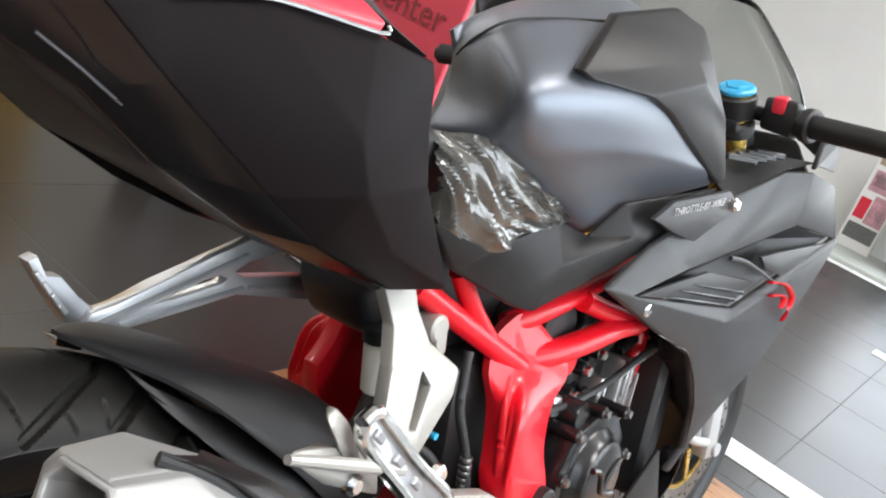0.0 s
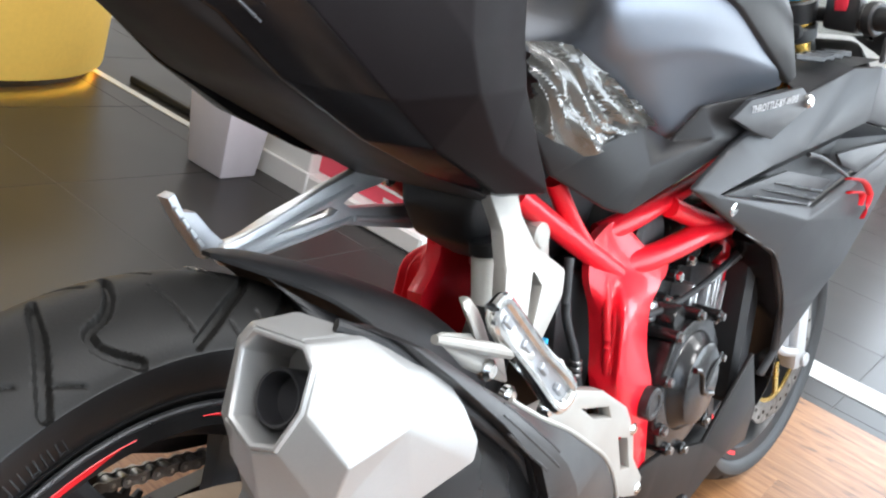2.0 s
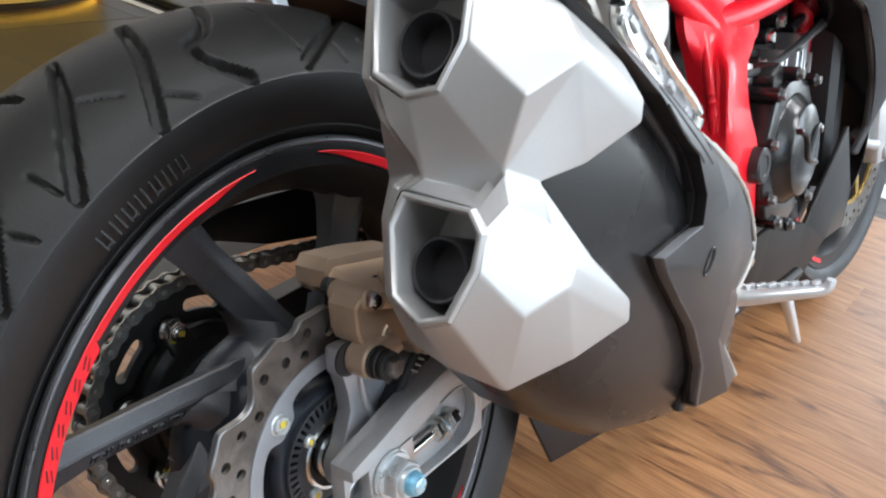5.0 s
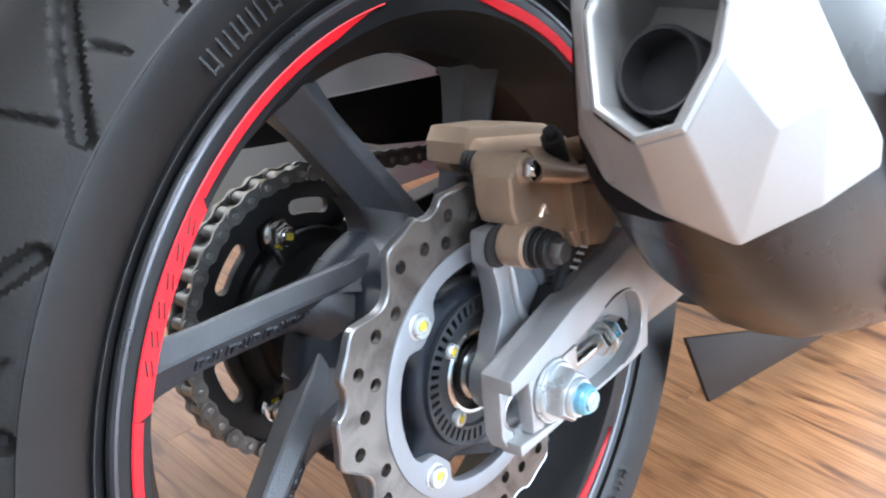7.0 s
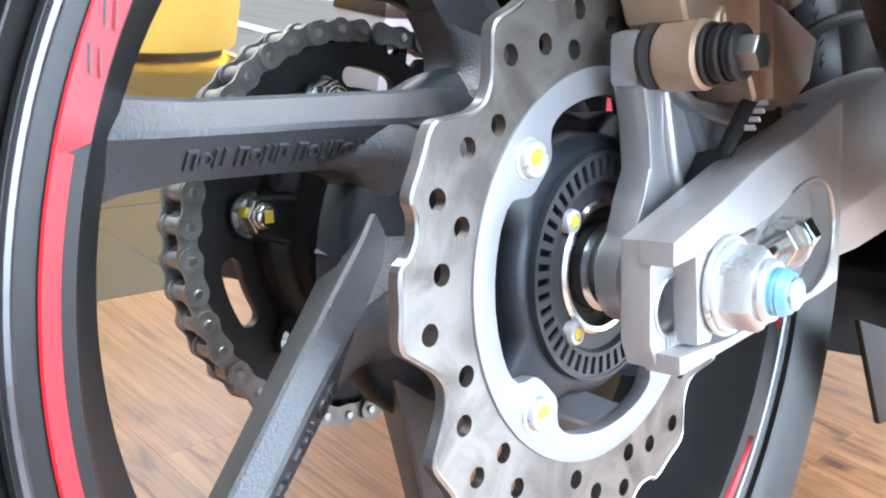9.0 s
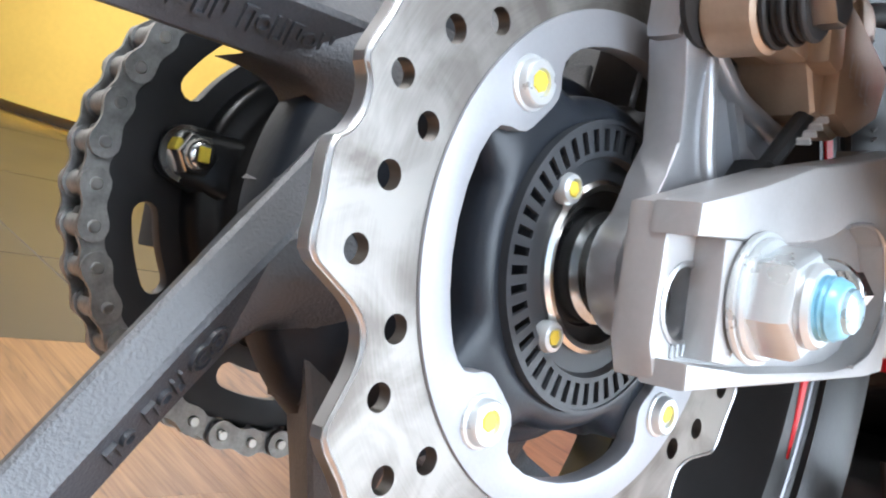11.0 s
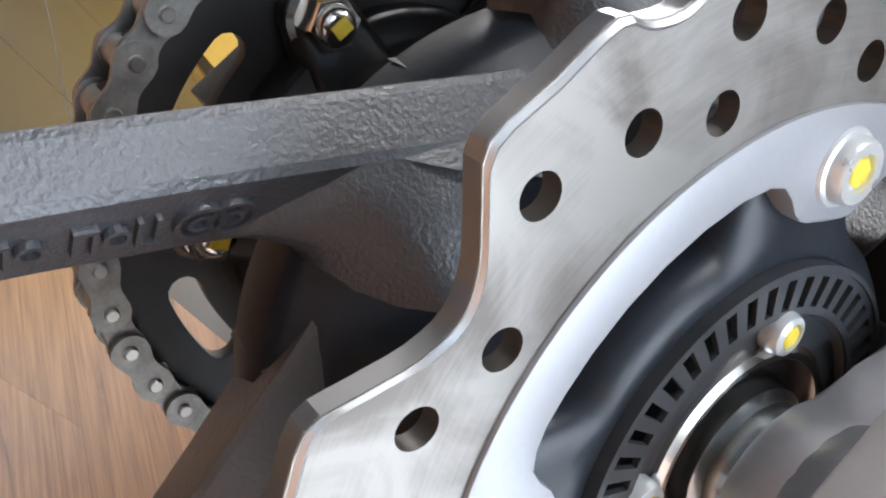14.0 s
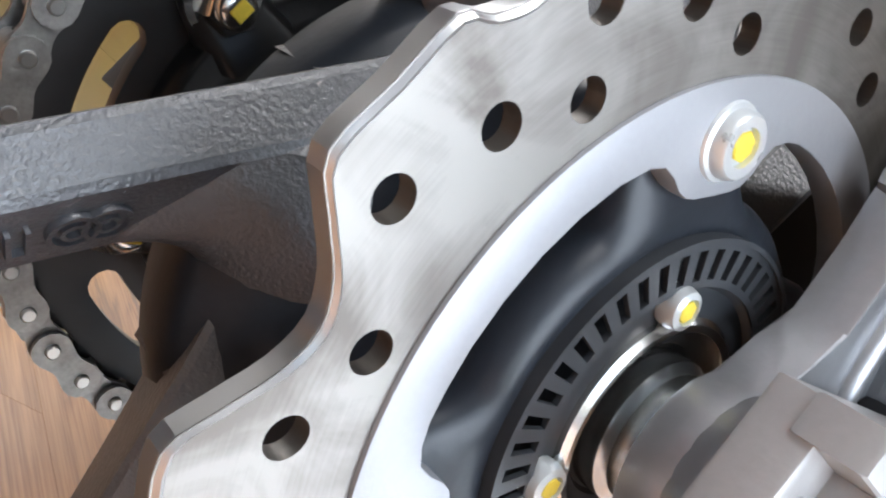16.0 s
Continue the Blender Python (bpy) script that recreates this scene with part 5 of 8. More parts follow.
prism(bm, [(-0.0335, 0.0188), (0.0340, 0.0415), (0.1150, 0.0620), (0.1150, -0.0190), (0.0370, -0.0260), (-0.0285, -0.0300), (-0.0330, -0.0200)], -0.1182, -0.1050, 0.0012, [circle(-0.0186, -0.0078, 0.0104, 28)])
part("fork_back", bm, FORK_CAST, swingarm, angle=30)
# bright turned lips: round the sight hole and round the pocket
bm = bmesh.new()
revolve(bm, [(0.0102, -0.1150), (0.0104, -0.1182), (0.0112, -0.1190), (0.0124, -0.1186), (0.0124, -0.1170)], 32, "Y", centre=(-0.0186, 0, -0.0078))
part("hole_lip", bm, ARM_MACH, swingarm, "bright lip round the sight hole")
bm = bmesh.new()
tube(bm, [(x, -0.1281, z) for x, z in POCKET[4:13]], 0.0012, 8, 4, flat=0.7)
part("pocket_lip", bm, ARM_MACH, swingarm, "bright lip round the adjuster pocket")
for k in range(5):
    bm = bmesh.new()
    add_box(bm, (-0.0225 + k * 0.0030, -0.1192, -0.0236 + 0.0004 * k), (-0.0211 + k * 0.0030, -0.1178, -0.0196 + 0.0004 * k), 0.0004)
    part("index_mark", bm, ARM_MACH, swingarm)
# adjuster plate and block, washers, nut, axle thread with blue paint
bm = bmesh.new()
prism(bm, [(-0.0176, 0.0118), (-0.0050, 0.0132), (-0.0035, 0.0120), (-0.0030, -0.0205), (-0.0050, -0.0232), (-0.0150, -0.0226)], -0.1276, -0.1175, 0.0010)
part("adjuster_plate", bm, FORK_CAST, swingarm, angle=30)
bm = bmesh.new()
prism(bm, [(-0.0030, 0.0128), (0.0310, 0.0166), (0.0322, 0.0040), (0.0318, -0.0170), (0.0020, -0.0195), (-0.0030, -0.0160)], -0.1288, -0.1170, 0.0014)
part("adjuster_block", bm, ARM_MACH, swingarm, "bright chain adjuster block", angle=30)
AX = (0.0052, 0.0, -0.0024)
part("axle_washer", spin_part([(0.009, -0.1284), (0.0196, -0.1284), (0.0200, -0.1296), (0.0196, -0.1306), (0.0180, -0.1306), (0.0184, -0.1318), (0.0176, -0.1328), (0.009, -0.1328)], 44, centre=AX), NUT_ZINC, swingarm)
bm = bmesh.new()
hex_nut(bm, AX, 0.0166, -0.1328, -0.1442, 6, 0.42, 0.0022)
part("axle_nut", bm, NUT_ZINC, swingarm, "large bright hexagon axle nut")
part("nut_collar", spin_part([(0.0, -0.1437), (0.0122, -0.1437), (0.0124, -0.1462), (0.0112, -0.1480), (0.0, -0.1480)], 36, closed=False, centre=AX), NUT_ZINC, swingarm)
bm = bmesh.new()
revolve(bm, [(0.0, -0.1470), (0.0090, -0.1470), (0.0094, -0.1480), (0.0088, -0.1488), (0.0094, -0.1497), (0.0088, -0.1506), (0.0092, -0.1515), (0.0086, -0.1524), (0.0080, -0.1540), (0.0070, -0.1548), (0.0, -0.1548)], 36, centre=AX)
part("axle_end", bm, BLUE_DAUB, swingarm, "axle thread end daubed with blue paint")
bm = bmesh.new()
revolve(bm, [(0.0, -0.1546), (0.0066, -0.1546), (0.0062, -0.1562), (0.0046, -0.1572), (0.0, -0.1574)], 28, centre=AX)
part("axle_tip", bm, BLUE_TINT, swingarm, "pale blue smeared axle tip")
# adjuster bolt, its washer and lock nut in the pocket
bm = bmesh.new()
cyl(bm, (0.030, -0.1240, 0.0010), (0.092, -0.1240, 0.0080), 0.0042, segs=16)
part("adjuster_bolt", bm, CHROME, swingarm)
for x0, x1, r, seg in ((0.060, 0.0665, 0.0094, 6), (0.0670, 0.0690, 0.0120, 26), (0.0790, 0.0870, 0.0090, 6)):
    bm = bmesh.new()
    cyl(bm, (x0, -0.1240, 0.0010 + (x0 - 0.030) * 0.113), (x1, -0.1240, 0.0010 + (x1 - 0.030) * 0.113), r, segs=seg, bevel=0.0006)
    part("lock_nut", bm, CHROME, swingarm)
bm = bmesh.new()
cyl(bm, (0.0692, -0.1252, 0.0056), (0.0704, -0.1252, 0.0058), 0.0098, segs=16)
part("paint_mark", bm, BLUE_MARK, swingarm)
# left arm and cross member
bm = bmesh.new()
prism(bm, [(-0.055, 0.022), (-0.02, 0.030), (0.12, 0.045), (0.30, 0.060), (0.48, 0.050), (0.555, 0.030), (0.555, -0.020), (0.42, -0.020), (0.12, -0.022), (-0.055, -0.020)], 0.112, 0.138, 0.004)
add_box(bm, (0.40, -0.12, -0.015), (0.50, 0.115, 0.055), 0.012)
part("left_arm", bm, BLACK_PLASTIC, swingarm, "black left swingarm leg")
bm = bmesh.new()
revolve(bm, [(0.0, 0.138), (0.015, 0.138), (0.015, 0.146), (0.010, 0.148), (0.0, 0.148)], 24)
revolve(bm, [(0.0, 0.086), (0.0135, 0.086), (0.0135, 0.112), (0.0, 0.112)], 24)
part("axle_head", bm, STEEL_DARK, swingarm)

# caliper bracket
bracket = assembly("caliper_bracket", bike, "cast aluminium rear caliper bracket")
bm = bmesh.new()
ang = [(0.0215 * math.cos(radians(a)), 0.0215 * math.sin(radians(a))) for a in range(128, 412, 18)]
prism(bm, [(-0.0075, 0.0300), (-0.0020, 0.0420), (-0.0040, 0.0600), (-0.0075, 0.0730), (-0.0080, 0.0800), (0.0140, 0.0800), (0.0140, 0.0680), (0.0130, 0.0560), (0.0130, 0.0440), (0.0200, 0.0300)] + list(reversed(ang)), -0.0990, -0.0850, 0.003)
part("bracket_arm", bm, CAST_ALU, bracket, angle=32)
bm = bmesh.new()
prism(bm, [(0.010, 0.0760), (0.030, 0.0700), (0.070, 0.0600), (0.086, 0.0720), (0.070, 0.0440), (0.046, 0.0280), (0.024, 0.0060), (0.010, 0.0200)], -0.0945, -0.0880, 0.002)
part("bracket_web", bm, CARRIER, bracket, "pale recessed bracket web", angle=32)
bm = bmesh.new()
prism(bm, [(0.026, 0.0720), (0.034, 0.0700), (0.046, 0.0520), (0.062, 0.0470), (0.060, 0.0420), (0.042, 0.0460)], -0.0975, -0.0870, 0.002)
part("bracket_rib", bm, CAST_ALU, bracket, angle=32)
bm = bmesh.new()
tube(bm, [(0.0125, -0.0955, 0.0780), (0.0190, -0.0960, 0.0740), (0.0340, -0.0960, 0.0665), (0.0560, -0.0955, 0.0625), (0.0700, -0.0950, 0.0610)], [0.0044, 0.0040, 0.0036, 0.0040, 0.0044], 12, 5)
tube(bm, [(0.0090, -0.0965, 0.0780), (0.0110, -0.0985, 0.0560), (0.0150, -0.0985, 0.0400), (0.0230, -0.0985, 0.0260)], [0.0036, 0.0036, 0.0036, 0.0040], 12, 5)
part("bracket_rim", bm, CAST_ALU, bracket, "rounded rim of the bracket web")
bm = bmesh.new()
add_box(bm, (-0.0110, -0.0980, 0.0735), (0.0130, -0.0845, 0.0960), 0.004, seg=2)
part("pin_lug", bm, CAST_ALU, bracket)
part("axle_boss", spin_part([(0.009, -0.0860), (0.0166, -0.0860), (0.0184, -0.0875), (0.0196, -0.0925), (0.0230, -0.0985), (0.0236, -0.1030), (0.0250, -0.1042), (0.0252, -0.1080), (0.009, -0.1080)], 48), CAST_ALU, bracket)

# gold caliper
caliper = assembly("rear_caliper", bike, "gold painted rear brake caliper")
bm = bmesh.new()
prism(bm, [(-0.004, 0.1270), (0.004, 0.1340), (0.020, 0.1340), (0.030, 0.1270), (0.066, 0.1135), (0.100, 0.1030), (0.114, 0.0950), (0.1065, 0.0745), (0.084, 0.0625), (0.062, 0.0670), (0.052, 0.0830), (0.036, 0.0850), (0.018, 0.0900), (0.001, 0.0985), (-0.003, 0.1080)], -0.1120, -0.0840, 0.0035, seg=3)
part("outer_body", bm, GOLD, caliper, angle=32)
bm = bmesh.new()
prism(bm, [(0.014, 0.1270), (0.014, 0.1400), (0.020, 0.1485), (0.060, 0.1440), (0.100, 0.1360), (0.125, 0.1220), (0.130, 0.1050), (0.050, 0.1080)], -0.0660, -0.0340, 0.003)
part("inner_body", bm, GOLD, caliper, angle=32)
bm = bmesh.new()
hull(bm, [(0.012, -0.100, 0.114), (0.014, -0.060, 0.134), (0.080, -0.100, 0.100), (0.110, -0.060, 0.124), (0.020, -0.100, 0.126), (0.085, -0.100, 0.110), (0.024, -0.060, 0.144), (0.102, -0.060, 0.132)], 0.003)
part("bridge", bm, GOLD, caliper, angle=32)
bm = bmesh.new()
hull(bm, [(0.040, -0.104, 0.1225), (0.092, -0.104, 0.1050), (0.052, -0.082, 0.1335), (0.098, -0.082, 0.1225), (0.042, -0.104, 0.1150), (0.092, -0.104, 0.0980), (0.052, -0.082, 0.1250), (0.098, -0.082, 0.1140)], 0.003)
part("bridge_lug", bm, GOLD, caliper, angle=32)
bm = bmesh.new()
prism(bm, [(0.062, 0.1095), (0.074, 0.1070), (0.1120, 0.0945), (0.1050, 0.0755), (0.084, 0.0640), (0.066, 0.0680), (0.064, 0.0830)], -0.1180, -0.1110, 0.0028)
part("piston_cover", bm, GOLD, caliper, angle=32)
bm = bmesh.new()
prism(bm, [(0.0440, 0.1150), (0.0585, 0.1120), (0.0620, 0.0830), (0.0580, 0.0800), (0.0490, 0.0820)], -0.1200, -0.1110, 0.0028)
part("cast_rib", bm, GOLD, caliper, angle=32)
bm = bmesh.new()
tube(bm, [(0.0180, -0.1124, 0.0900), (0.0250, -0.1128, 0.1020), (0.0275, -0.1128, 0.1020), (0.0330, -0.1124, 0.0885)], 0.0017, 8, 2)
part("cast_chevron", bm, GOLD_EDGE, caliper, "worn bright chevron cast in the caliper")
bm = bmesh.new()
for k in range(4):
    add_box(bm, (0.072 + k * 0.0058, -0.1180, 0.0830 - k * 0.0018), (0.0734 + k * 0.0058, -0.1173, 0.0920 - k * 0.0018), 0.0002)
    add_box(bm, (0.072 + k * 0.0058, -0.1180, 0.0830 - k * 0.0018), (0.0755 + k * 0.0058, -0.1173, 0.0842 - k * 0.0018), 0.0002)
part("cast_mark", bm, ARM_MACH, caliper)
bm = bmesh.new()
cyl(bm, (0.011, -0.1130, 0.1290), (0.011, -0.0780, 0.1290), 0.0088, segs=26, bevel=0.0012)
part("upper_pin_barrel", bm, GOLD, caliper)
bm = bmesh.new()
cyl(bm, (0.022, -0.0520, 0.1275), (0.024, -0.0380, 0.1270), 0.0080, segs=24, bevel=0.0012)
part("inner_pin_barrel", bm, GOLD, caliper)
bm = bmesh.new()
cyl(bm, (0.014, -0.0790, 0.1290), (0.022, -0.0520, 0.1275), 0.0048, segs=18)
part("slide_pin", bm, CHROME, caliper)
bm = bmesh.new()
for y in (-0.0740, -0.0700, -0.0660):
    cyl(bm, (0.016, y - 0.0018, 0.1290), (0.016, y + 0.0018, 0.1290), 0.0068, segs=20, bevel=0.001)
part("pin_boot", bm, BLACK_RUBBER, caliper, "ribbed black rubber boot")
bm = bmesh.new()
hex_nut(bm, (0.011, 0, 0.1290), 0.0066, -0.1120, -0.1185, 6, 0.3, 0.001)
cyl(bm, (0.011, -0.1180, 0.1290), (0.011, -0.1205, 0.1290), 0.0035, segs=14)
part("pin_bolt", bm, CHROME, caliper)
bm = bmesh.new()
cyl(bm, (0.006, -0.1000, 0.0855), (0.006, -0.1190, 0.0855), 0.0135, segs=30, bevel=0.0015)
hull(bm, [(0.000, -0.100, 0.098), (0.030, -0.100, 0.100), (0.030, -0.118, 0.098), (0.000, -0.118, 0.0975), (0.010, -0.100, 0.078), (0.045, -0.100, 0.080), (0.045, -0.116, 0.080), (0.010, -0.118, 0.078)], 0.003)
part("lower_pin_barrel", bm, GOLD, caliper, angle=32)
bm = bmesh.new()
for k, r in enumerate((0.0122, 0.0104, 0.0116, 0.0100, 0.0108)):
    cyl(bm, (0.006, -0.1190 - k * 0.0028, 0.0855), (0.006, -0.1216 - k * 0.0028, 0.0855), r, segs=26, bevel=0.0008)
part("pin_boot", bm, BLACK_RUBBER, caliper, "ribbed black rubber boot")
bm = bmesh.new()
hex_nut(bm, (0.006, 0, 0.0855), 0.0074, -0.1325, -0.1400, 6, 0.1, 0.001)
part("pin_bolt", bm, STEEL_DARK, caliper)
bm = bmesh.new()
cyl(bm, (-0.002, -0.0985, 0.0855), (-0.002, -0.1005, 0.0855), 0.0128, segs=26)
part("rubber_seal", bm, BLACK_RUBBER, caliper)
# brake pads and their springs beside the disc
bm = bmesh.new()
prism(bm, [(0.010, 0.0870), (0.018, 0.1000), (0.022, 0.1280), (0.050, 0.1300), (0.080, 0.1180), (0.090, 0.0900), (0.040, 0.0830)], -0.0845, -0.0775, 0.001)
prism(bm, [(0.010, 0.0870), (0.018, 0.1000), (0.022, 0.1280), (0.050, 0.1300), (0.080, 0.1180), (0.090, 0.0900), (0.040, 0.0830)], -0.0690, -0.0620, 0.001)
part("brake_pad", bm, BLACK_PLASTIC, caliper)
# hose boss beside the bridge, with its pinch bolt
bm = bmesh.new()
hull(bm, [(0.094, -0.108, 0.128), (0.122, -0.106, 0.126), (0.130, -0.104, 0.113), (0.104, -0.108, 0.106), (0.094, -0.080, 0.128), (0.122, -0.080, 0.126), (0.130, -0.080, 0.113), (0.104, -0.080, 0.106)], 0.004, 3)
part("hose_boss", bm, GOLD, caliper, angle=32)
bm = bmesh.new()
tube(bm, [(0.020, -0.1125, 0.1255), (0.044, -0.1165, 0.1190), (0.064, -0.1150, 0.1145), (0.078, -0.1080, 0.1130)], [0.0060, 0.0056, 0.0050, 0.0040], 14, 4)
part("bridge_bar", bm, GOLD, caliper)
# bleed nipple cap and banjo
bm = bmesh.new()
cyl(bm, (0.080, -0.0880, 0.1160), (0.067, -0.0920, 0.1360), 0.0072, segs=18, bevel=0.001)
cyl(bm, (0.068, -0.0915, 0.1345), (0.064, -0.0930, 0.1405), 0.0048, segs=16, bevel=0.001)
part("bleed_cap", bm, BLACK_RUBBER, caliper, "black rubber bleed nipple cap")
bm = bmesh.new()
cyl(bm, (0.094, -0.1000, 0.1010), (0.104, -0.0900, 0.1060), 0.0085, segs=24, bevel=0.0014)
part("banjo_bolt", bm, STEEL_DARK, caliper)
bm = bmesh.new()
tube(bm, [(0.098, -0.0960, 0.1030), (0.120, -0.098, 0.122), (0.170, -0.100, 0.135), (0.250, -0.110, 0.120), (0.350, -0.105, 0.100), (0.480, -0.100, 0.120)], 0.0052, 12)
part("brake_hose", bm, BLACK_RUBBER, caliper, "black rubber brake hose")
bm = bmesh.new()
tube(bm, [(0.036, -0.1000, 0.020), (0.050, -0.1060, 0.050), (0.085, -0.1080, 0.082), (0.150, -0.110, 0.105), (0.260, -0.105, 0.112), (0.420, -0.100, 0.110)], [0.0050, 0.0036, 0.0034, 0.0034, 0.0034, 0.0034], 10)
part("sensor_cable", bm, BLACK_RUBBER, caliper, "black wheel speed sensor cable")
bm = bmesh.new()
add_box(bm, (-0.010, -0.009, -0.016), (0.010, 0.009, 0.016), 0.003, Matrix.Translation((0.042, -0.1010, 0.030)) @ Matrix.Rotation(0.7, 4, "Y"))
part("sensor_plug", bm, BLACK_PLASTIC, caliper)
bm = bmesh.new()
add_box(bm, (-0.003, -0.0105, -0.004), (0.003, -0.0086, 0.004), 0.0005, Matrix.Translation((0.043, -0.1010, 0.033)) @ Matrix.Rotation(0.7, 4, "Y"))
part("paint_mark", bm, BLUE_MARK, caliper)
bm = bmesh.new()
for k in range(9):
    u = k / 8
    add_box(bm, (-0.0012, -0.0042, -0.0006), (0.0012, 0.0042, 0.0006), 0.0, Matrix.Translation((0.056 + 0.032 * u, -0.1105, 0.056 + 0.028 * u)) @ Matrix.Rotation(0.75, 4, "Y"))
part("cable_mark", bm, SIGN_WHITE, caliper, smooth=False)
for o in caliper.children_recursive + bracket.children_recursive + swingarm.children_recursive:
    if o.name.startswith(("cast_mark", "cable_mark")):
        o["kind"] = "stuff"

# hugger over the tyre
bm = bmesh.new()
rows = []
for (nx, ny, nz), (cx, cz) in (((0.068, 0.006, 0.340), (0.068, 0.3405)), ((0.100, 0.040, 0.327), (0.104, 0.335)), ((0.150, 0.075, 0.302), (0.165, 0.319)), ((0.215, 0.092, 0.254), (0.262, 0.284)), ((0.275, 0.096, 0.205), (0.365, 0.236)), ((0.340, 0.094, 0.145), (0.455, 0.172))):
    rows.append([(nx, -ny, nz), (0.35 * nx + 0.65 * cx, -0.70 * ny, 0.25 * nz + 0.75 * cz), (cx, 0.0, cz), (0.35 * nx + 0.65 * cx, 0.70 * ny, 0.25 * nz + 0.75 * cz), (nx, ny, nz)])
shell(bm, rows, 4, 0.004, (0, 0, -1))
hugger = part("rear_hugger", bm, BLACK_PLASTIC, bike, "black plastic rear tyre hugger", angle=40)
bm = bmesh.new()
shell(bm, [[(0.330, -0.045, 0.215), (0.335, -0.075, 0.190), (0.345, -0.090, 0.150)], [(0.240, -0.060, 0.245), (0.250, -0.085, 0.210), (0.270, -0.095, 0.170)], [(0.130, -0.062, 0.300), (0.150, -0.080, 0.270), (0.190, -0.086, 0.235)], [(0.100, -0.036, 0.324), (0.108, -0.055, 0.311), (0.124, -0.067, 0.297)]], 4, 0.004, (0, 1, 0.3))
part("hugger_side", bm, BLACK_PLASTIC, hugger)
# chain guard on the left with its small label
bm = bmesh.new()
prism(bm, [(-0.052, 0.134), (0.000, 0.155), (0.184, 0.153), (0.196, 0.205), (0.235, 0.236), (0.300, 0.222), (0.390, 0.175), (0.450, 0.115), (0.450, 0.060), (0.105, 0.108), (0.047, 0.127)], 0.0965, 0.1040, 0.002)
part("chain_guard", bm, BLACK_PLASTIC, bike, "black plastic chain guard")
bm = bmesh.new()
hull(bm, [(0.310, 0.030, 0.245), (0.375, 0.030, 0.225), (0.372, 0.060, 0.222), (0.312, 0.060, 0.242), (0.310, 0.030, 0.236), (0.375, 0.030, 0.205), (0.372, 0.060, 0.205), (0.312, 0.060, 0.234)], 0.003)
linkage = part("shock_cover", bm, BLACK_PLASTIC, bike)
bm = bmesh.new()
add_box(bm, (0.0, 0.0, 0.0), (0.035, 0.020, 0.0008), 0.0, Matrix.Translation((0.325, 0.034, 0.2420)) @ Matrix.Rotation(0.30, 4, "Y"))
part("warning_label", bm, PANEL_RED, linkage, "small red and white warning label", smooth=False)

# ---- exhaust ----
exhaust = assembly("exhaust", bike, "twin outlet silver and black muffler")


def ring_walls(ring, deep, lip):
    """Lip and sunk walls of the mouth."""
    bm = bmesh.new()
    c = sum((Vector(p) for p in ring), Vector()) / len(ring)
    n = (Vector(ring[2]) - Vector(ring[0])).cross(Vector(ring[5]) - Vector(ring[0])).normalized()
    if n.x < 0:
        n = -n
    loops = []
    for f, d in ((1.0, 0.0022), (0.985, -0.0004), (0.960, -0.0020), (0.915, -0.0024), (lip + 0.025, -0.0014), (lip + 0.005, 0.0010), (lip - 0.01, 0.0050), (lip * 0.975, deep * 0.5), (lip * 0.955, deep)):
        loops.append([bm.verts.new(c + (Vector(p) - c) * f + n * d) for p in ring])
    for a, b in zip(loops, loops[1:]):
        for k in range(len(ring)):
            j = (k + 1) % len(ring)
            bm.faces.new((a[k], a[j], b[j], b[k]))
    bm.faces.new(loops[-1])
    return bm, c, n


UP_RING = [(-0.048, -0.183, 0.340), (-0.044, -0.191, 0.352), (-0.043, -0.236, 0.353), (-0.046, -0.247, 0.344), (-0.056, -0.249, 0.317), (-0.065, -0.238, 0.292), (-0.067, -0.218, 0.287), (-0.063, -0.192, 0.297)]
LO_RING = [(-0.069, -0.203, 0.221), (-0.063, -0.209, 0.238), (-0.064, -0.257, 0.235), (-0.068, -0.267, 0.224), (-0.074, -0.266, 0.205), (-0.084, -0.255, 0.178), (-0.086, -0.236, 0.172), (-0.083, -0.215, 0.183)]
# satin silver cap: two faceted lobes joined by a narrow waist
CAP = UP_RING + LO_RING + [
    (0.008, -0.236, 0.346), (0.022, -0.259, 0.329), (0.073, -0.252, 0.309), (0.003, -0.283, 0.312), (-0.004, -0.284, 0.304), (-0.046, -0.277, 0.291), (0.074, -0.270, 0.292), (0.074, -0.284, 0.272), (0.070, -0.285, 0.259), (0.017, -0.277, 0.244),
    (-0.019, -0.269, 0.240), (-0.043, -0.261, 0.251), (-0.039, -0.250, 0.236), (-0.061, -0.222, 0.247), (-0.066, -0.205, 0.276), (-0.044, -0.266, 0.232), (-0.014, -0.271, 0.216), (-0.004, -0.283, 0.191), (-0.013, -0.284, 0.181), (-0.049, -0.277, 0.174),
    (0.023, -0.279, 0.187), (0.063, -0.285, 0.149), (0.063, -0.285, 0.134), (0.007, -0.277, 0.128), (-0.036, -0.257, 0.119), (-0.057, -0.232, 0.136), (-0.064, -0.215, 0.148),
    (0.000, -0.185, 0.348), (0.075, -0.190, 0.312), (-0.010, -0.170, 0.333), (-0.030, -0.172, 0.262), (-0.040, -0.185, 0.235), (-0.030, -0.180, 0.160)]
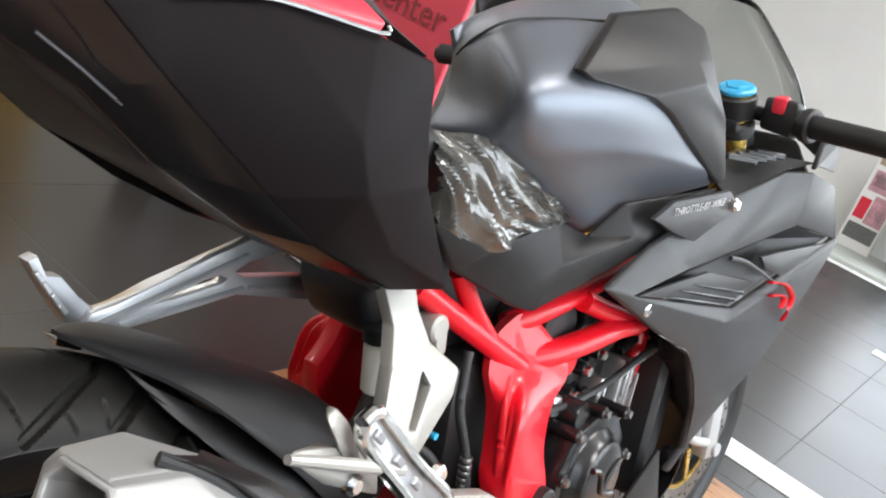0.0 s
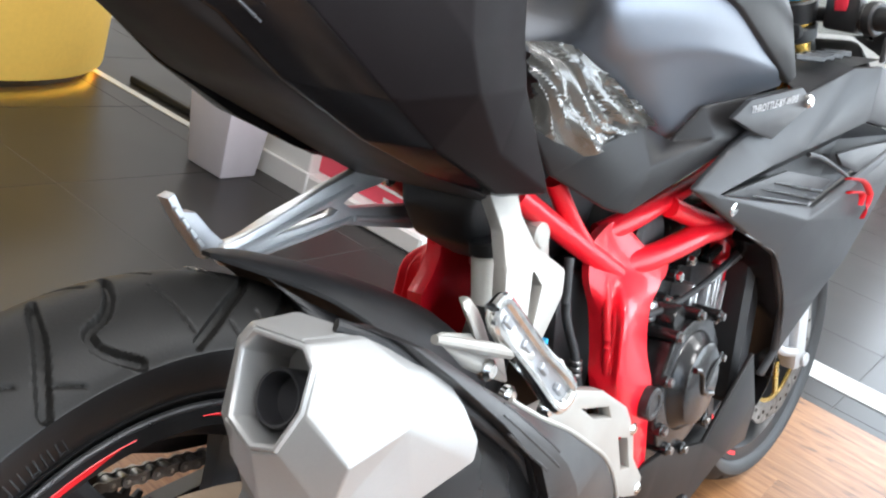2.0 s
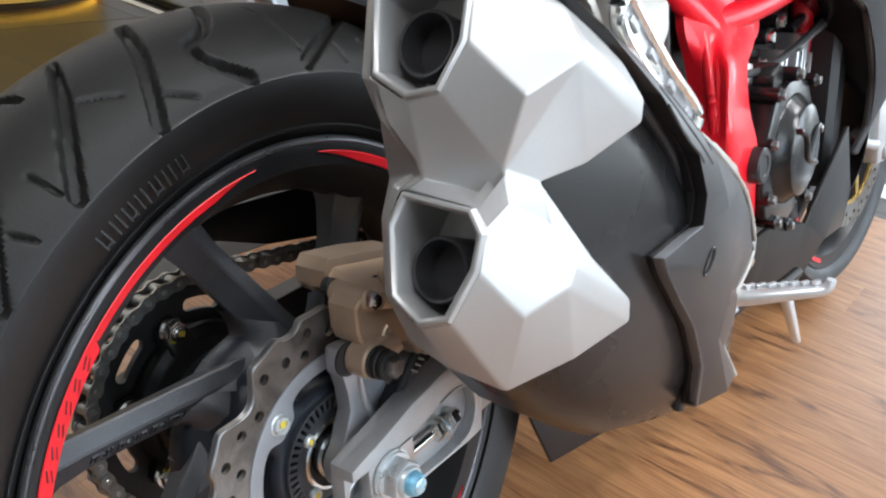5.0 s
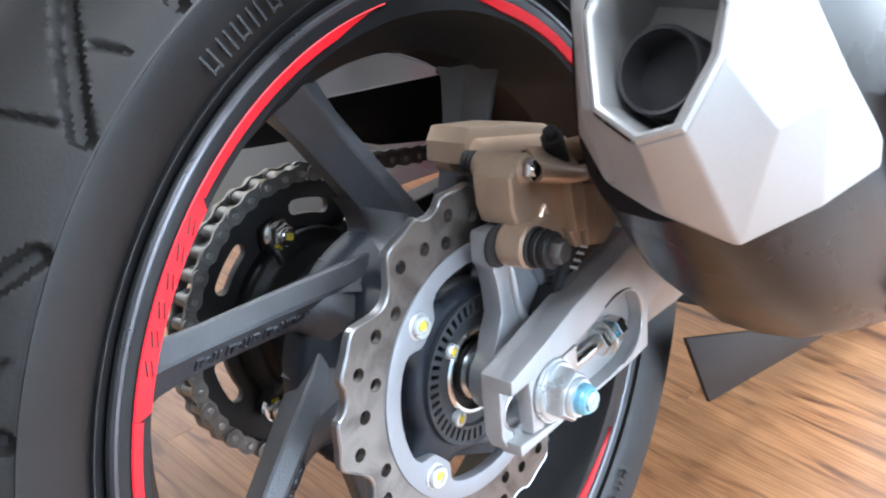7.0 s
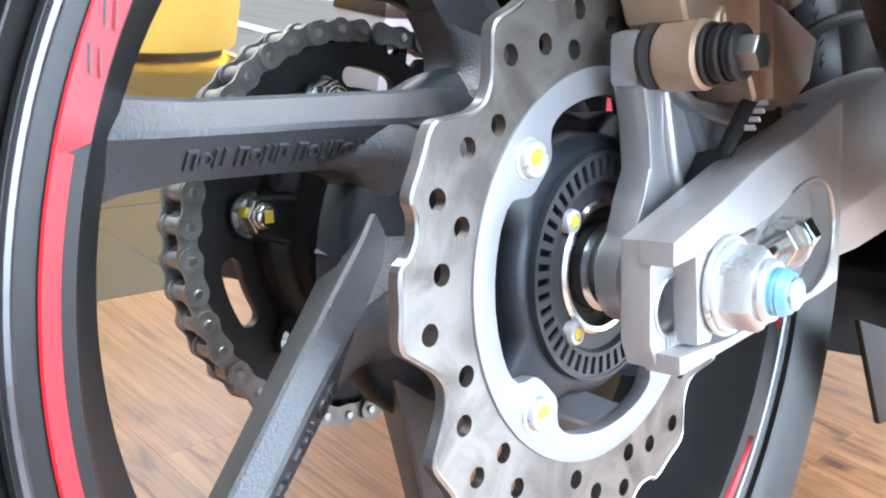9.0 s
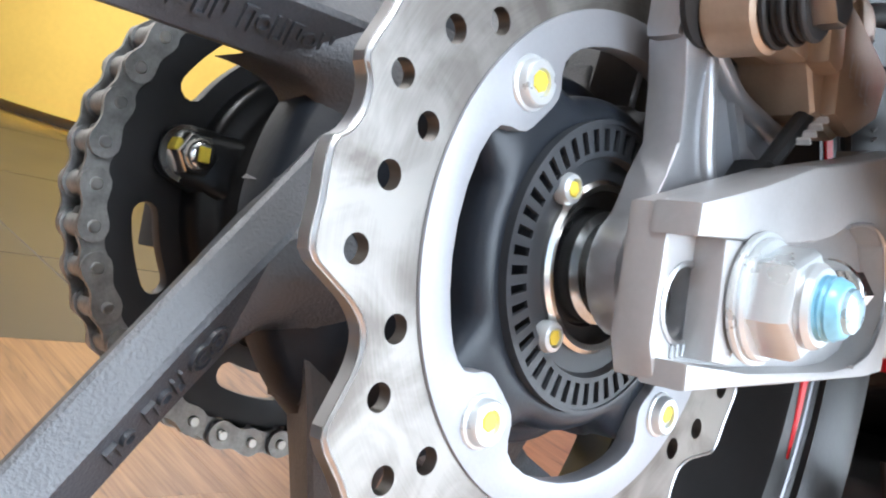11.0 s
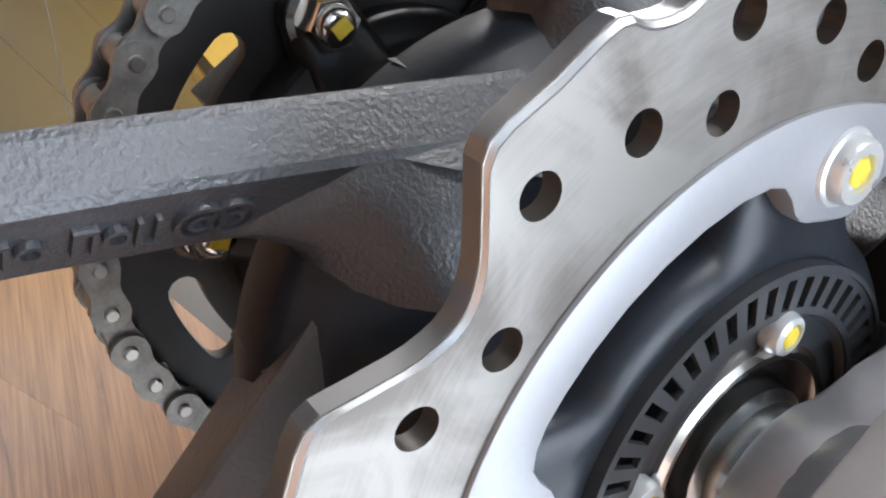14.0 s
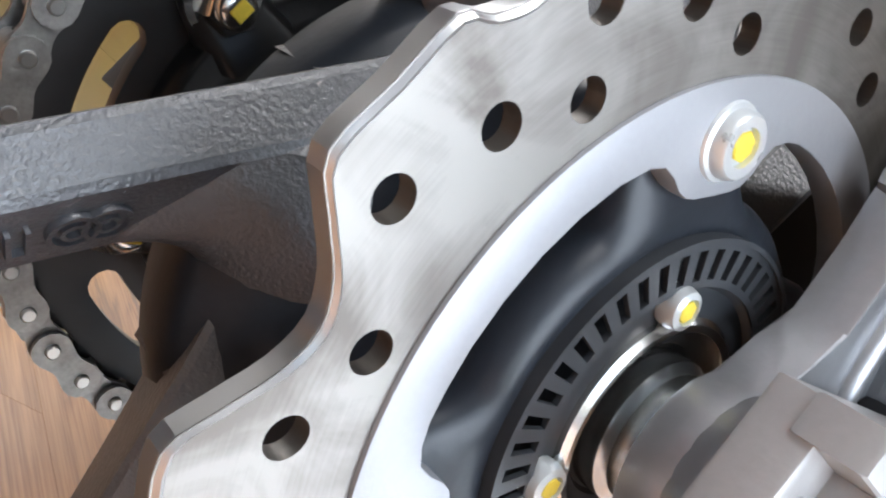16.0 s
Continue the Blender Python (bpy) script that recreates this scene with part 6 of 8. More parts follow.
CAP_FACES = [(1, 43, 16, 2), (43, 44, 18, 16), (0, 45, 43, 1), (0, 7, 30, 46, 45), (2, 16, 17, 3), (16, 18, 17), (17, 18, 22, 19), (19, 22, 23),
             (3, 17, 19, 20, 21, 4), (4, 21, 27, 5), (21, 20, 27), (20, 25, 26, 27), (20, 24, 25), (19, 23, 24, 20), (5, 27, 28, 29, 6), (6, 29, 30, 7), (30, 29, 47, 46),
             (29, 28, 10, 9), (28, 27, 31, 11, 10), (27, 26, 31), (31, 26, 32), (26, 36, 33, 32), (33, 36, 37), (11, 31, 32, 33, 34, 35, 12),
             (12, 35, 40, 13), (33, 37, 38, 34), (34, 38, 39), (34, 39, 40, 35), (13, 40, 41, 14), (14, 41, 42, 15), (15, 42, 48, 47, 8), (8, 47, 29, 9)]
bm = bmesh.new()
facets(bm, CAP, CAP_FACES, 0.010, (0.5, 1, 0), 0.0085, 5, 0.10)
part("end_cap", bm, MUFFLER_SILVER, exhaust, "faceted satin silver double end cap", angle=28)
for ring in (UP_RING, LO_RING):
    walls, c, n = ring_walls(ring, 0.040, 0.855)
    part("outlet_mouth", walls, MUFFLER_SILVER, exhaust, angle=38)
    side = Vector((0, -1, 0))
    up = n.cross(side).normalized()
    side = up.cross(n).normalized()
    o = c + Vector((0, 0.004, -0.0060))
    pipe = bmesh.new()
    q = Matrix((side, up, n)).transposed()
    rings = []
    for r, d in ((0.0185, 0.034), (0.0185, 0.0105), (0.0178, 0.0085), (0.0163, 0.0090), (0.0157, 0.0120), (0.0155, 0.026)):
        rings.append([pipe.verts.new(o + q @ Vector((r * math.cos(2 * math.pi * k / 40), r * math.sin(2 * math.pi * k / 40), d))) for k in range(40)])
    for a, b in zip(rings, rings[1:]):
        for k in range(40):
            pipe.faces.new((a[k], a[(k + 1) % 40], b[(k + 1) % 40], b[k]))
    pipe.faces.new(rings[-1])
    part("outlet_pipe", pipe, PIPE_DARK, exhaust, "dark round outlet pipe")
# muffler body: sections from the outlets down to the front
STATIONS = [((0.000, 0.338), (-0.026, 0.122), 0.84), ((0.067, 0.308), (0.030, 0.066), 0.98), ((0.140, 0.264), (0.102, 0.016), 1.02), ((0.214, 0.214), (0.190, -0.014), 1.02), ((0.285, 0.160), (0.262, -0.034), 0.96), ((0.340, 0.110), (0.310, -0.036), 0.84), ((0.385, 0.085), (0.352, -0.010), 0.62)]
bm = bmesh.new()
rings = []
for (tx, tz), (bx, bz), wide in STATIONS:
    ring = []
    for k in range(28):
        a = 2 * math.pi * k / 28
        ca, sa = math.cos(a), math.sin(a)
        v = 0.5 + 0.5 * (abs(sa) ** 0.75) * (1 if sa >= 0 else -1)
        h = (abs(ca) ** 0.62) * (1 if ca >= 0 else -1)
        ring.append(bm.verts.new((bx + (tx - bx) * v, -0.213 - 0.060 * h * wide, bz + (tz - bz) * v)))
    rings.append(ring)
for a, b in zip(rings, rings[1:]):
    for k in range(28):
        bm.faces.new((a[k], a[(k + 1) % 28], b[(k + 1) % 28], b[k]))
bm.faces.new(rings[0][::-1])
bm.faces.new(rings[-1])
part("muffler_body", bm, MUFFLER_GLOSS, exhaust, "glossy black muffler body", angle=50)

# heat shield over the front half, folded along its length
SHIELD_L = [(0.000, -0.226, 0.354), (0.028, -0.242, 0.341), (0.056, -0.254, 0.316), (0.112, -0.264, 0.271), (0.169, -0.268, 0.224), (0.188, -0.268, 0.187), (0.184, -0.268, 0.160), (0.150, -0.268, 0.1585), (0.120, -0.268, 0.1570), (0.134, -0.268, 0.139), (0.185, -0.268, 0.083), (0.210, -0.268, 0.038), (0.217, -0.266, 0.000)]
SHIELD_B = [(0.006, -0.230, 0.352), (0.036, -0.250, 0.338), (0.066, -0.263, 0.313), (0.116, -0.276, 0.269), (0.166, -0.284, 0.221), (0.180, -0.286, 0.190), (0.176, -0.286, 0.168), (0.150, -0.286, 0.1660), (0.110, -0.286, 0.1625), (0.119, -0.286, 0.147), (0.170, -0.286, 0.092), (0.195, -0.285, 0.050), (0.203, -0.280, 0.010)]
SHIELD_R = [(0.040, -0.215, 0.340), (0.085, -0.225, 0.315), (0.132, -0.235, 0.285), (0.175, -0.243, 0.258), (0.216, -0.250, 0.233), (0.260, -0.253, 0.210), (0.299, -0.255, 0.185), (0.335, -0.257, 0.160), (0.362, -0.258, 0.128), (0.372, -0.260, 0.088), (0.320, -0.262, 0.060), (0.268, -0.264, 0.060), (0.330, -0.266, -0.020)]
SHIELD_M = [tuple(Vector(p).lerp(Vector(q), 0.5) + Vector((0, -0.009, 0.002))) for p, q in zip(SHIELD_B, SHIELD_R)]
bm = bmesh.new()
verts = SHIELD_L + SHIELD_B + SHIELD_M + SHIELD_R
n = len(SHIELD_L)
facets(bm, verts, [(i + n * j, i + 1 + n * j, i + 1 + n * (j + 1), i + n * (j + 1)) for j in range(3) for i in range(n - 1)], 0.010, (0, 1, 0), 0.0024, 2, 0.3)
tree = BVHTree.FromBMesh(bm)
part("heat_shield", bm, MUFFLER_BLACK, exhaust, "brown-black folded heat shield", angle=50)


def on_shield(x, z, lift):
    hit = tree.ray_cast(Vector((x, -0.5, z)), Vector((0, 1, 0)))[0]
    return Vector((x, hit.y - lift, z)) if hit else Vector((x, -0.28, z))


# black tubes stand in for the shade in the gap between the shield and the body
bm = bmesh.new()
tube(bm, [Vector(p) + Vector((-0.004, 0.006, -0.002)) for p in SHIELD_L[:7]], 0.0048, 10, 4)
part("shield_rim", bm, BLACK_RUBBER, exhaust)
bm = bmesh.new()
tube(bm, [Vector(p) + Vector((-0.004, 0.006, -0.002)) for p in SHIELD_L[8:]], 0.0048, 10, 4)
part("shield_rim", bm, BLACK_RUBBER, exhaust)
# three pressed lines and the hollow on the shield
for (xa, za), (xb, zb) in (((0.136, 0.274), (0.208, 0.216)), ((0.122, 0.272), (0.200, 0.208)), ((0.118, 0.262), (0.176, 0.214))):
    bm = bmesh.new()
    tube(bm, [on_shield(xa + (xb - xa) * k / 6, za + (zb - za) * k / 6, -0.0004) for k in range(7)], 0.0013, 6, 2)
    part("pressed_line", bm, BLACK_PLASTIC, exhaust)
bm = bmesh.new()
tube(bm, [on_shield(0.1985 + 0.013 * math.cos(a) * 0.83 - 0.005 * math.sin(a) * 0.55, 0.1340 + 0.013 * math.cos(a) * 0.55 + 0.005 * math.sin(a) * 0.83, 0.0004) for a in (k * math.pi / 6 for k in range(13))], 0.0012, 6, 2, caps=False)
part("shield_hollow", bm, GLOSS_BLACK, exhaust)
# bent grey trim along the slanted edge of the notch
edge = [Vector(p) for p in SHIELD_L[6:]]
fold = [Vector(p) for p in SHIELD_B[6:]]
bm = bmesh.new()
facets(bm, [p + Vector((-0.0016, -0.0014, 0.0006)) for p in edge + fold], [(i, i + 1, i + 1 + len(edge), i + len(edge)) for i in range(len(edge) - 1)], 0.0020, (0, 1, 0), 0.0004, 1, 0.3)
part("notch_strap", bm, STRAP_GREY, exhaust, "pale grey bent trim strap", angle=30)
# bright edge strip along the shield's front rim
bm = bmesh.new()
tube(bm, [Vector(p) + Vector((0.0035, 0.001, 0.0)) for p in SHIELD_R[3:]], 0.0024, 8, 4)
part("edge_strip", bm, PEWTER, exhaust, "pale metal edge strip")
# pipe from the engine under the frame
bm = bmesh.new()
tube(bm, [(0.330, -0.200, 0.030), (0.420, -0.160, -0.040), (0.520, -0.090, -0.090), (0.680, -0.040, -0.110), (0.860, -0.040, -0.090)], 0.022, 18, 5)
part("link_pipe", bm, STEEL_DARK, exhaust)

# ---- frame, hangers, engine and body panels ----
def mirrored(points):
    return [(x, -y, z) for x, y, z in points]


def panel_pair(name, parent, mat, verts, faces, thick, bevel, label="", angle=35, both=True, ridge=0.12):
    """A folded body panel on the right, and its mirror image on the left."""
    made = []
    for side in ((1, -1) if both else (1,)):
        b = bmesh.new()
        vs = verts if side == 1 else mirrored(verts)
        facets(b, vs, faces, thick, (0, side, 0), bevel, 2, ridge)
        made.append(part(name, b, mat, parent, label, angle=angle))
    return made


# red frame: right side
frame_ob = assembly("frame", bike, "red painted steel trellis frame")
for side in (1, -1):
    sg = lambda p: (p[0], p[1] * side, p[2])
    label = "red painted frame tube"
    for pts, r in (([(0.392, -0.090, 0.378), (0.490, -0.104, 0.324), (0.594, -0.120, 0.268)], 0.0135),
                   ([(0.455, -0.098, 0.390), (0.490, -0.104, 0.345), (0.530, -0.110, 0.305)], 0.0115),
                   ([(0.590, -0.092, 0.312), (0.640, -0.110, 0.330), (0.700, -0.122, 0.349), (0.800, -0.132, 0.379), (0.930, -0.130, 0.418)], [0.0150, 0.0150, 0.0130, 0.0110, 0.0100]),
                   ([(0.700, -0.132, 0.344), (0.760, -0.142, 0.326), (0.815, -0.155, 0.312)], 0.0140),
                   ([(0.600, -0.100, 0.268), (0.650, -0.122, 0.276), (0.710, -0.138, 0.288), (0.780, -0.150, 0.304), (0.860, -0.155, 0.314), (1.000, -0.120, 0.360)], 0.0170)):
        b = bmesh.new()
        tube(b, [sg(p) for p in pts], r, 18, 6)
        part("frame_tube", b, FRAME_RED, frame_ob, label)
    # pressed pivot plate: stations from the top tubes down, each from its rear edge over the fold to its front edge
    stations = [[(0.543, -0.108, 0.308), (0.570, -0.106, 0.321), (0.600, -0.106, 0.329), (0.630, -0.118, 0.316)], [(0.530, -0.118, 0.270), (0.562, -0.130, 0.268), (0.602, -0.128, 0.274), (0.692, -0.138, 0.258)],
                [(0.545, -0.124, 0.229), (0.540, -0.150, 0.228), (0.546, -0.166, 0.236), (0.645, -0.150, 0.222)], [(0.538, -0.136, 0.185), (0.532, -0.160, 0.182), (0.532, -0.174, 0.190), (0.618, -0.165, 0.177)],
                [(0.527, -0.147, 0.148), (0.528, -0.165, 0.146), (0.537, -0.178, 0.150), (0.627, -0.175, 0.130)], [(0.548, -0.157, 0.101), (0.556, -0.170, 0.096), (0.576, -0.176, 0.092), (0.640, -0.172, 0.081)],
                [(0.612, -0.160, 0.020), (0.622, -0.168, 0.014), (0.640, -0.170, 0.008), (0.671, -0.165, 0.002)]]
    b = bmesh.new()
    shell(b, [[sg(p) for p in r] for r in stations], 5, 0.012, (0.3, side, 0))
    part("pivot_plate", b, FRAME_RED, frame_ob, "folded red pivot plate", angle=40)
bm = bmesh.new()
tube(bm, [(0.560, -0.126, 0.264), (0.542, -0.144, 0.224), (0.533, -0.156, 0.176), (0.548, -0.157, 0.108), (0.612, -0.155, 0.015)], [0.006, 0.007, 0.007, 0.007, 0.006], 12, 6)
part("weld_rib", bm, FRAME_RED, frame_ob)
bm = bmesh.new()
add_box(bm, (0.60, -0.10, -0.03), (0.66, 0.10, 0.03), 0.012)
part("cross_member", bm, FRAME_RED, frame_ob)
bm = bmesh.new()
hull(bm, [(x, y, z) for x, z in ((0.500, 0.270), (0.600, 0.285), (0.640, 0.180), (0.640, 0.060), (0.560, 0.060), (0.510, 0.160)) for y in (-0.096, 0.010)], 0.01)
part("inner_guard", bm, BLACK_PLASTIC, frame_ob, "black plastic guard between the frame plates")
bm = bmesh.new()
add_box(bm, (0.58, -0.10, 0.22), (0.63, 0.10, 0.27), 0.012)
part("cross_member", bm, FRAME_RED, frame_ob)
bm = bmesh.new()
revolve(bm, [(0.0, -0.1885), (0.012, -0.1885), (0.0135, -0.1905), (0.019, -0.1905), (0.0215, -0.188), (0.0215, -0.150), (0.0, -0.150)], 36, "Y", centre=(0.612, 0, 0.112))
part("pivot_cap", bm, BLACK_PLASTIC, frame_ob, "black round pivot cap")

# left hanger, seen from its inner side, with folded peg
hanger_l = assembly("left_footrest_hanger", bike, "bare cast aluminium pillion footrest hanger")
bm = bmesh.new()
prism(bm, [(0.377, 0.360), (0.392, 0.372), (0.376, 0.380), (0.335, 0.378), (0.285, 0.362), (0.220, 0.338), (0.180, 0.322), (0.155, 0.316), (0.148, 0.304), (0.158, 0.294), (0.182, 0.294), (0.244, 0.310), (0.324, 0.317), (0.440, 0.300), (0.468, 0.302), (0.482, 0.315), (0.470, 0.327), (0.440, 0.330), (0.330, 0.337), (0.318, 0.343), (0.335, 0.352)], 0.082, 0.098, 0.003,
      [[(0.215, 0.318), (0.245, 0.322), (0.300, 0.331), (0.308, 0.336), (0.298, 0.340), (0.260, 0.333)]])
part("hanger_arm", bm, HANGER_ALU, hanger_l, angle=32)
bm = bmesh.new()
for p, q in (((0.160, 0.304), (0.330, 0.360)), ((0.185, 0.300), (0.330, 0.324)), ((0.335, 0.324), (0.465, 0.310))):
    tube(bm, [(p[0], 0.081, p[1]), ((p[0] + q[0]) / 2, 0.080, (p[1] + q[1]) / 2), (q[0], 0.081, q[1])], 0.0036, 8, 3)
part("hanger_rib", bm, HANGER_ALU, hanger_l)
for c in ((0.386, 0.367), (0.470, 0.315)):
    bm = bmesh.new()
    revolve(bm, [(0.0, 0.082), (0.010, 0.082), (0.010, 0.076), (0.007, 0.073), (0.0, 0.073)], 20, "Y", centre=(c[0], 0, c[1]))
    part("hanger_bolt", bm, CHROME, hanger_l)
bm = bmesh.new()
prism(bm, [(0.094, 0.366), (0.103, 0.370), (0.113, 0.352), (0.127, 0.350), (0.146, 0.330), (0.158, 0.320), (0.174, 0.312), (0.166, 0.302), (0.140, 0.302), (0.118, 0.330), (0.104, 0.350)], 0.090, 0.108, 0.003)
part("folded_peg", bm, CAST_ALU, hanger_l)
for k in range(4):
    bm = bmesh.new()
    add_box(bm, (-0.006, -0.003, -0.0025), (0.006, 0.003, 0.0025), 0.001, Matrix.Translation((0.105 + 0.0085 * k, 0.090, 0.352 - 0.0105 * k)) @ Matrix.Rotation(0.9, 4, "Y"))
    part("peg_tooth", bm, HANGER_ALU, hanger_l)
bm = bmesh.new()
hull(bm, [(0.122, 0.080, 0.300), (0.150, 0.080, 0.288), (0.122, 0.105, 0.296), (0.150, 0.105, 0.284), (0.122, 0.080, 0.290), (0.150, 0.080, 0.280)], 0.003)
part("peg_clevis", bm, CHROME, hanger_l)

# right hanger: champagne casting with an open window, carrying peg and muffler
hanger_r = assembly("right_footrest_hanger", bike, "champagne cast aluminium pillion footrest hanger")
HR = [(0.330, -0.100, 0.386), (0.372, -0.106, 0.386), (0.376, -0.112, 0.362), (0.384, -0.128, 0.332), (0.412, -0.150, 0.308), (0.402, -0.156, 0.283), (0.352, -0.160, 0.228), (0.333, -0.158, 0.222), (0.312, -0.156, 0.254), (0.302, -0.150, 0.285), (0.313, -0.140, 0.320), (0.334, -0.118, 0.350),
      (0.356, -0.145, 0.314), (0.366, -0.151, 0.298), (0.348, -0.156, 0.256), (0.339, -0.155, 0.260)]
bm = bmesh.new()
facets(bm, HR, [(0, 1, 2, 11), (11, 2, 3, 10), (10, 3, 12), (3, 4, 13, 12), (4, 5, 13), (13, 5, 6, 14), (14, 6, 7, 15), (15, 7, 8), (15, 8, 9), (15, 9, 10, 12)], 0.020, (0.2, 1, 0), 0.0028, 2, 0.1)
part("hanger_arm", bm, PEWTER, hanger_r, angle=30)
bm = bmesh.new()
cyl(bm, (0.424, -0.112, 0.334), (0.424, -0.086, 0.334), 0.0150, segs=24, bevel=0.003)
hull(bm, [(0.412, -0.110, 0.346), (0.438, -0.110, 0.340), (0.442, -0.112, 0.306), (0.428, -0.112, 0.300), (0.412, -0.090, 0.346), (0.438, -0.090, 0.340), (0.442, -0.090, 0.306)], 0.003)
part("hanger_lug", bm, PEWTER, hanger_r)
bm = bmesh.new()
hull(bm, [(0.121, -0.203, 0.317), (0.131, -0.203, 0.303), (0.202, -0.186, 0.293), (0.290, -0.160, 0.250), (0.300, -0.155, 0.215), (0.266, -0.185, 0.230), (0.180, -0.192, 0.268), (0.200, -0.160, 0.285)], 0.004)
part("muffler_stay", bm, PEWTER, hanger_r, angle=30)
bm = bmesh.new()
hull(bm, [(0.172, -0.188, 0.326), (0.186, -0.188, 0.329), (0.209, -0.184, 0.311), (0.264, -0.165, 0.250), (0.258, -0.178, 0.244), (0.220, -0.185, 0.262), (0.175, -0.196, 0.316), (0.190, -0.172, 0.326)], 0.003)
part("heel_blade", bm, PEWTER, hanger_r, angle=30)
bm = bmesh.new()
tube(bm, [(0.123, -0.203, 0.310), (0.190, -0.203, 0.288), (0.266, -0.203, 0.263)], [0.004, 0.006, 0.006], 10, 3)
part("bracket_rod", bm, PEWTER, hanger_r)
# folded peg: hollow tongue with rounded end
bm = bmesh.new()
rim = [(0.205, -0.200, 0.318), (0.217, -0.200, 0.324), (0.232, -0.200, 0.314), (0.280, -0.205, 0.268), (0.335, -0.211, 0.222), (0.325, -0.214, 0.206), (0.300, -0.215, 0.209), (0.262, -0.208, 0.248), (0.212, -0.200, 0.298)]
tube(bm, rim + [rim[0]], 0.0065, 10, 5, caps=False)
part("folded_peg", bm, CHROME, hanger_r, "bright cast folded pillion peg")
bm = bmesh.new()
hull(bm, [Vector(p) + Vector((0, d, 0)) for p in rim for d in (0.001, 0.010)], 0.002)
part("peg_floor", bm, CAST_ALU, hanger_r, angle=30)
for k in range(4):
    bm = bmesh.new()
    p = Vector((0.226, -0.201, 0.302)).lerp(Vector((0.310, -0.213, 0.222)), k / 3)
    add_box(bm, (-0.008, -0.004, -0.004), (0.008, 0.003, 0.004), 0.0015, Matrix.Translation(p) @ Matrix.Rotation(0.7, 4, "Y"))
    part("peg_block", bm, CAST_ALU, hanger_r)
for c in ((0.218, -0.188, 0.258), (0.252, -0.190, 0.225), (0.296, -0.206, 0.206), (0.372, -0.172, 0.217)):
    bm = bmesh.new()
    revolve(bm, [(0.0, c[1]), (0.010, c[1]), (0.010, c[1] - 0.006), (0.006, c[1] - 0.010), (0.0, c[1] - 0.010)], 20, "Y", centre=(c[0], 0, c[2]))
    part("hanger_bolt", bm, CHROME, hanger_r)

# rider's footrest plate, peg and brake pedal
rearset = assembly("rider_footrest", bike, "bright cast rider footrest plate with peg")
bm = bmesh.new()
prism(bm, [(0.374, 0.178), (0.400, 0.186), (0.484, 0.162), (0.556, 0.122), (0.586, 0.084), (0.600, 0.040), (0.636, 0.000), (0.630, -0.024), (0.585, -0.010), (0.545, 0.012), (0.520, 0.050), (0.450, 0.062), (0.375, 0.115), (0.332, 0.178)], -0.178, -0.160, 0.003,
      [[(0.440, 0.152), (0.505, 0.136), (0.515, 0.120), (0.470, 0.132)], [(0.545, 0.085), (0.572, 0.075), (0.590, 0.030), (0.566, 0.036)]])
part("footrest_plate", bm, PEWTER, rearset, "pale cast footrest plate", angle=30)
for c in ((0.584, 0.084), (0.626, -0.012)):
    bm = bmesh.new()
    revolve(bm, [(0.0, -0.174), (0.0085, -0.174), (0.0085, -0.178), (0.005, -0.181), (0.0, -0.181)], 20, "Y", centre=(c[0], 0, c[1]))
    part("plate_bolt", bm, CHROME, rearset)
bm = bmesh.new()
tube(bm, [(0.500, -0.180, -0.018), (0.512, -0.220, -0.011), (0.525, -0.255, -0.004), (0.540, -0.286, 0.002), (0.542, -0.292, 0.014)], [0.0130, 0.0125, 0.0105, 0.0085, 0.0060], 12, 4, flat=0.8)
part("peg", bm, HANGER_ALU, rearset, "ribbed aluminium footpeg", angle=40)
for k in range(9):
    p = Vector((0.505, -0.194, -0.004)).lerp(Vector((0.537, -0.278, 0.009)), k / 8)
    bm = bmesh.new()
    add_box(bm, (-0.0085 + 0.0004 * k, -0.0028, -0.002), (0.0085 - 0.0004 * k, 0.0028, 0.003), 0.0008, Matrix.Translation(p) @ Matrix.Rotation(-0.4, 4, "Z"))
    part("peg_tooth", bm, HANGER_ALU, rearset)
bm = bmesh.new()
hull(bm, [(0.518, -0.245, -0.010), (0.536, -0.245, -0.012), (0.518, -0.257, -0.010), (0.536, -0.257, -0.012), (0.578, -0.247, -0.084), (0.593, -0.247, -0.088), (0.578, -0.256, -0.084), (0.593, -0.256, -0.088)], 0.003)
part("bank_feeler", bm, HANGER_ALU, rearset)
bm = bmesh.new()
hull(bm, [(0.515, -0.178, -0.010), (0.550, -0.178, -0.010), (0.550, -0.196, -0.046), (0.515, -0.196, -0.046), (0.520, -0.160, -0.020), (0.545, -0.160, -0.040)], 0.004)
part("peg_clevis", bm, CAST_ALU, rearset)
bm = bmesh.new()
tube(bm, [(0.530, -0.175, -0.040), (0.620, -0.200, -0.050), (0.700, -0.215, -0.040)], 0.007, 12, 4)
part("brake_pedal", bm, BLACK_PLASTIC, rearset)

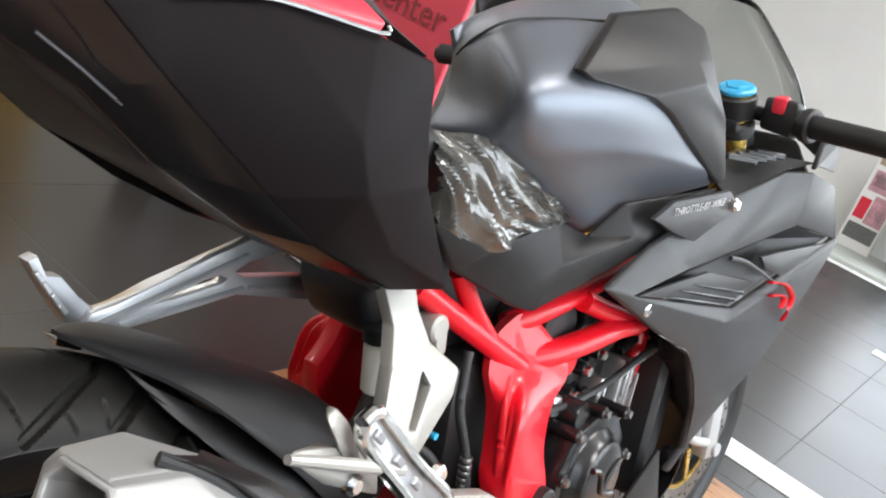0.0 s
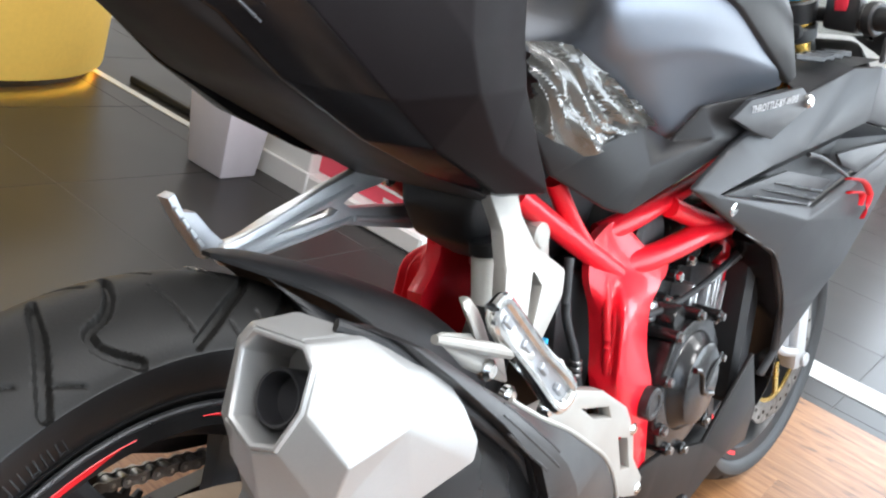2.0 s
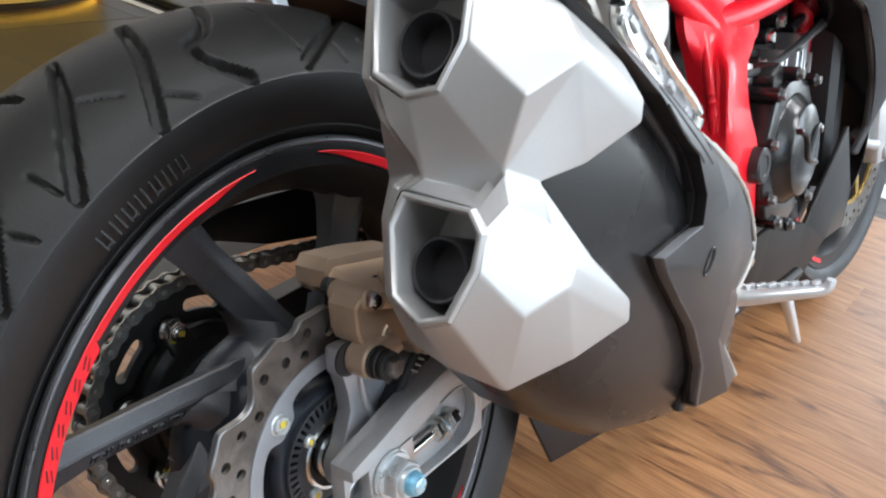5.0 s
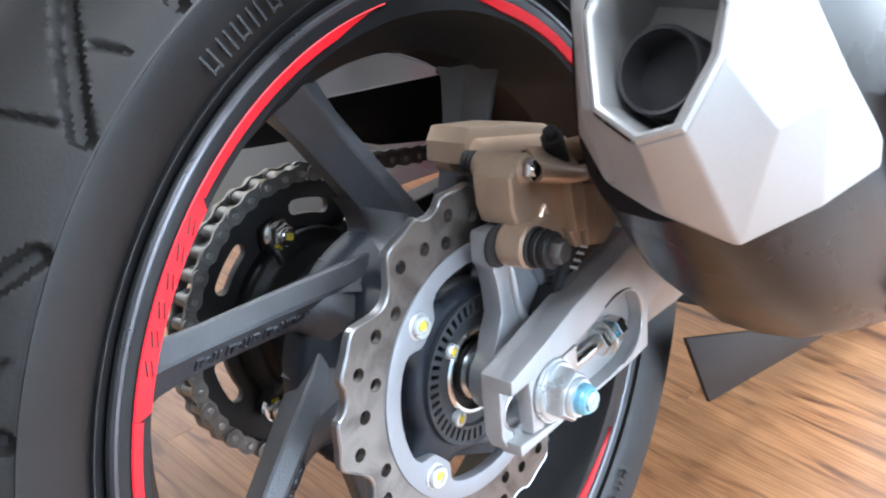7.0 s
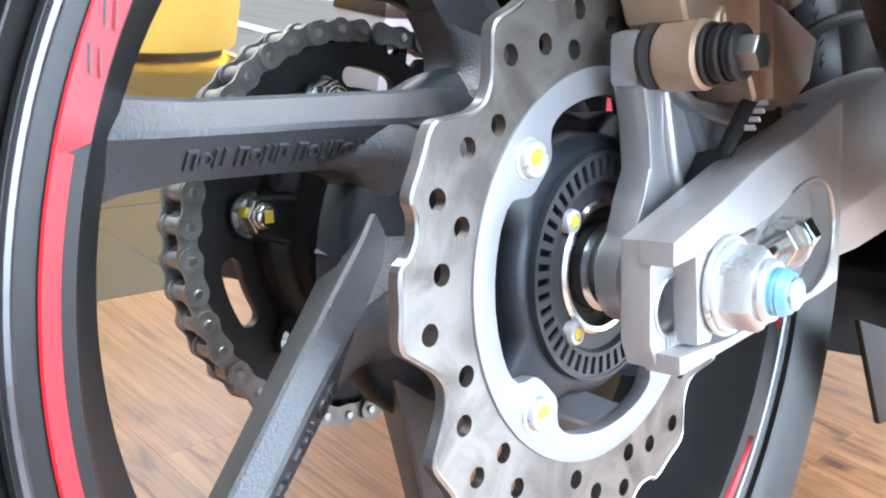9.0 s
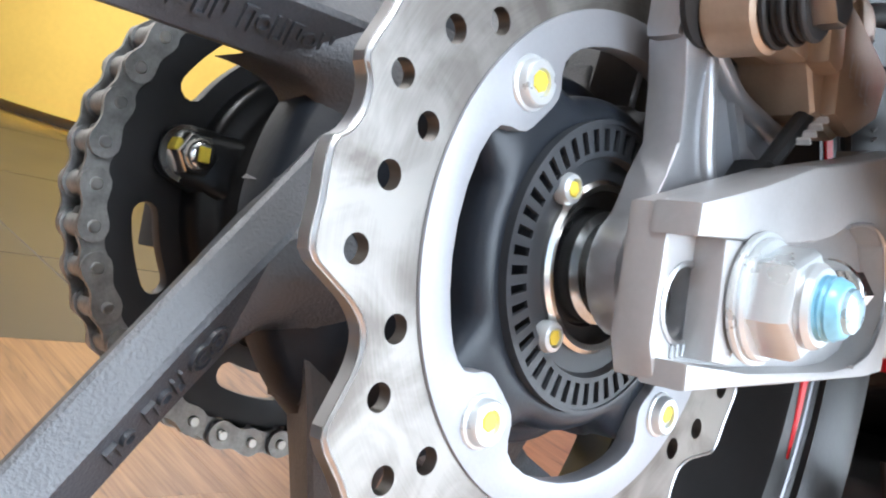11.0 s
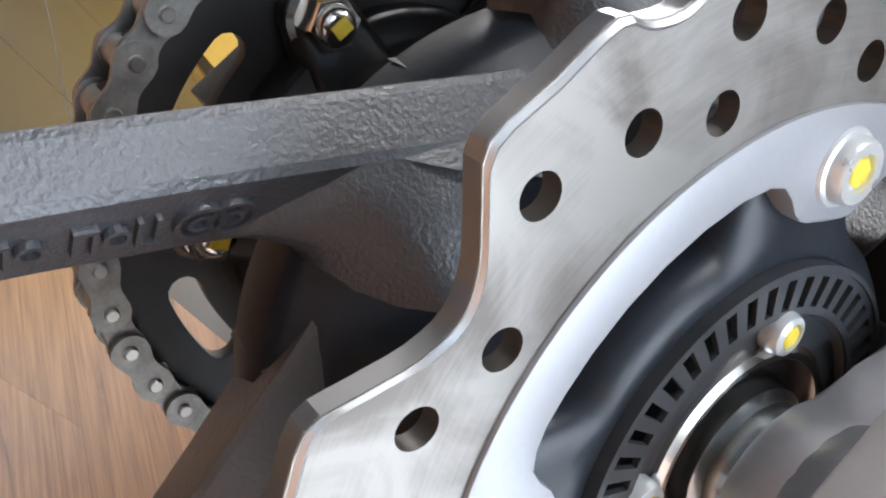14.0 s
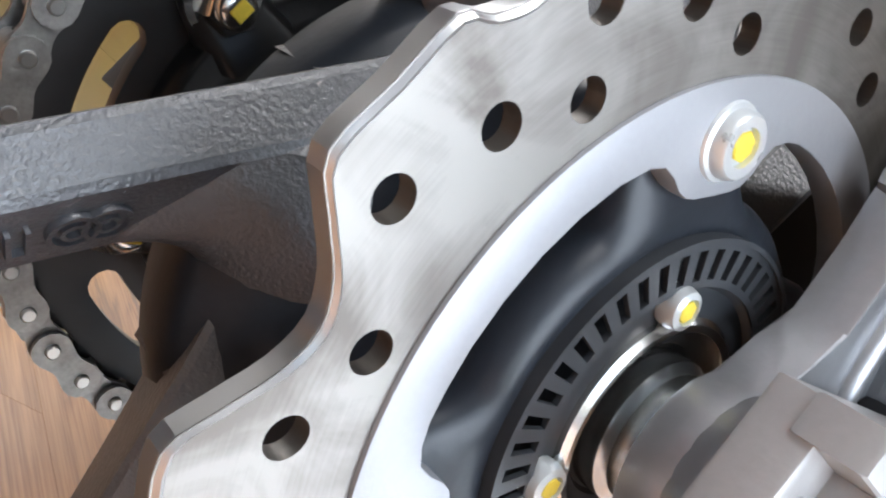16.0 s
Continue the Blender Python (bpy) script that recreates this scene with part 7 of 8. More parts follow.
# small things behind the hanger: fluid pot, hose, switch
bm = bmesh.new()
cyl(bm, (0.405, -0.060, 0.250), (0.398, -0.058, 0.305), 0.017, segs=24, bevel=0.003)
part("fluid_pot", bm, POT_WHITE, bike, "translucent white brake fluid pot")
bm = bmesh.new()
cyl(bm, (0.398, -0.058, 0.306), (0.396, -0.057, 0.322), 0.019, segs=24, bevel=0.002)
part("fluid_pot_cap", bm, BLACK_PLASTIC, bike)
for pts, r in (([(0.405, -0.060, 0.250), (0.420, -0.080, 0.210), (0.460, -0.110, 0.180), (0.470, -0.120, 0.140)], 0.006),
               ([(0.490, -0.110, 0.300), (0.480, -0.120, 0.240), (0.495, -0.130, 0.190), (0.500, -0.135, 0.160), (0.505, -0.140, 0.120)], 0.0055)):
    bm = bmesh.new()
    tube(bm, pts, r, 12, 6)
    part("rubber_hose", bm, BLACK_RUBBER, bike, "black rubber hose")
bm = bmesh.new()
for k in range(5):
    cyl(bm, (0.497 + 0.001 * k, -0.132, 0.182 - 0.008 * k), (0.4975 + 0.001 * k, -0.1322, 0.177 - 0.008 * k), 0.0078, segs=16, bevel=0.001)
cyl(bm, (0.505, -0.140, 0.135), (0.508, -0.141, 0.105), 0.009, segs=6, bevel=0.001)
part("brake_light_switch", bm, STEEL_DARK, bike)
bm = bmesh.new()
cyl(bm, (0.462, -0.100, 0.205), (0.462, -0.110, 0.205), 0.004, segs=10)
part("blue_plug", bm, BLUE_MARK, bike)
# rear shock and dark filler parts between the frame sides
bm = bmesh.new()
cyl(bm, (0.470, 0.0, 0.070), (0.560, 0.0, 0.290), 0.034, segs=24, bevel=0.004)
part("shock", bm, BLACK_PLASTIC, bike, "black rear shock absorber")
bm = bmesh.new()
hull(bm, [(x, y * q, z) for x, y, z in ((0.368, 0.045, 0.350), (0.390, 0.045, 0.312), (0.480, 0.048, 0.272), (0.600, 0.060, 0.280), (0.640, 0.090, 0.450), (0.380, 0.060, 0.400)) for q in (1, -1)], 0.012, 3)
part("air_box", bm, BLACK_PLASTIC, bike, "black plastic air box")
bm = bmesh.new()
cyl(bm, (0.690, -0.120, 0.300), (0.690, 0.120, 0.300), 0.040, segs=28, bevel=0.006)
part("intake_body", bm, BLACK_RUBBER, bike)
bm = bmesh.new()
cyl(bm, (0.700, -0.136, 0.262), (0.700, -0.120, 0.262), 0.020, segs=24, bevel=0.003)
part("red_bracket", bm, FRAME_RED, frame_ob)
# left side of the frame seen past the hanger
bm = bmesh.new()
prism(bm, [(0.415, 0.358), (0.430, 0.375), (0.480, 0.352), (0.551, 0.312), (0.640, 0.276), (0.690, 0.238), (0.655, 0.215), (0.640, 0.165), (0.660, 0.116), (0.640, 0.060), (0.560, 0.080), (0.503, 0.170), (0.500, 0.200), (0.522, 0.225), (0.533, 0.250), (0.532, 0.285), (0.500, 0.312)], 0.104, 0.132, 0.008)
part("left_plate", bm, FRAME_RED, frame_ob)

# engine
engine = assembly("engine", bike, "black and aluminium twin cylinder engine")
bm = bmesh.new()
hull(bm, [(0.630, -0.130, -0.050), (0.600, -0.120, 0.120), (0.660, -0.130, 0.180), (0.920, -0.130, 0.170), (0.990, -0.120, 0.080), (0.960, -0.120, -0.060), (0.800, -0.120, -0.110), (0.630, 0.130, -0.050), (0.600, 0.120, 0.120), (0.660, 0.130, 0.180), (0.920, 0.130, 0.170), (0.990, 0.120, 0.080), (0.960, 0.120, -0.060), (0.800, 0.120, -0.110)], 0.015, 3)
part("crankcase", bm, ENGINE_BLACK, engine)


def side_disc(name, cx, cz, prof, mat, label="", segs=48):
    b = bmesh.new()
    revolve(b, prof, segs, "Y", centre=(cx, 0, cz))
    return part(name, b, mat, engine, label)


side_disc("clutch_cover", 0.748, 0.106, [(0.0, -0.2010), (0.050, -0.2000), (0.058, -0.1965), (0.062, -0.1870), (0.070, -0.1810), (0.073, -0.1750), (0.073, -0.1300), (0.0, -0.1300)], ENGINE_BLACK, "black round clutch cover")
bm = bmesh.new()
tube(bm, [(0.703, -0.2005, 0.138), (0.728, -0.2015, 0.128), (0.743, -0.2015, 0.098), (0.785, -0.2005, 0.084)], 0.004, 8, 5)
tube(bm, [(0.743, -0.2015, 0.098), (0.765, -0.2015, 0.126), (0.788, -0.2000, 0.132)], 0.004, 8, 5)
part("cover_crease", bm, ENGINE_BLACK, engine)
bm = bmesh.new()
prism(bm, [(0.6727, 0.0307), (0.6539, 0.0684), (0.6539, 0.1342), (0.6802, 0.1813), (0.7367, 0.1963), (0.8025, 0.1869), (0.8421, 0.1436), (0.8477, 0.0872), (0.8289, 0.0307), (0.7743, 0.0081), (0.7179, 0.0063)], -0.1780, -0.1250, 0.006)
part("clutch_housing", bm, ENGINE_BLACK, engine, angle=30)
for k, (x, z) in enumerate(((0.6448, 0.1267), (0.6505, 0.0571), (0.6561, 0.1851), (0.7219, 0.2020), (0.8010, 0.1851), (0.8348, 0.1154), (0.8104, 0.0251), (0.7388, 0.0025), (0.6824, 0.0194))):
    bm = bmesh.new()
    revolve(bm, [(0.0, -0.130), (0.009, -0.130), (0.009, -0.182), (0.007, -0.184), (0.0, -0.184)], 18, "Y", centre=(x + 0.018, 0, z))
    part("bolt_boss", bm, ENGINE_BLACK, engine)
    bm = bmesh.new()
    hex_nut(bm, (x + 0.018, 0, z), 0.0062, -0.184, -0.189, 6, k, 0.001)
    part("cover_bolt", bm, STEEL_DARK, engine)
side_disc("oil_cap", 0.700, 0.200, [(0.0, -0.170), (0.018, -0.170), (0.020, -0.166), (0.020, -0.130), (0.0, -0.130)], ENGINE_BLACK)
bm = bmesh.new()
hull(bm, [(0.720, -0.110, 0.170), (0.900, -0.110, 0.170), (0.960, -0.105, 0.330), (0.800, -0.105, 0.330), (0.720, 0.110, 0.170), (0.900, 0.110, 0.170), (0.960, 0.105, 0.330), (0.800, 0.105, 0.330)], 0.01)
part("cylinder_block", bm, ENGINE_BLACK, engine)
for x0, wide, z0, z1 in ((0.803, 0.013, 0.158, 0.222), (0.823, 0.006, 0.154, 0.216), (0.868, 0.016, 0.140, 0.238), (0.892, 0.005, 0.140, 0.232), (0.906, 0.014, 0.136, 0.232), (0.936, 0.006, 0.136, 0.206)):
    bm = bmesh.new()
    lean = 0.10 * (z1 - z0)
    hull(bm, [(x, y, z) for x, z in ((x0, z0), (x0 + wide, z0), (x0 + wide + lean, z1), (x0 + lean, z1)) for y in (-0.140, -0.100)], 0.0025)
    part("cylinder_rib", bm, ENGINE_ALU, engine, "bright aluminium cylinder rib")
bm = bmesh.new()
tube(bm, [(0.850, -0.146, 0.222), (0.905, -0.148, 0.236), (0.980, -0.146, 0.246)], 0.0050, 12, 4)
part("coolant_pipe", bm, ENGINE_ALU, engine, "bright thin metal pipe")
bm = bmesh.new()
hull(bm, [(x, y, z) for x, z in ((0.826, 0.146), (0.850, 0.140), (0.852, 0.160), (0.830, 0.168)) for y in (-0.146, -0.110)], 0.003)
part("cast_lug", bm, ENGINE_ALU, engine)
for x0, z0, x1, z1 in ((0.690, 0.262, 0.760, 0.276), (0.700, 0.200, 0.745, 0.214), (0.780, 0.252, 0.850, 0.262), (0.900, 0.240, 0.960, 0.262), (0.780, 0.190, 0.836, 0.200)):
    bm = bmesh.new()
    cyl(bm, (x0, -0.118, z0), (x1, -0.122, z1), 0.009, 0.007, 14, 0.002)
    part("cylinder_lug", bm, ENGINE_BLACK, engine)
bm = bmesh.new()
hull(bm, [(0.664, -0.146, 0.196), (0.700, -0.146, 0.190), (0.704, -0.142, 0.216), (0.668, -0.142, 0.224), (0.664, -0.095, 0.196), (0.700, -0.095, 0.190), (0.704, -0.095, 0.216), (0.668, -0.095, 0.224)], 0.006)
part("starter_cover", bm, ENGINE_ALU, engine, "bare aluminium side casting")
for c in ((0.691, 0.172), (0.745, 0.245), (0.782, 0.262), (0.722, 0.214), (0.790, 0.150), (0.846, 0.136)):
    bm = bmesh.new()
    cyl(bm, (c[0], -0.100, c[1]), (c[0], -0.140, c[1]), 0.0095, segs=14, bevel=0.001)
    part("bolt_boss", bm, ENGINE_BLACK, engine)
    bm = bmesh.new()
    hex_nut(bm, (c[0], 0, c[1]), 0.0075, -0.138, -0.147, 6, c[0] * 9, 0.001)
    part("head_bolt", bm, CHROME, engine)
bm = bmesh.new()
tube(bm, [(0.640, -0.145, 0.210), (0.720, -0.150, 0.212), (0.830, -0.150, 0.226), (0.960, -0.145, 0.250)], 0.0048, 12, 6)
part("clutch_cable", bm, BLACK_RUBBER, engine, "black cable across the cylinders")
bm = bmesh.new()
add_box(bm, (0.975, -0.170, 0.000), (1.030, 0.170, 0.330), 0.01)
part("radiator", bm, BLACK_PLASTIC, engine, "black radiator behind the fairing")
bm = bmesh.new()
tube(bm, [(0.960, -0.110, 0.330), (0.950, -0.120, 0.230), (0.930, -0.110, 0.120)], 0.016, 14, 5)
part("down_tube", bm, FRAME_RED, frame_ob, "red frame down tube")

# tail
tail = assembly("tail_unit", bike, "matt black pointed tail cowl")
TAIL = [(0.034, -0.128, 0.600), (0.094, -0.145, 0.611), (0.179, -0.165, 0.605), (0.251, -0.165, 0.594), (0.258, -0.165, 0.577), (0.268, -0.161, 0.541), (0.290, -0.155, 0.494), (0.384, -0.135, 0.388), (0.306, -0.125, 0.391),
        (0.184, -0.140, 0.441), (0.123, -0.142, 0.481), (0.038, -0.130, 0.549), (-0.007, -0.120, 0.590), (0.172, -0.176, 0.531), (0.190, -0.176, 0.490), (0.262, -0.152, 0.436), (-0.180, -0.085, 0.680), (-0.150, -0.078, 0.650), (-0.100, -0.110, 0.660)]
panel_pair("tail_cowl", tail, TAIL_BLACK, TAIL, [(0, 1, 13, 10, 11), (1, 2, 13), (2, 3, 4, 5, 13), (5, 6, 14, 13), (13, 14, 10), (10, 14, 9), (14, 6, 15), (14, 15, 9), (15, 6, 7), (15, 7, 8, 9), (12, 0, 11), (18, 0, 12), (16, 18, 17), (18, 12, 17)], 0.006, 0.006, "large matt black tail side panel", 50, True, 0.05)
UND = [(-0.035, -0.070, 0.558), (0.015, -0.075, 0.533), (0.072, -0.080, 0.489), (0.159, -0.085, 0.442), (0.244, -0.090, 0.408), (0.340, -0.100, 0.381), (0.384, -0.134, 0.388), (0.306, -0.126, 0.392), (0.184, -0.141, 0.442), (0.123, -0.143, 0.482), (0.038, -0.131, 0.550), (-0.007, -0.121, 0.591), (-0.150, -0.080, 0.648), (-0.140, -0.045, 0.618)]
panel_pair("undertail_panel", tail, GLOSS_BLACK, UND, [(13, 0, 11, 12), (0, 1, 10, 11), (1, 2, 9, 10), (2, 3, 8, 9), (3, 4, 7, 8), (4, 5, 6, 7)], 0.006, 0.002, "glossy black undertail panel", 40)
bm = bmesh.new()
tube(bm, [(-0.034, -0.1030, 0.566), (-0.004, -0.1035, 0.549), (0.026, -0.1035, 0.530)], 0.0012, 6, 4)
part("seam_line", bm, LIP_GREY, tail)
bm = bmesh.new()
hull(bm, [(-0.130, -0.040, 0.620), (-0.130, 0.040, 0.620), (0.070, -0.075, 0.488), (0.070, 0.075, 0.488), (0.345, -0.098, 0.372), (0.345, 0.098, 0.372), (0.400, -0.095, 0.400), (0.400, 0.095, 0.400), (0.300, -0.110, 0.560), (0.300, 0.110, 0.560), (-0.080, -0.070, 0.640), (-0.080, 0.070, 0.640)], 0.01)
part("undertail_tray", bm, BLACK_PLASTIC, tail, "black plastic undertail tray")
RED_P = [(0.094, -0.1465, 0.613), (0.179, -0.1668, 0.607), (0.184, -0.166, 0.614), (0.172, -0.150, 0.627), (0.090, -0.120, 0.632), (-0.040, -0.105, 0.655), (-0.060, -0.118, 0.648), (0.030, -0.130, 0.6045)]
panel_pair("red_tail_panel", tail, PANEL_RED, RED_P, [(0, 1, 2, 3), (0, 3, 4, 7), (7, 4, 5, 6)], 0.006, 0.0015, "red tail panel with a pale edge", 40)
bm = bmesh.new()
tube(bm, [(0.030, -0.1315, 0.6040), (0.094, -0.1475, 0.6120), (0.178, -0.1680, 0.6060), (0.185, -0.1670, 0.6120)], 0.0016, 6, 4)
part("edge_line", bm, ARM_MACH, tail, "thin silver edge line")
TOPC = [(0.172, -0.150, 0.626), (0.251, -0.163, 0.595), (0.300, -0.100, 0.600), (0.230, -0.080, 0.650), (0.090, -0.118, 0.633), (0.080, -0.050, 0.670), (-0.040, -0.103, 0.656), (-0.150, -0.060, 0.700)]
panel_pair("seat_side", tail, BLACK_RUBBER, TOPC, [(0, 1, 2, 3), (0, 3, 5, 4), (4, 5, 7, 6)], 0.02, 0.008, "black seat edge", 50)
bm = bmesh.new()
hull(bm, [(0.300, -0.098, 0.590), (0.300, 0.098, 0.590), (0.230, -0.080, 0.650), (0.230, 0.080, 0.650), (-0.140, -0.060, 0.700), (-0.140, 0.060, 0.700), (0.230, -0.080, 0.570), (0.230, 0.080, 0.570), (-0.140, -0.050, 0.660), (-0.140, 0.050, 0.660)], 0.015, 3)
part("pillion_seat", bm, BLACK_RUBBER, tail, "black pillion seat pad")
bm = bmesh.new()
hull(bm, [(0.290, -0.120, 0.540), (0.290, 0.120, 0.540), (0.540, -0.080, 0.520), (0.540, 0.080, 0.520), (0.300, -0.110, 0.490), (0.300, 0.110, 0.490), (0.540, -0.075, 0.440), (0.540, 0.075, 0.440), (0.400, -0.118, 0.530), (0.400, 0.118, 0.530)], 0.02, 3)
part("rider_seat", bm, BLACK_RUBBER, bike, "black rider seat under clear wrapping")

# clear plastic wrapping on the seat's side: a crumpled sheet
def wrap_material():
    m = bpy.data.materials.new("clear_wrapping_film")
    m.use_nodes = True
    nt = m.node_tree
    b = nt.nodes["Principled BSDF"]
    b.inputs["Base Color"].default_value = (0.10, 0.095, 0.085, 1)
    b.inputs["Roughness"].default_value = 0.12
    b.inputs["Transmission Weight"].default_value = 0.3
    b.inputs["IOR"].default_value = 1.5
    b.inputs["Coat Weight"].default_value = 1.0
    b.inputs["Coat Roughness"].default_value = 0.05
    tc = nt.nodes.new("ShaderNodeTexCoord")
    n = nt.nodes.new("ShaderNodeTexNoise")
    n.inputs["Scale"].default_value, n.inputs["Detail"].default_value, n.inputs["Distortion"].default_value = 22, 3, 1.5
    nt.links.new(tc.outputs["Object"], n.inputs["Vector"])
    bp = nt.nodes.new("ShaderNodeBump")
    bp.inputs["Strength"].default_value, bp.inputs["Distance"].default_value = 0.6, 0.004
    nt.links.new(n.outputs[0], bp.inputs["Height"])
    nt.links.new(bp.outputs[0], b.inputs["Normal"])
    return m


WRAP = wrap_material()
top_line = catmull([(0.338, -0.114, 0.534), (0.396, -0.126, 0.536), (0.446, -0.132, 0.524), (0.520, -0.138, 0.492), (0.578, -0.138, 0.462)], 10)
low_line = catmull([(0.340, -0.124, 0.470), (0.356, -0.134, 0.452), (0.425, -0.144, 0.425), (0.490, -0.146, 0.438), (0.562, -0.140, 0.446)], 10)
bm = bmesh.new()
noise.seed_set(7)
grid = []
for j in range(31):
    v = j / 30
    row = []
    for i, (a, b) in enumerate(zip(top_line, low_line)):
        p = a.lerp(b, v)
        u = i / (len(top_line) - 1)
        fold = abs(noise.noise(Vector((u * 8 - v * 6, v * 1.2 + u * 0.8, 1.7)))) * 0.020 + abs(noise.noise(Vector((u * 22 - v * 17, v * 1.5 + u, 5.1)))) * 0.011
        row.append(bm.verts.new((p.x, p.y - 0.012 * math.sin(math.pi * v) + 0.010 - fold, p.z)))
    grid.append(row)
for a, b in zip(grid, grid[1:]):
    for i in range(len(a) - 1):
        bm.faces.new((a[i], a[i + 1], b[i + 1], b[i]))
part("plastic_wrap", bm, WRAP, bike, "crumpled clear plastic wrapping film", angle=40)

# tank
tank = assembly("fuel_tank", bike, "matt gunpowder black fuel tank")
TANK_ROWS = [[(0.446, -0.035, 0.629), (0.494, -0.035, 0.655), (0.575, -0.040, 0.684), (0.740, -0.060, 0.720), (0.930, -0.070, 0.690)],
             [(0.450, -0.042, 0.604), (0.444, -0.065, 0.625), (0.470, -0.098, 0.650), (0.590, -0.125, 0.672), (0.770, -0.152, 0.672)],
             [(0.443, -0.048, 0.566), (0.421, -0.115, 0.570), (0.412, -0.162, 0.594), (0.520, -0.194, 0.609), (0.800, -0.200, 0.624)],
             [(0.418, -0.055, 0.534), (0.418, -0.124, 0.536), (0.440, -0.172, 0.543), (0.577, -0.196, 0.552), (0.865, -0.200, 0.545)],
             [(0.422, -0.070, 0.525), (0.444, -0.121, 0.515), (0.500, -0.156, 0.505), (0.594, -0.182, 0.528), (0.854, -0.200, 0.526)],
             [(0.429, -0.075, 0.514), (0.494, -0.108, 0.507), (0.657, -0.126, 0.434), (0.712, -0.148, 0.466), (0.905, -0.180, 0.507)]]
bm = bmesh.new()
shell(bm, TANK_ROWS, 7, 0.006, (0.2, 1, -0.3))
part("tank_side", bm, TANK_GREY, tank, "smooth matt dark grey tank flank", angle=60)
bm = bmesh.new()
shell(bm, [[(max(x, 0.475 + 1.43 * (0.04 - y)), -y, z) for x, y, z in r] for r in TANK_ROWS], 5, 0.006, (0, -1, -0.3))
part("tank_side", bm, TANK_GREY, tank, "smooth matt dark grey tank flank", angle=60)
bm = bmesh.new()
hull(bm, [(0.470, -0.050, 0.470), (0.540, 0.040, 0.470), (0.930, -0.120, 0.470), (0.930, 0.120, 0.470), (0.475, -0.040, 0.625), (0.555, 0.030, 0.630), (0.740, -0.060, 0.705), (0.740, 0.060, 0.705), (0.930, -0.070, 0.675), (0.930, 0.070, 0.675)], 0.012)
part("tank_core", bm, MATT_GREY, tank)
bm = bmesh.new()
tube(bm, [(0.447, -0.0445, 0.6050), (0.442, -0.068, 0.6265), (0.466, -0.098, 0.6515), (0.590, -0.1265, 0.6735)], 0.0016, 6, 6)
part("panel_seam", bm, BLACK_RUBBER, tank)
COVER = [(0.444, -0.190, 0.614), (0.463, -0.196, 0.608), (0.574, -0.211, 0.604), (0.630, -0.211, 0.591), (0.875, -0.202, 0.512), (0.890, -0.206, 0.522), (0.815, -0.211, 0.595), (0.701, -0.215, 0.634), (0.712, -0.196, 0.656), (0.772, -0.190, 0.662), (0.772, -0.170, 0.699), (0.720, -0.152, 0.712), (0.565, -0.152, 0.680)]
panel_pair("tank_cover", tank, MATT_BLACK, COVER, [(0, 8, 9, 10, 11, 12), (0, 1, 2, 7, 8), (8, 7, 6, 9), (2, 3, 7), (3, 4, 5, 6, 7)], 0.012, 0.0035, "matt black tank shoulder cover", 40, False)
b = bmesh.new()
facets(b, [(0.80 + (x - 0.444) * 0.25, -y, z) for x, y, z in COVER], [(0, 8, 9, 10, 11, 12), (0, 1, 2, 7, 8), (8, 7, 6, 9), (2, 3, 7), (3, 4, 5, 6, 7)], 0.012, (0, -1, 0), 0.0035, 2, 0.12)
part("tank_cover", b, MATT_BLACK, tank, "matt black tank shoulder cover", angle=40)
bm = bmesh.new()
cyl(bm, (0.760, 0.0, 0.725), (0.765, 0.0, 0.742), 0.045, segs=32, bevel=0.003)
part("filler_cap", bm, STEEL_DARK, tank)

# side cover below the tank, with the lettered plate
SIDE = [(0.342, -0.130, 0.456), (0.434, -0.143, 0.425), (0.561, -0.143, 0.456), (0.647, -0.142, 0.431), (0.682, -0.164, 0.478), (0.916, -0.192, 0.506), (0.781, -0.182, 0.433), (0.533, -0.152, 0.354), (0.498, -0.142, 0.362), (0.399, -0.127, 0.403), (0.700, -0.178, 0.440), (0.560, -0.160, 0.408)]
panel_pair("side_cover", bike, MATT_BLACK, SIDE, [(0, 1, 9), (1, 2, 11, 8, 9), (2, 3, 10, 11), (3, 4, 10), (4, 5, 6, 10), (10, 6, 7, 11), (11, 7, 8)], 0.006, 0.003, "matt dark grey frame side cover", 45, True, 0.06)
TBW = [(0.700, -0.196, 0.466), (0.735, -0.203, 0.490), (0.872, -0.222, 0.509), (0.910, -0.228, 0.489), (0.808, -0.214, 0.440), (0.757, -0.206, 0.449)]
plates = panel_pair("lettered_plate", bike, MATT_GREY, TBW, [(0, 1, 2, 3, 4, 5)], 0.008, 0.002, "small dark plate with pale lettering", 40)
u = (Vector(TBW[2]) - Vector(TBW[1])).normalized()
nrm = u.cross(Vector(TBW[4]) - Vector(TBW[1])).normalized()
if nrm.y > 0:
    nrm = -nrm
w = nrm.cross(u)
o = Vector(TBW[1]).lerp(Vector(TBW[2]), 0.42) - w * 0.013 + nrm * 0.0022
lettering("plate_lettering", "THROTTLE-BY-WIRE", 0.0138, Matrix(((u.x, w.x, nrm.x, o.x), (u.y, w.y, nrm.y, o.y), (u.z, w.z, nrm.z, o.z), (0, 0, 0, 1))), PRINT_GREY, plates[0], 0.0003, "pale printed words", 0.25)
bm = bmesh.new()
revolve(bm, [(0.0, -0.224), (0.0095, -0.224), (0.0095, -0.229), (0.006, -0.233), (0.003, -0.233), (0.003, -0.230), (0.0, -0.230)], 20, "Y", centre=(0.888, 0, 0.491))
part("panel_bolt", bm, CHROME, bike)

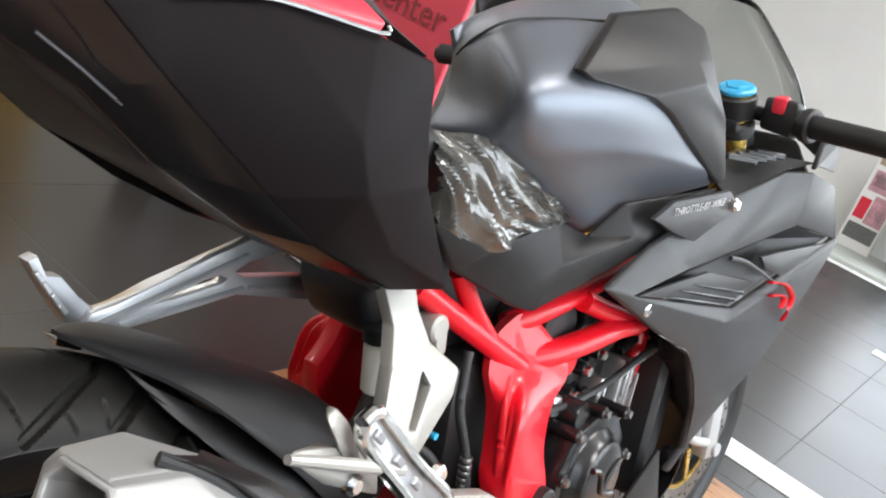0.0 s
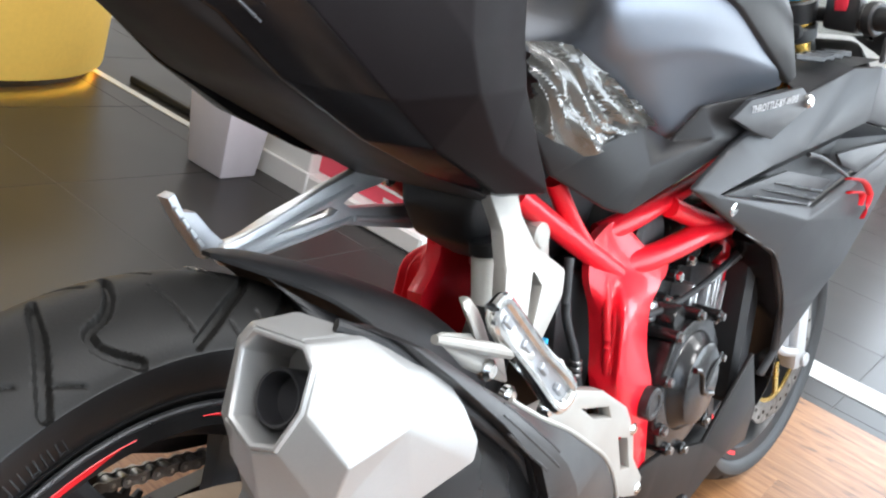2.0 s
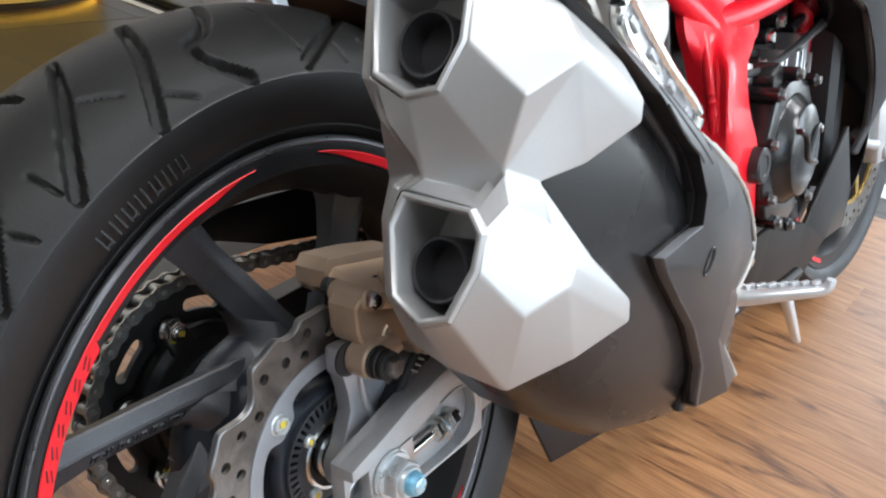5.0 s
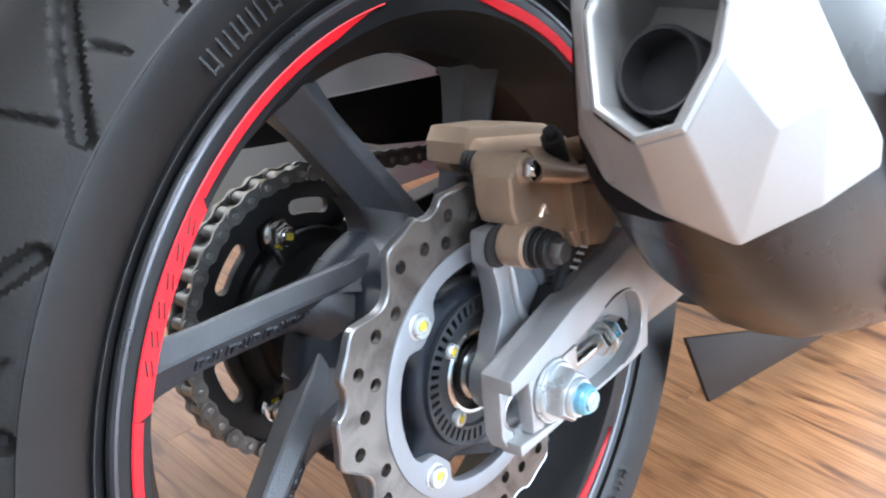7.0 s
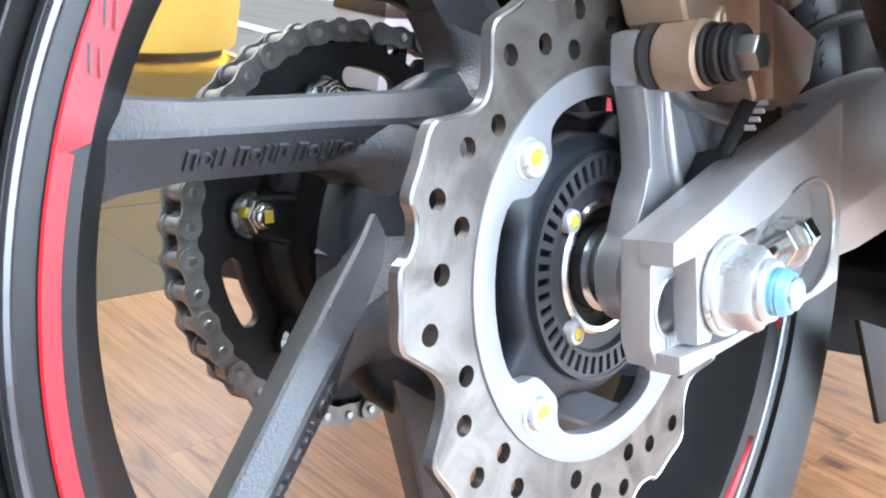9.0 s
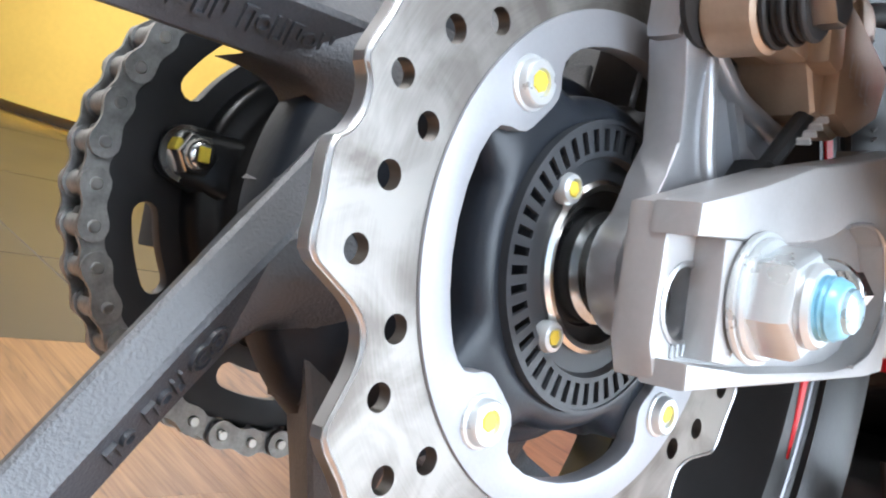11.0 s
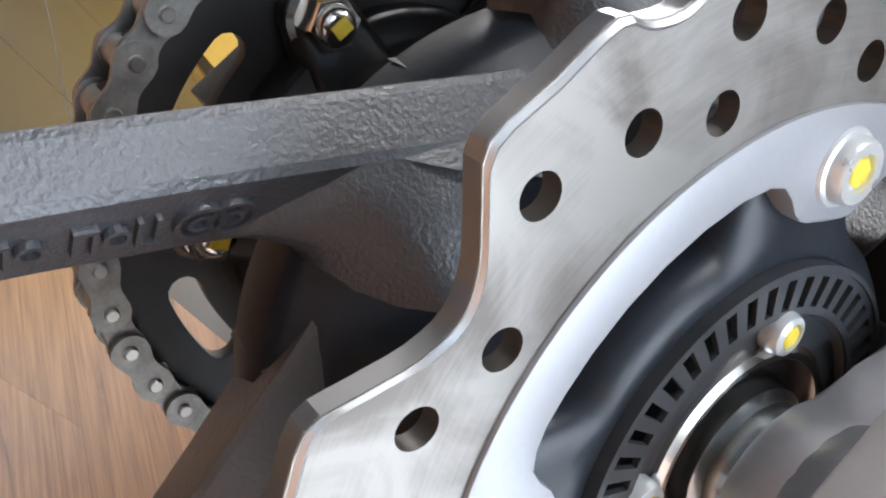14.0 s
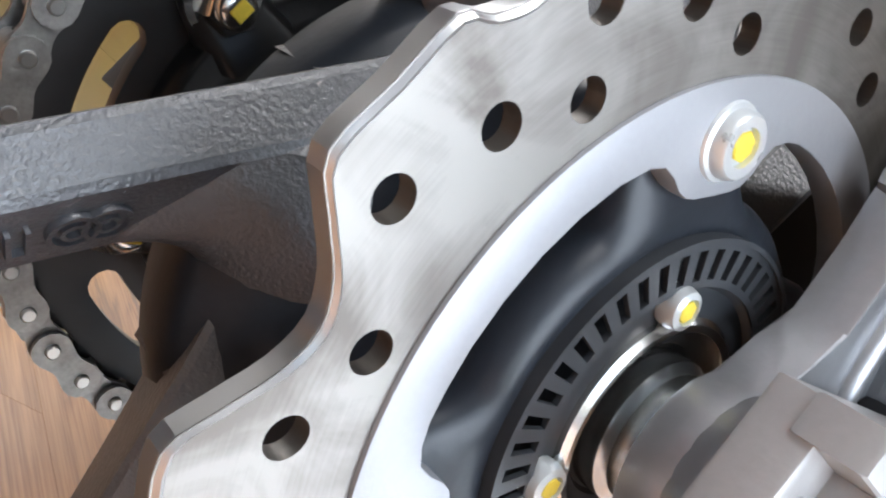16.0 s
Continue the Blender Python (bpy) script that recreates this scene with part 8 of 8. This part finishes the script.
# fairing
fairing = assembly("fairing", bike, "matt black side fairing with vents")
F = [(0.640, -0.185, 0.380), (0.747, -0.190, 0.436), (0.895, -0.216, 0.497), (1.079, -0.230, 0.541), (1.120, -0.262, 0.548), (1.228, -0.275, 0.530), (1.345, -0.280, 0.431), (1.300, -0.270, 0.361), (1.247, -0.262, 0.303), (1.178, -0.250, 0.228),
     (1.107, -0.236, 0.176), (1.054, -0.214, 0.102), (1.026, -0.200, 0.046), (1.013, -0.197, 0.051), (1.039, -0.206, 0.088), (1.000, -0.216, 0.170), (0.913, -0.216, 0.267), (0.790, -0.206, 0.314), (0.959, -0.238, 0.319), (1.120, -0.257, 0.362),
     (0.690, -0.199, 0.372), (0.830, -0.214, 0.402), (0.905, -0.229, 0.420), (0.992, -0.234, 0.335), (1.140, -0.254, 0.462), (1.325, -0.277, 0.440)]
panel_pair("fairing_panel", fairing, MATT_GREY, F, [(0, 1, 21, 20), (1, 2, 22, 21), (2, 3, 4, 24, 22), (4, 5, 6, 25, 24), (0, 20, 18, 16, 17), (20, 23, 19, 18), (19, 23, 25, 6, 7), (18, 19, 7, 8), (16, 18, 8, 9, 10, 15), (15, 10, 11, 14), (14, 11, 12, 13)], 0.010, 0.004, "matt black fairing panel with sharp folds", 40, True, 0.05)
# gloss flange turned in along the fairing's rear edge
for side in (1, -1):
    bm = bmesh.new()
    shell(bm, [[(x, y * side, z) for x, y, z in row] for row in ([(0.790, -0.2055, 0.312), (0.830, -0.182, 0.306), (0.870, -0.165, 0.300)], [(0.913, -0.2155, 0.265), (0.958, -0.185, 0.262), (1.000, -0.160, 0.255)], [(1.000, -0.2155, 0.170), (1.040, -0.188, 0.170), (1.075, -0.160, 0.168)], [(1.039, -0.2055, 0.088), (1.060, -0.182, 0.085), (1.085, -0.160, 0.090)], [(1.013, -0.1965, 0.051), (1.045, -0.178, 0.050), (1.075, -0.160, 0.052)])], 5, 0.004, (1, 0, 0))
    part("inner_flange", bm, GLOSS_BLACK, fairing, "gloss brown-black inner flange", angle=50)
VENT = [(0.690, -0.190, 0.372), (0.830, -0.203, 0.402), (0.905, -0.218, 0.420), (1.140, -0.240, 0.462), (1.325, -0.264, 0.440), (0.992, -0.222, 0.335), (0.930, -0.190, 0.390), (1.150, -0.210, 0.428)]
panel_pair("vent_liner", fairing, BLACK_PLASTIC, VENT, [(0, 1, 6), (1, 2, 6), (2, 3, 7, 6), (3, 4, 7), (4, 5, 7), (5, 0, 6, 7)], 0.004, 0.001, "black vent liner", 30)
GRILLE = [(0.705, -0.1985, 0.371), (0.887, -0.2180, 0.394), (1.065, -0.2330, 0.371), (0.988, -0.2250, 0.339)]
panel_pair("vent_grille", fairing, MATT_GREY, GRILLE, [(0, 1, 2, 3)], 0.005, 0.001, "matt dark grey vent grille with slits", 35)
for (xa, ya, za), (xb, yb, zb) in (((0.781, -0.2090, 0.3655), (0.978, -0.2260, 0.3390)), ((0.811, -0.2115, 0.3725), (1.004, -0.2280, 0.3460)), ((0.849, -0.2150, 0.3785), (1.030, -0.2305, 0.3555))):
    bm = bmesh.new()
    tube(bm, [(xa, ya, za), ((xa + xb) / 2, (ya + yb) / 2, (za + zb) / 2), (xb, yb, zb)], [0.0008, 0.0030, 0.0030], 8, 3)
    part("vent_slit", bm, GLOSS_BLACK, fairing)
BLADE = [(1.034, -0.243, 0.414), (1.088, -0.250, 0.420), (1.300, -0.272, 0.432), (1.126, -0.255, 0.382), (1.060, -0.246, 0.396)]
panel_pair("vent_blade", fairing, MATT_GREY, BLADE, [(0, 1, 3, 4), (1, 2, 3)], 0.006, 0.002, "curved matt blade across the vent", 35)
bm = bmesh.new()
tube(bm, [(0.905, -0.236, 0.4185), (0.971, -0.242, 0.4090), (1.098, -0.252, 0.3750)], [0.0035, 0.0035, 0.0020], 8, 4)
part("vent_edge", bm, MATT_GREY, fairing)
bm = bmesh.new()
for pts in ([(1.060, -0.2585, 0.378), (1.130, -0.2660, 0.370), (1.185, -0.2680, 0.345)], [(1.185, -0.2680, 0.345), (1.190, -0.2660, 0.322), (1.178, -0.2640, 0.305)], [(1.080, -0.2590, 0.355), (1.140, -0.2650, 0.350), (1.150, -0.2640, 0.330)]):
    tube(bm, pts, 0.0055, 8, 4, flat=0.35)
part("red_mark", bm, FRAME_RED, fairing, "red angular decal mark")
bm = bmesh.new()
revolve(bm, [(0.0, -0.198), (0.012, -0.199), (0.0125, -0.202), (0.008, -0.205), (0.004, -0.205), (0.004, -0.202), (0.0, -0.202)], 24, "Y", centre=(0.741, 0, 0.353))
part("panel_bolt", bm, CHROME, fairing)
EDGE = [(0.850, -0.212, 0.290), (0.910, -0.217, 0.265), (0.997, -0.217, 0.170), (1.060, -0.201, 0.041), (1.036, -0.193, -0.010)]
bm = bmesh.new()
shell(bm, [EDGE, [(x + 0.004, y + 0.004, z) for x, y, z in EDGE], [(x + 0.022, y + 0.040, z - 0.004) for x, y, z in EDGE], [(x + 0.050, y + 0.085, z - 0.010) for x, y, z in EDGE]], 6, 0.003, (1, 0, 0))
part("fairing_rim", bm, GLOSS_BLACK, fairing, "glossy black inner flange", angle=50)
# louvred top panel between tank and screen
TOPF = [(0.895, -0.216, 0.499), (1.079, -0.230, 0.543), (1.235, -0.235, 0.560), (1.100, -0.150, 0.560), (0.920, -0.160, 0.530)]
panel_pair("inner_panel", fairing, BLACK_PLASTIC, TOPF, [(0, 1, 3, 4), (1, 2, 3)], 0.006, 0.002, "black louvred inner panel", 35)
for k in range(4):
    for side in (1, -1):
        bm = bmesh.new()
        add_box(bm, (-0.030, -0.004, -0.004), (0.030, 0.004, 0.006), 0.002, Matrix.Translation((0.985 + 0.030 * k, side * (-0.190 - 0.004 * k), 0.548 + 0.004 * k)) @ Matrix.Rotation(-0.5 * side, 4, "Z"))
        part("louvre_rib", bm, BLACK_PLASTIC, fairing)
# dash sides and clear screen
DASH = [(1.120, -0.262, 0.552), (1.178, -0.250, 0.592), (1.256, -0.262, 0.610), (1.420, -0.140, 0.600), (1.365, -0.240, 0.548), (1.235, -0.238, 0.556)]
panel_pair("mirror_panel", fairing, MATT_BLACK, DASH, [(0, 1, 2, 5), (5, 2, 3, 4)], 0.008, 0.003, "matt black upper fairing panel", 40)
bm = bmesh.new()
hull(bm, [(1.380, -0.160, 0.600), (1.380, 0.160, 0.600), (1.560, -0.060, 0.480), (1.560, 0.060, 0.480), (1.300, -0.250, 0.400), (1.300, 0.250, 0.400), (1.480, -0.100, 0.340), (1.480, 0.100, 0.340), (1.330, -0.240, 0.500), (1.330, 0.240, 0.500)], 0.02, 3)
part("nose", bm, MATT_BLACK, fairing, "matt black nose cowl")
SCREEN = clear("smoked_screen", (0.62, 0.64, 0.62), 0.04)
bm = bmesh.new()
shell(bm, [[(1.300, -0.200, 0.590), (1.400, -0.120, 0.600), (1.440, 0.0, 0.600), (1.400, 0.120, 0.600), (1.300, 0.200, 0.590)],
           [(1.200, -0.180, 0.680), (1.280, -0.110, 0.710), (1.310, 0.0, 0.720), (1.280, 0.110, 0.710), (1.200, 0.180, 0.680)],
           [(1.110, -0.130, 0.760), (1.160, -0.080, 0.790), (1.180, 0.0, 0.800), (1.160, 0.080, 0.790), (1.110, 0.130, 0.760)]], 5, 0.003, (1, 0, 0.5))
part("windscreen", bm, SCREEN, fairing, "tinted clear windscreen", angle=60)
# belly pan
BELLY = [(0.600, -0.165, -0.030), (0.640, -0.175, 0.010), (0.700, -0.178, 0.014), (0.845, -0.182, -0.018), (0.950, -0.200, 0.105), (1.020, -0.194, 0.011), (1.029, -0.196, -0.008), (1.040, -0.185, -0.074), (0.920, -0.190, -0.062), (0.828, -0.172, -0.126), (0.720, -0.152, -0.110), (0.630, -0.130, -0.120), (0.460, -0.110, -0.150), (0.385, -0.060, -0.195), (0.370, -0.040, -0.110), (0.520, -0.120, -0.060)]
panel_pair("belly_pan", fairing, MATT_BLACK, BELLY, [(0, 1, 2, 10), (2, 3, 9, 10), (3, 8, 9), (3, 4, 5, 8), (5, 6, 7, 8)], 0.008, 0.003, "matt black belly pan", 35, True, 0.05)
PAN_END = [(0.238, -0.100, -0.066), (0.285, -0.100, -0.146), (0.570, -0.104, -0.192), (0.640, -0.112, -0.170), (0.540, -0.108, -0.168), (0.380, -0.103, -0.112)]
panel_pair("belly_pan_end", fairing, MATT_BLACK, PAN_END, [(0, 1, 5), (1, 2, 4, 5), (2, 3, 4)], 0.004, 0.001, "pointed matt black belly pan end", 40)
bm = bmesh.new()
hull(bm, [(0.560, -0.095, -0.185), (0.560, 0.095, -0.185), (0.720, -0.130, -0.120), (0.720, 0.130, -0.120), (1.050, -0.170, -0.085), (1.050, 0.170, -0.085), (0.620, -0.08, -0.13), (0.620, 0.08, -0.13), (1.0, -0.12, -0.06), (1.0, 0.12, -0.06)], 0.01)
part("belly_floor", bm, BLACK_PLASTIC, fairing)

# side stand on the left, reaching the floor
bm = bmesh.new()
tube(bm, [(0.600, 0.110, -0.060), (0.520, 0.150, -0.170), (0.440, 0.205, -0.262)], [0.014, 0.012, 0.012], 14, 4)
stand = part("side_stand", bm, CAST_ALU, bike, "grey metal side stand resting on the floor")
bm = bmesh.new()
foot_z = -AXLE_Z / math.cos(radians(12.5)) + 0.205 * math.tan(radians(12.5)) + 0.0045 + 0.0
add_box(bm, (-0.040, -0.024, -0.004), (0.028, 0.024, 0.004), 0.002, Matrix.Translation((0.435, 0.210, foot_z)) @ Matrix.Rotation(radians(12.5), 4, "X"))
part("stand_foot", bm, CAST_ALU, stand)

# steering, fork and bar
steer = assembly("front_end", bike, "gold fork with blue cap and black clip-on bars")
for side, cx in ((-1, 1.075), (1, 1.075)):
    top = Vector((cx, side * 0.128, 0.640))
    down = Vector((0.395, 0, -0.918)).normalized()
    bm = bmesh.new()
    cyl(bm, top - down * 0.004, top + down * 0.40, 0.0250, segs=32, bevel=0.002)
    part("fork_tube", bm, FORK_GOLD, steer, "gold anodised fork tube")
    bm = bmesh.new()
    cyl(bm, top - down * 0.012, top - down * 0.002, 0.0285, segs=32, bevel=0.003)
    part("fork_cap", bm, BLUE_MARK, steer, "bright blue fork cap")
    bm = bmesh.new()
    cyl(bm, top - down * 0.015, top - down * 0.011, 0.018, segs=6, bevel=0.0015)
    part("cap_adjuster", bm, BLUE_MARK, steer)
    bm = bmesh.new()
    cyl(bm, top + down * 0.000, top + down * 0.036, 0.0330, segs=32, bevel=0.003)
    cyl(bm, top + down * 0.042, top + down * 0.066, 0.0340, segs=32, bevel=0.003)
    part("fork_clamp", bm, BLACK_PLASTIC, steer, "black bar clamp round the fork")
    bm = bmesh.new()
    cyl(bm, top + down * 0.36, top + down * 0.70, 0.0190, segs=28, bevel=0.002)
    part("fork_slider", bm, CAST_ALU, steer, "bright lower fork leg")
    bar_a, bar_b = Vector((1.100, side * 0.150, 0.618)), Vector((1.010, side * 0.400, 0.607))
    bm = bmesh.new()
    cyl(bm, bar_a, bar_b, 0.011, segs=20, bevel=0.001)
    part("handlebar", bm, BLACK_PLASTIC, steer)
    d = (bar_b - bar_a)
    bm = bmesh.new()
    cyl(bm, bar_a + d * 0.42, bar_a + d * 0.98, 0.0175, segs=24, bevel=0.003)
    part("grip", bm, BLACK_RUBBER, steer, "black rubber grip")
    bm = bmesh.new()
    cyl(bm, bar_a + d * 0.36, bar_a + d * 0.43, 0.0250, segs=24, bevel=0.003)
    cyl(bm, bar_a + d * 0.30, bar_a + d * 0.36, 0.0210, segs=24, bevel=0.003)
    part("throttle_collar", bm, BLACK_PLASTIC, steer)
    bm = bmesh.new()
    hull(bm, [bar_a + d * 0.14 + Vector(p) for p in ((-0.02, 0.01, 0.028), (0.03, 0.01, 0.028), (-0.02, 0.01, -0.020), (0.03, 0.01, -0.020))] + [bar_a + d * 0.32 + Vector(p) for p in ((-0.025, 0, 0.030), (0.03, 0, 0.026), (-0.022, 0, -0.024), (0.03, 0, -0.024))], 0.006, 2)
    part("switch_pod", bm, BLACK_PLASTIC, steer, "black switch housing")
    bm = bmesh.new()
    hull(bm, [bar_a + d * 0.20 + Vector(p) for p in ((-0.034, 0.008, 0.028), (-0.034, -0.012, 0.028), (-0.030, 0.008, 0.004), (-0.030, -0.012, 0.004), (-0.010, 0.008, 0.034), (-0.010, -0.012, 0.034))], 0.003)
    part("kill_switch", bm, PANEL_RED, steer, "red kill switch rocker")
bm = bmesh.new()
hull(bm, [(1.050, -0.150, 0.600), (1.050, 0.150, 0.600), (1.120, -0.150, 0.590), (1.120, 0.150, 0.590), (1.060, -0.150, 0.575), (1.060, 0.150, 0.575), (1.130, -0.100, 0.565), (1.130, 0.100, 0.565)], 0.008)
part("top_yoke", bm, BLACK_PLASTIC, steer, "black top yoke")
bm = bmesh.new()
hull(bm, [(1.180, -0.110, 0.560), (1.180, 0.110, 0.560), (1.260, -0.100, 0.640), (1.260, 0.100, 0.640), (1.330, -0.110, 0.560), (1.330, 0.110, 0.560)], 0.015)
part("dashboard", bm, BLACK_PLASTIC, steer, "black instrument housing")

# front wheel, turned a little, with disc, caliper and fender
FRONT_C = Vector((1.415, -0.045, -0.024))
front = part("front_wheel", spin_part([(0.232, -0.045), (0.240, -0.047), (0.240, -0.040), (0.222, -0.034), (0.205, -0.010), (0.205, 0.010), (0.222, 0.034), (0.240, 0.040), (0.240, 0.047), (0.232, 0.045), (0.215, 0.044), (0.196, 0.012), (0.196, -0.012), (0.215, -0.044)], 96), RIM_BLACK, bike, "black cast front wheel")
front.matrix_local = Matrix.Translation(FRONT_C + Vector((0, 0, AXLE_Z))) @ Matrix.Rotation(radians(-6), 4, "Z")
build_tyre("tyre", 0.296, 0.056, 0.239, front, [([(-0.85, 5), (-0.5, 11), (-0.15, 14)], [0.006, 0.007, 0.003], 0.004), ([(0.85, 20), (0.5, 26), (0.15, 29)], [0.006, 0.007, 0.003], 0.004)], 12, 600, 36, "black front road tyre")
bm = bmesh.new()
revolve(bm, [(0.221, -0.0462), (0.2285, -0.0475), (0.2285, -0.0468), (0.221, -0.0455)], 24, "Y", closed=True, start=205.0, sweep=48.0)
part("rim_stripe", bm, RIM_RED, front, "red rim stripe")
for k in range(7):
    bm = bmesh.new()
    a = radians(20 + 360 / 7 * k)
    m = Matrix.Rotation(-a, 4, "Y")
    hull(bm, [m @ Vector(p) for p in ((0.03, -0.022, -0.014), (0.03, -0.022, 0.014), (0.205, -0.016, -0.010), (0.205, -0.016, 0.010), (0.03, 0.022, -0.014), (0.03, 0.022, 0.014), (0.205, 0.016, -0.010), (0.205, 0.016, 0.010))], 0.003)
    part("spoke", bm, CAST_BLACK, front)
part("hub", spin_part([(0.010, -0.060), (0.034, -0.060), (0.040, -0.040), (0.040, 0.040), (0.034, 0.060), (0.010, 0.060)], 40), RIM_BLACK, front)
bm = bmesh.new()
wave = []
for k in range(10):
    for a, r in ((0, 0.153), (10, 0.1525), (18, 0.148), (27, 0.148)):
        b = radians(a + 36 * k)
        wave.append((r * math.cos(b), r * math.sin(b)))
prism(bm, wave, -0.0720, -0.0675, 0.0, [circle(0, 0, 0.108, 48)] + [circle(r * math.cos(radians(a)), r * math.sin(radians(a)), 0.0045, 8) for k in range(20) for a, r in ((18 * k, 0.140), (18 * k + 7, 0.128))])
part("front_disc", bm, DISC_STEEL, front, "drilled front brake disc", angle=30)
bm = bmesh.new()
prism(bm, circle(0, 0, 0.112, 48), -0.0700, -0.0660, 0.0, [circle(0, 0, 0.100, 40)])
for k in range(5):
    m = Matrix.Rotation(radians(-72 * k), 4, "Y")
    add_box(bm, (0.030, -0.0700, -0.007), (0.104, -0.0640, 0.007), 0.001, m)
part("disc_spider", bm, FORK_GOLD, front, "gold disc carrier")
bm = bmesh.new()
hull(bm, [(-0.060, -0.105, 0.090), (-0.135, -0.105, 0.020), (-0.160, -0.105, 0.060), (-0.090, -0.105, 0.140), (-0.060, -0.050, 0.090), (-0.135, -0.050, 0.020), (-0.160, -0.050, 0.060), (-0.090, -0.050, 0.140)], 0.008)
part("front_caliper", bm, GOLD_EDGE, front, "pale gold front brake caliper")
bm = bmesh.new()
cyl(bm, (0, -0.128, 0), (0, -0.075, 0), 0.014, segs=20, bevel=0.002)
hull(bm, [(-0.030, -0.120, -0.020), (0.020, -0.120, -0.020), (-0.060, -0.120, 0.130), (-0.020, -0.120, 0.140), (-0.030, -0.085, -0.020), (0.020, -0.085, -0.020), (-0.060, -0.085, 0.130), (-0.020, -0.085, 0.140)], 0.008)
tube(bm, [(-0.045, -0.118, 0.120), (-0.090, -0.112, 0.085), (-0.118, -0.108, 0.045)], [0.012, 0.010, 0.009], 12, 4)
tube(bm, [(-0.118, -0.108, 0.045), (-0.085, -0.110, 0.030), (-0.040, -0.114, 0.020)], [0.009, 0.009, 0.010], 12, 4)
part("fork_bottom", bm, FORK_CAST, front, "pale cast fork foot with an open caliper arm", angle=40)
bm = bmesh.new()
rows = []
for a in (35, 65, 95, 125, 150, 168):
    ca, sa = math.cos(radians(a)), math.sin(radians(a))
    rows.append([((0.318 - d) * ca, y, (0.318 - d) * sa) for y, d in ((-0.062, 0.045), (-0.045, 0.010), (0, 0), (0.045, 0.010), (0.062, 0.045))])
shell(bm, rows, 4, 0.004, (0, 0, -1))
part("front_fender", bm, MATT_BLACK, front, "matt black front fender", angle=50)

# ---- pieces of the floors ----
PLANK_W, PLANK_L = 0.165, 1.25
plank_meshes = {}


def slab(name, sx, sy, mat, thick, bevel):
    key = (name, round(sx, 4), round(sy, 4))
    if key not in plank_meshes:
        s = bmesh.new()
        add_box(s, (0, 0, -thick), (sx, sy, 0), bevel)
        plank_meshes[key] = finish(s, name, mat, 30)
    return plank_meshes[key]


for i in range(round((WOOD_X - WOOD_X0) / PLANK_W)):
    x1 = WOOD_X - i * PLANK_W
    y = WOOD_Y + ((i * 0.43) % 1.0) * PLANK_L
    while y > WOOD_Y0:
        y1, y0 = min(y, WOOD_Y), max(y - PLANK_L, WOOD_Y0)
        if y1 - y0 > 0.02:
            ob = new("plank", slab("plank", PLANK_W - 0.0002, y1 - y0 - 0.0002, WOOD, 0.006, 0.0001))
            ob.parent = wood_ob
            ob.location = (x1 - PLANK_W, y0, 0.0)
        y -= PLANK_L

TILE_S = 0.60
rest = bmesh.new()
for i in range(-8, 12):
    for j in range(-10, 8):
        x, y = 0.87 - TILE_S + i * TILE_S, 1.69 - TILE_S + j * TILE_S
        x0, x1, y0, y1 = max(x, X0), min(x + TILE_S - 0.0025, X1), max(y, Y0), min(y + TILE_S - 0.0025, Y1)
        if x1 - x0 < 0.02 or y1 - y0 < 0.02:
            continue
        pieces = [(x0, x1, y0, y1)]
        if x1 > WOOD_X0 and x0 < WOOD_X and y1 > WOOD_Y0 and y0 < WOOD_Y:
            xa, xb = max(x0, WOOD_X0 - 0.003), min(x1, WOOD_X + 0.003)
            pieces = [(x0, xa, y0, y1), (xb, x1, y0, y1), (xa, xb, y0, WOOD_Y0 - 0.003), (xa, xb, WOOD_Y + 0.003, y1)]
        for u0, u1, v0, v1 in pieces:
            if u1 - u0 < 0.012 or v1 - v0 < 0.012:
                continue
            if x < -1.5 or v0 < -1.9:
                add_box(rest, (u0, v0, -0.0112), (u1, v1, -0.0012), 0.0012)
                continue
            ob = new("tile", slab("tile", u1 - u0, v1 - v0, TILE, 0.010, 0.0006))
            ob.parent = floor_ob
            ob.location = (u0, v0, -0.0012)
field = new("tile_field", finish(rest, "tile_field", TILE, 30))
field.parent = floor_ob
field["kind"] = "stuff"
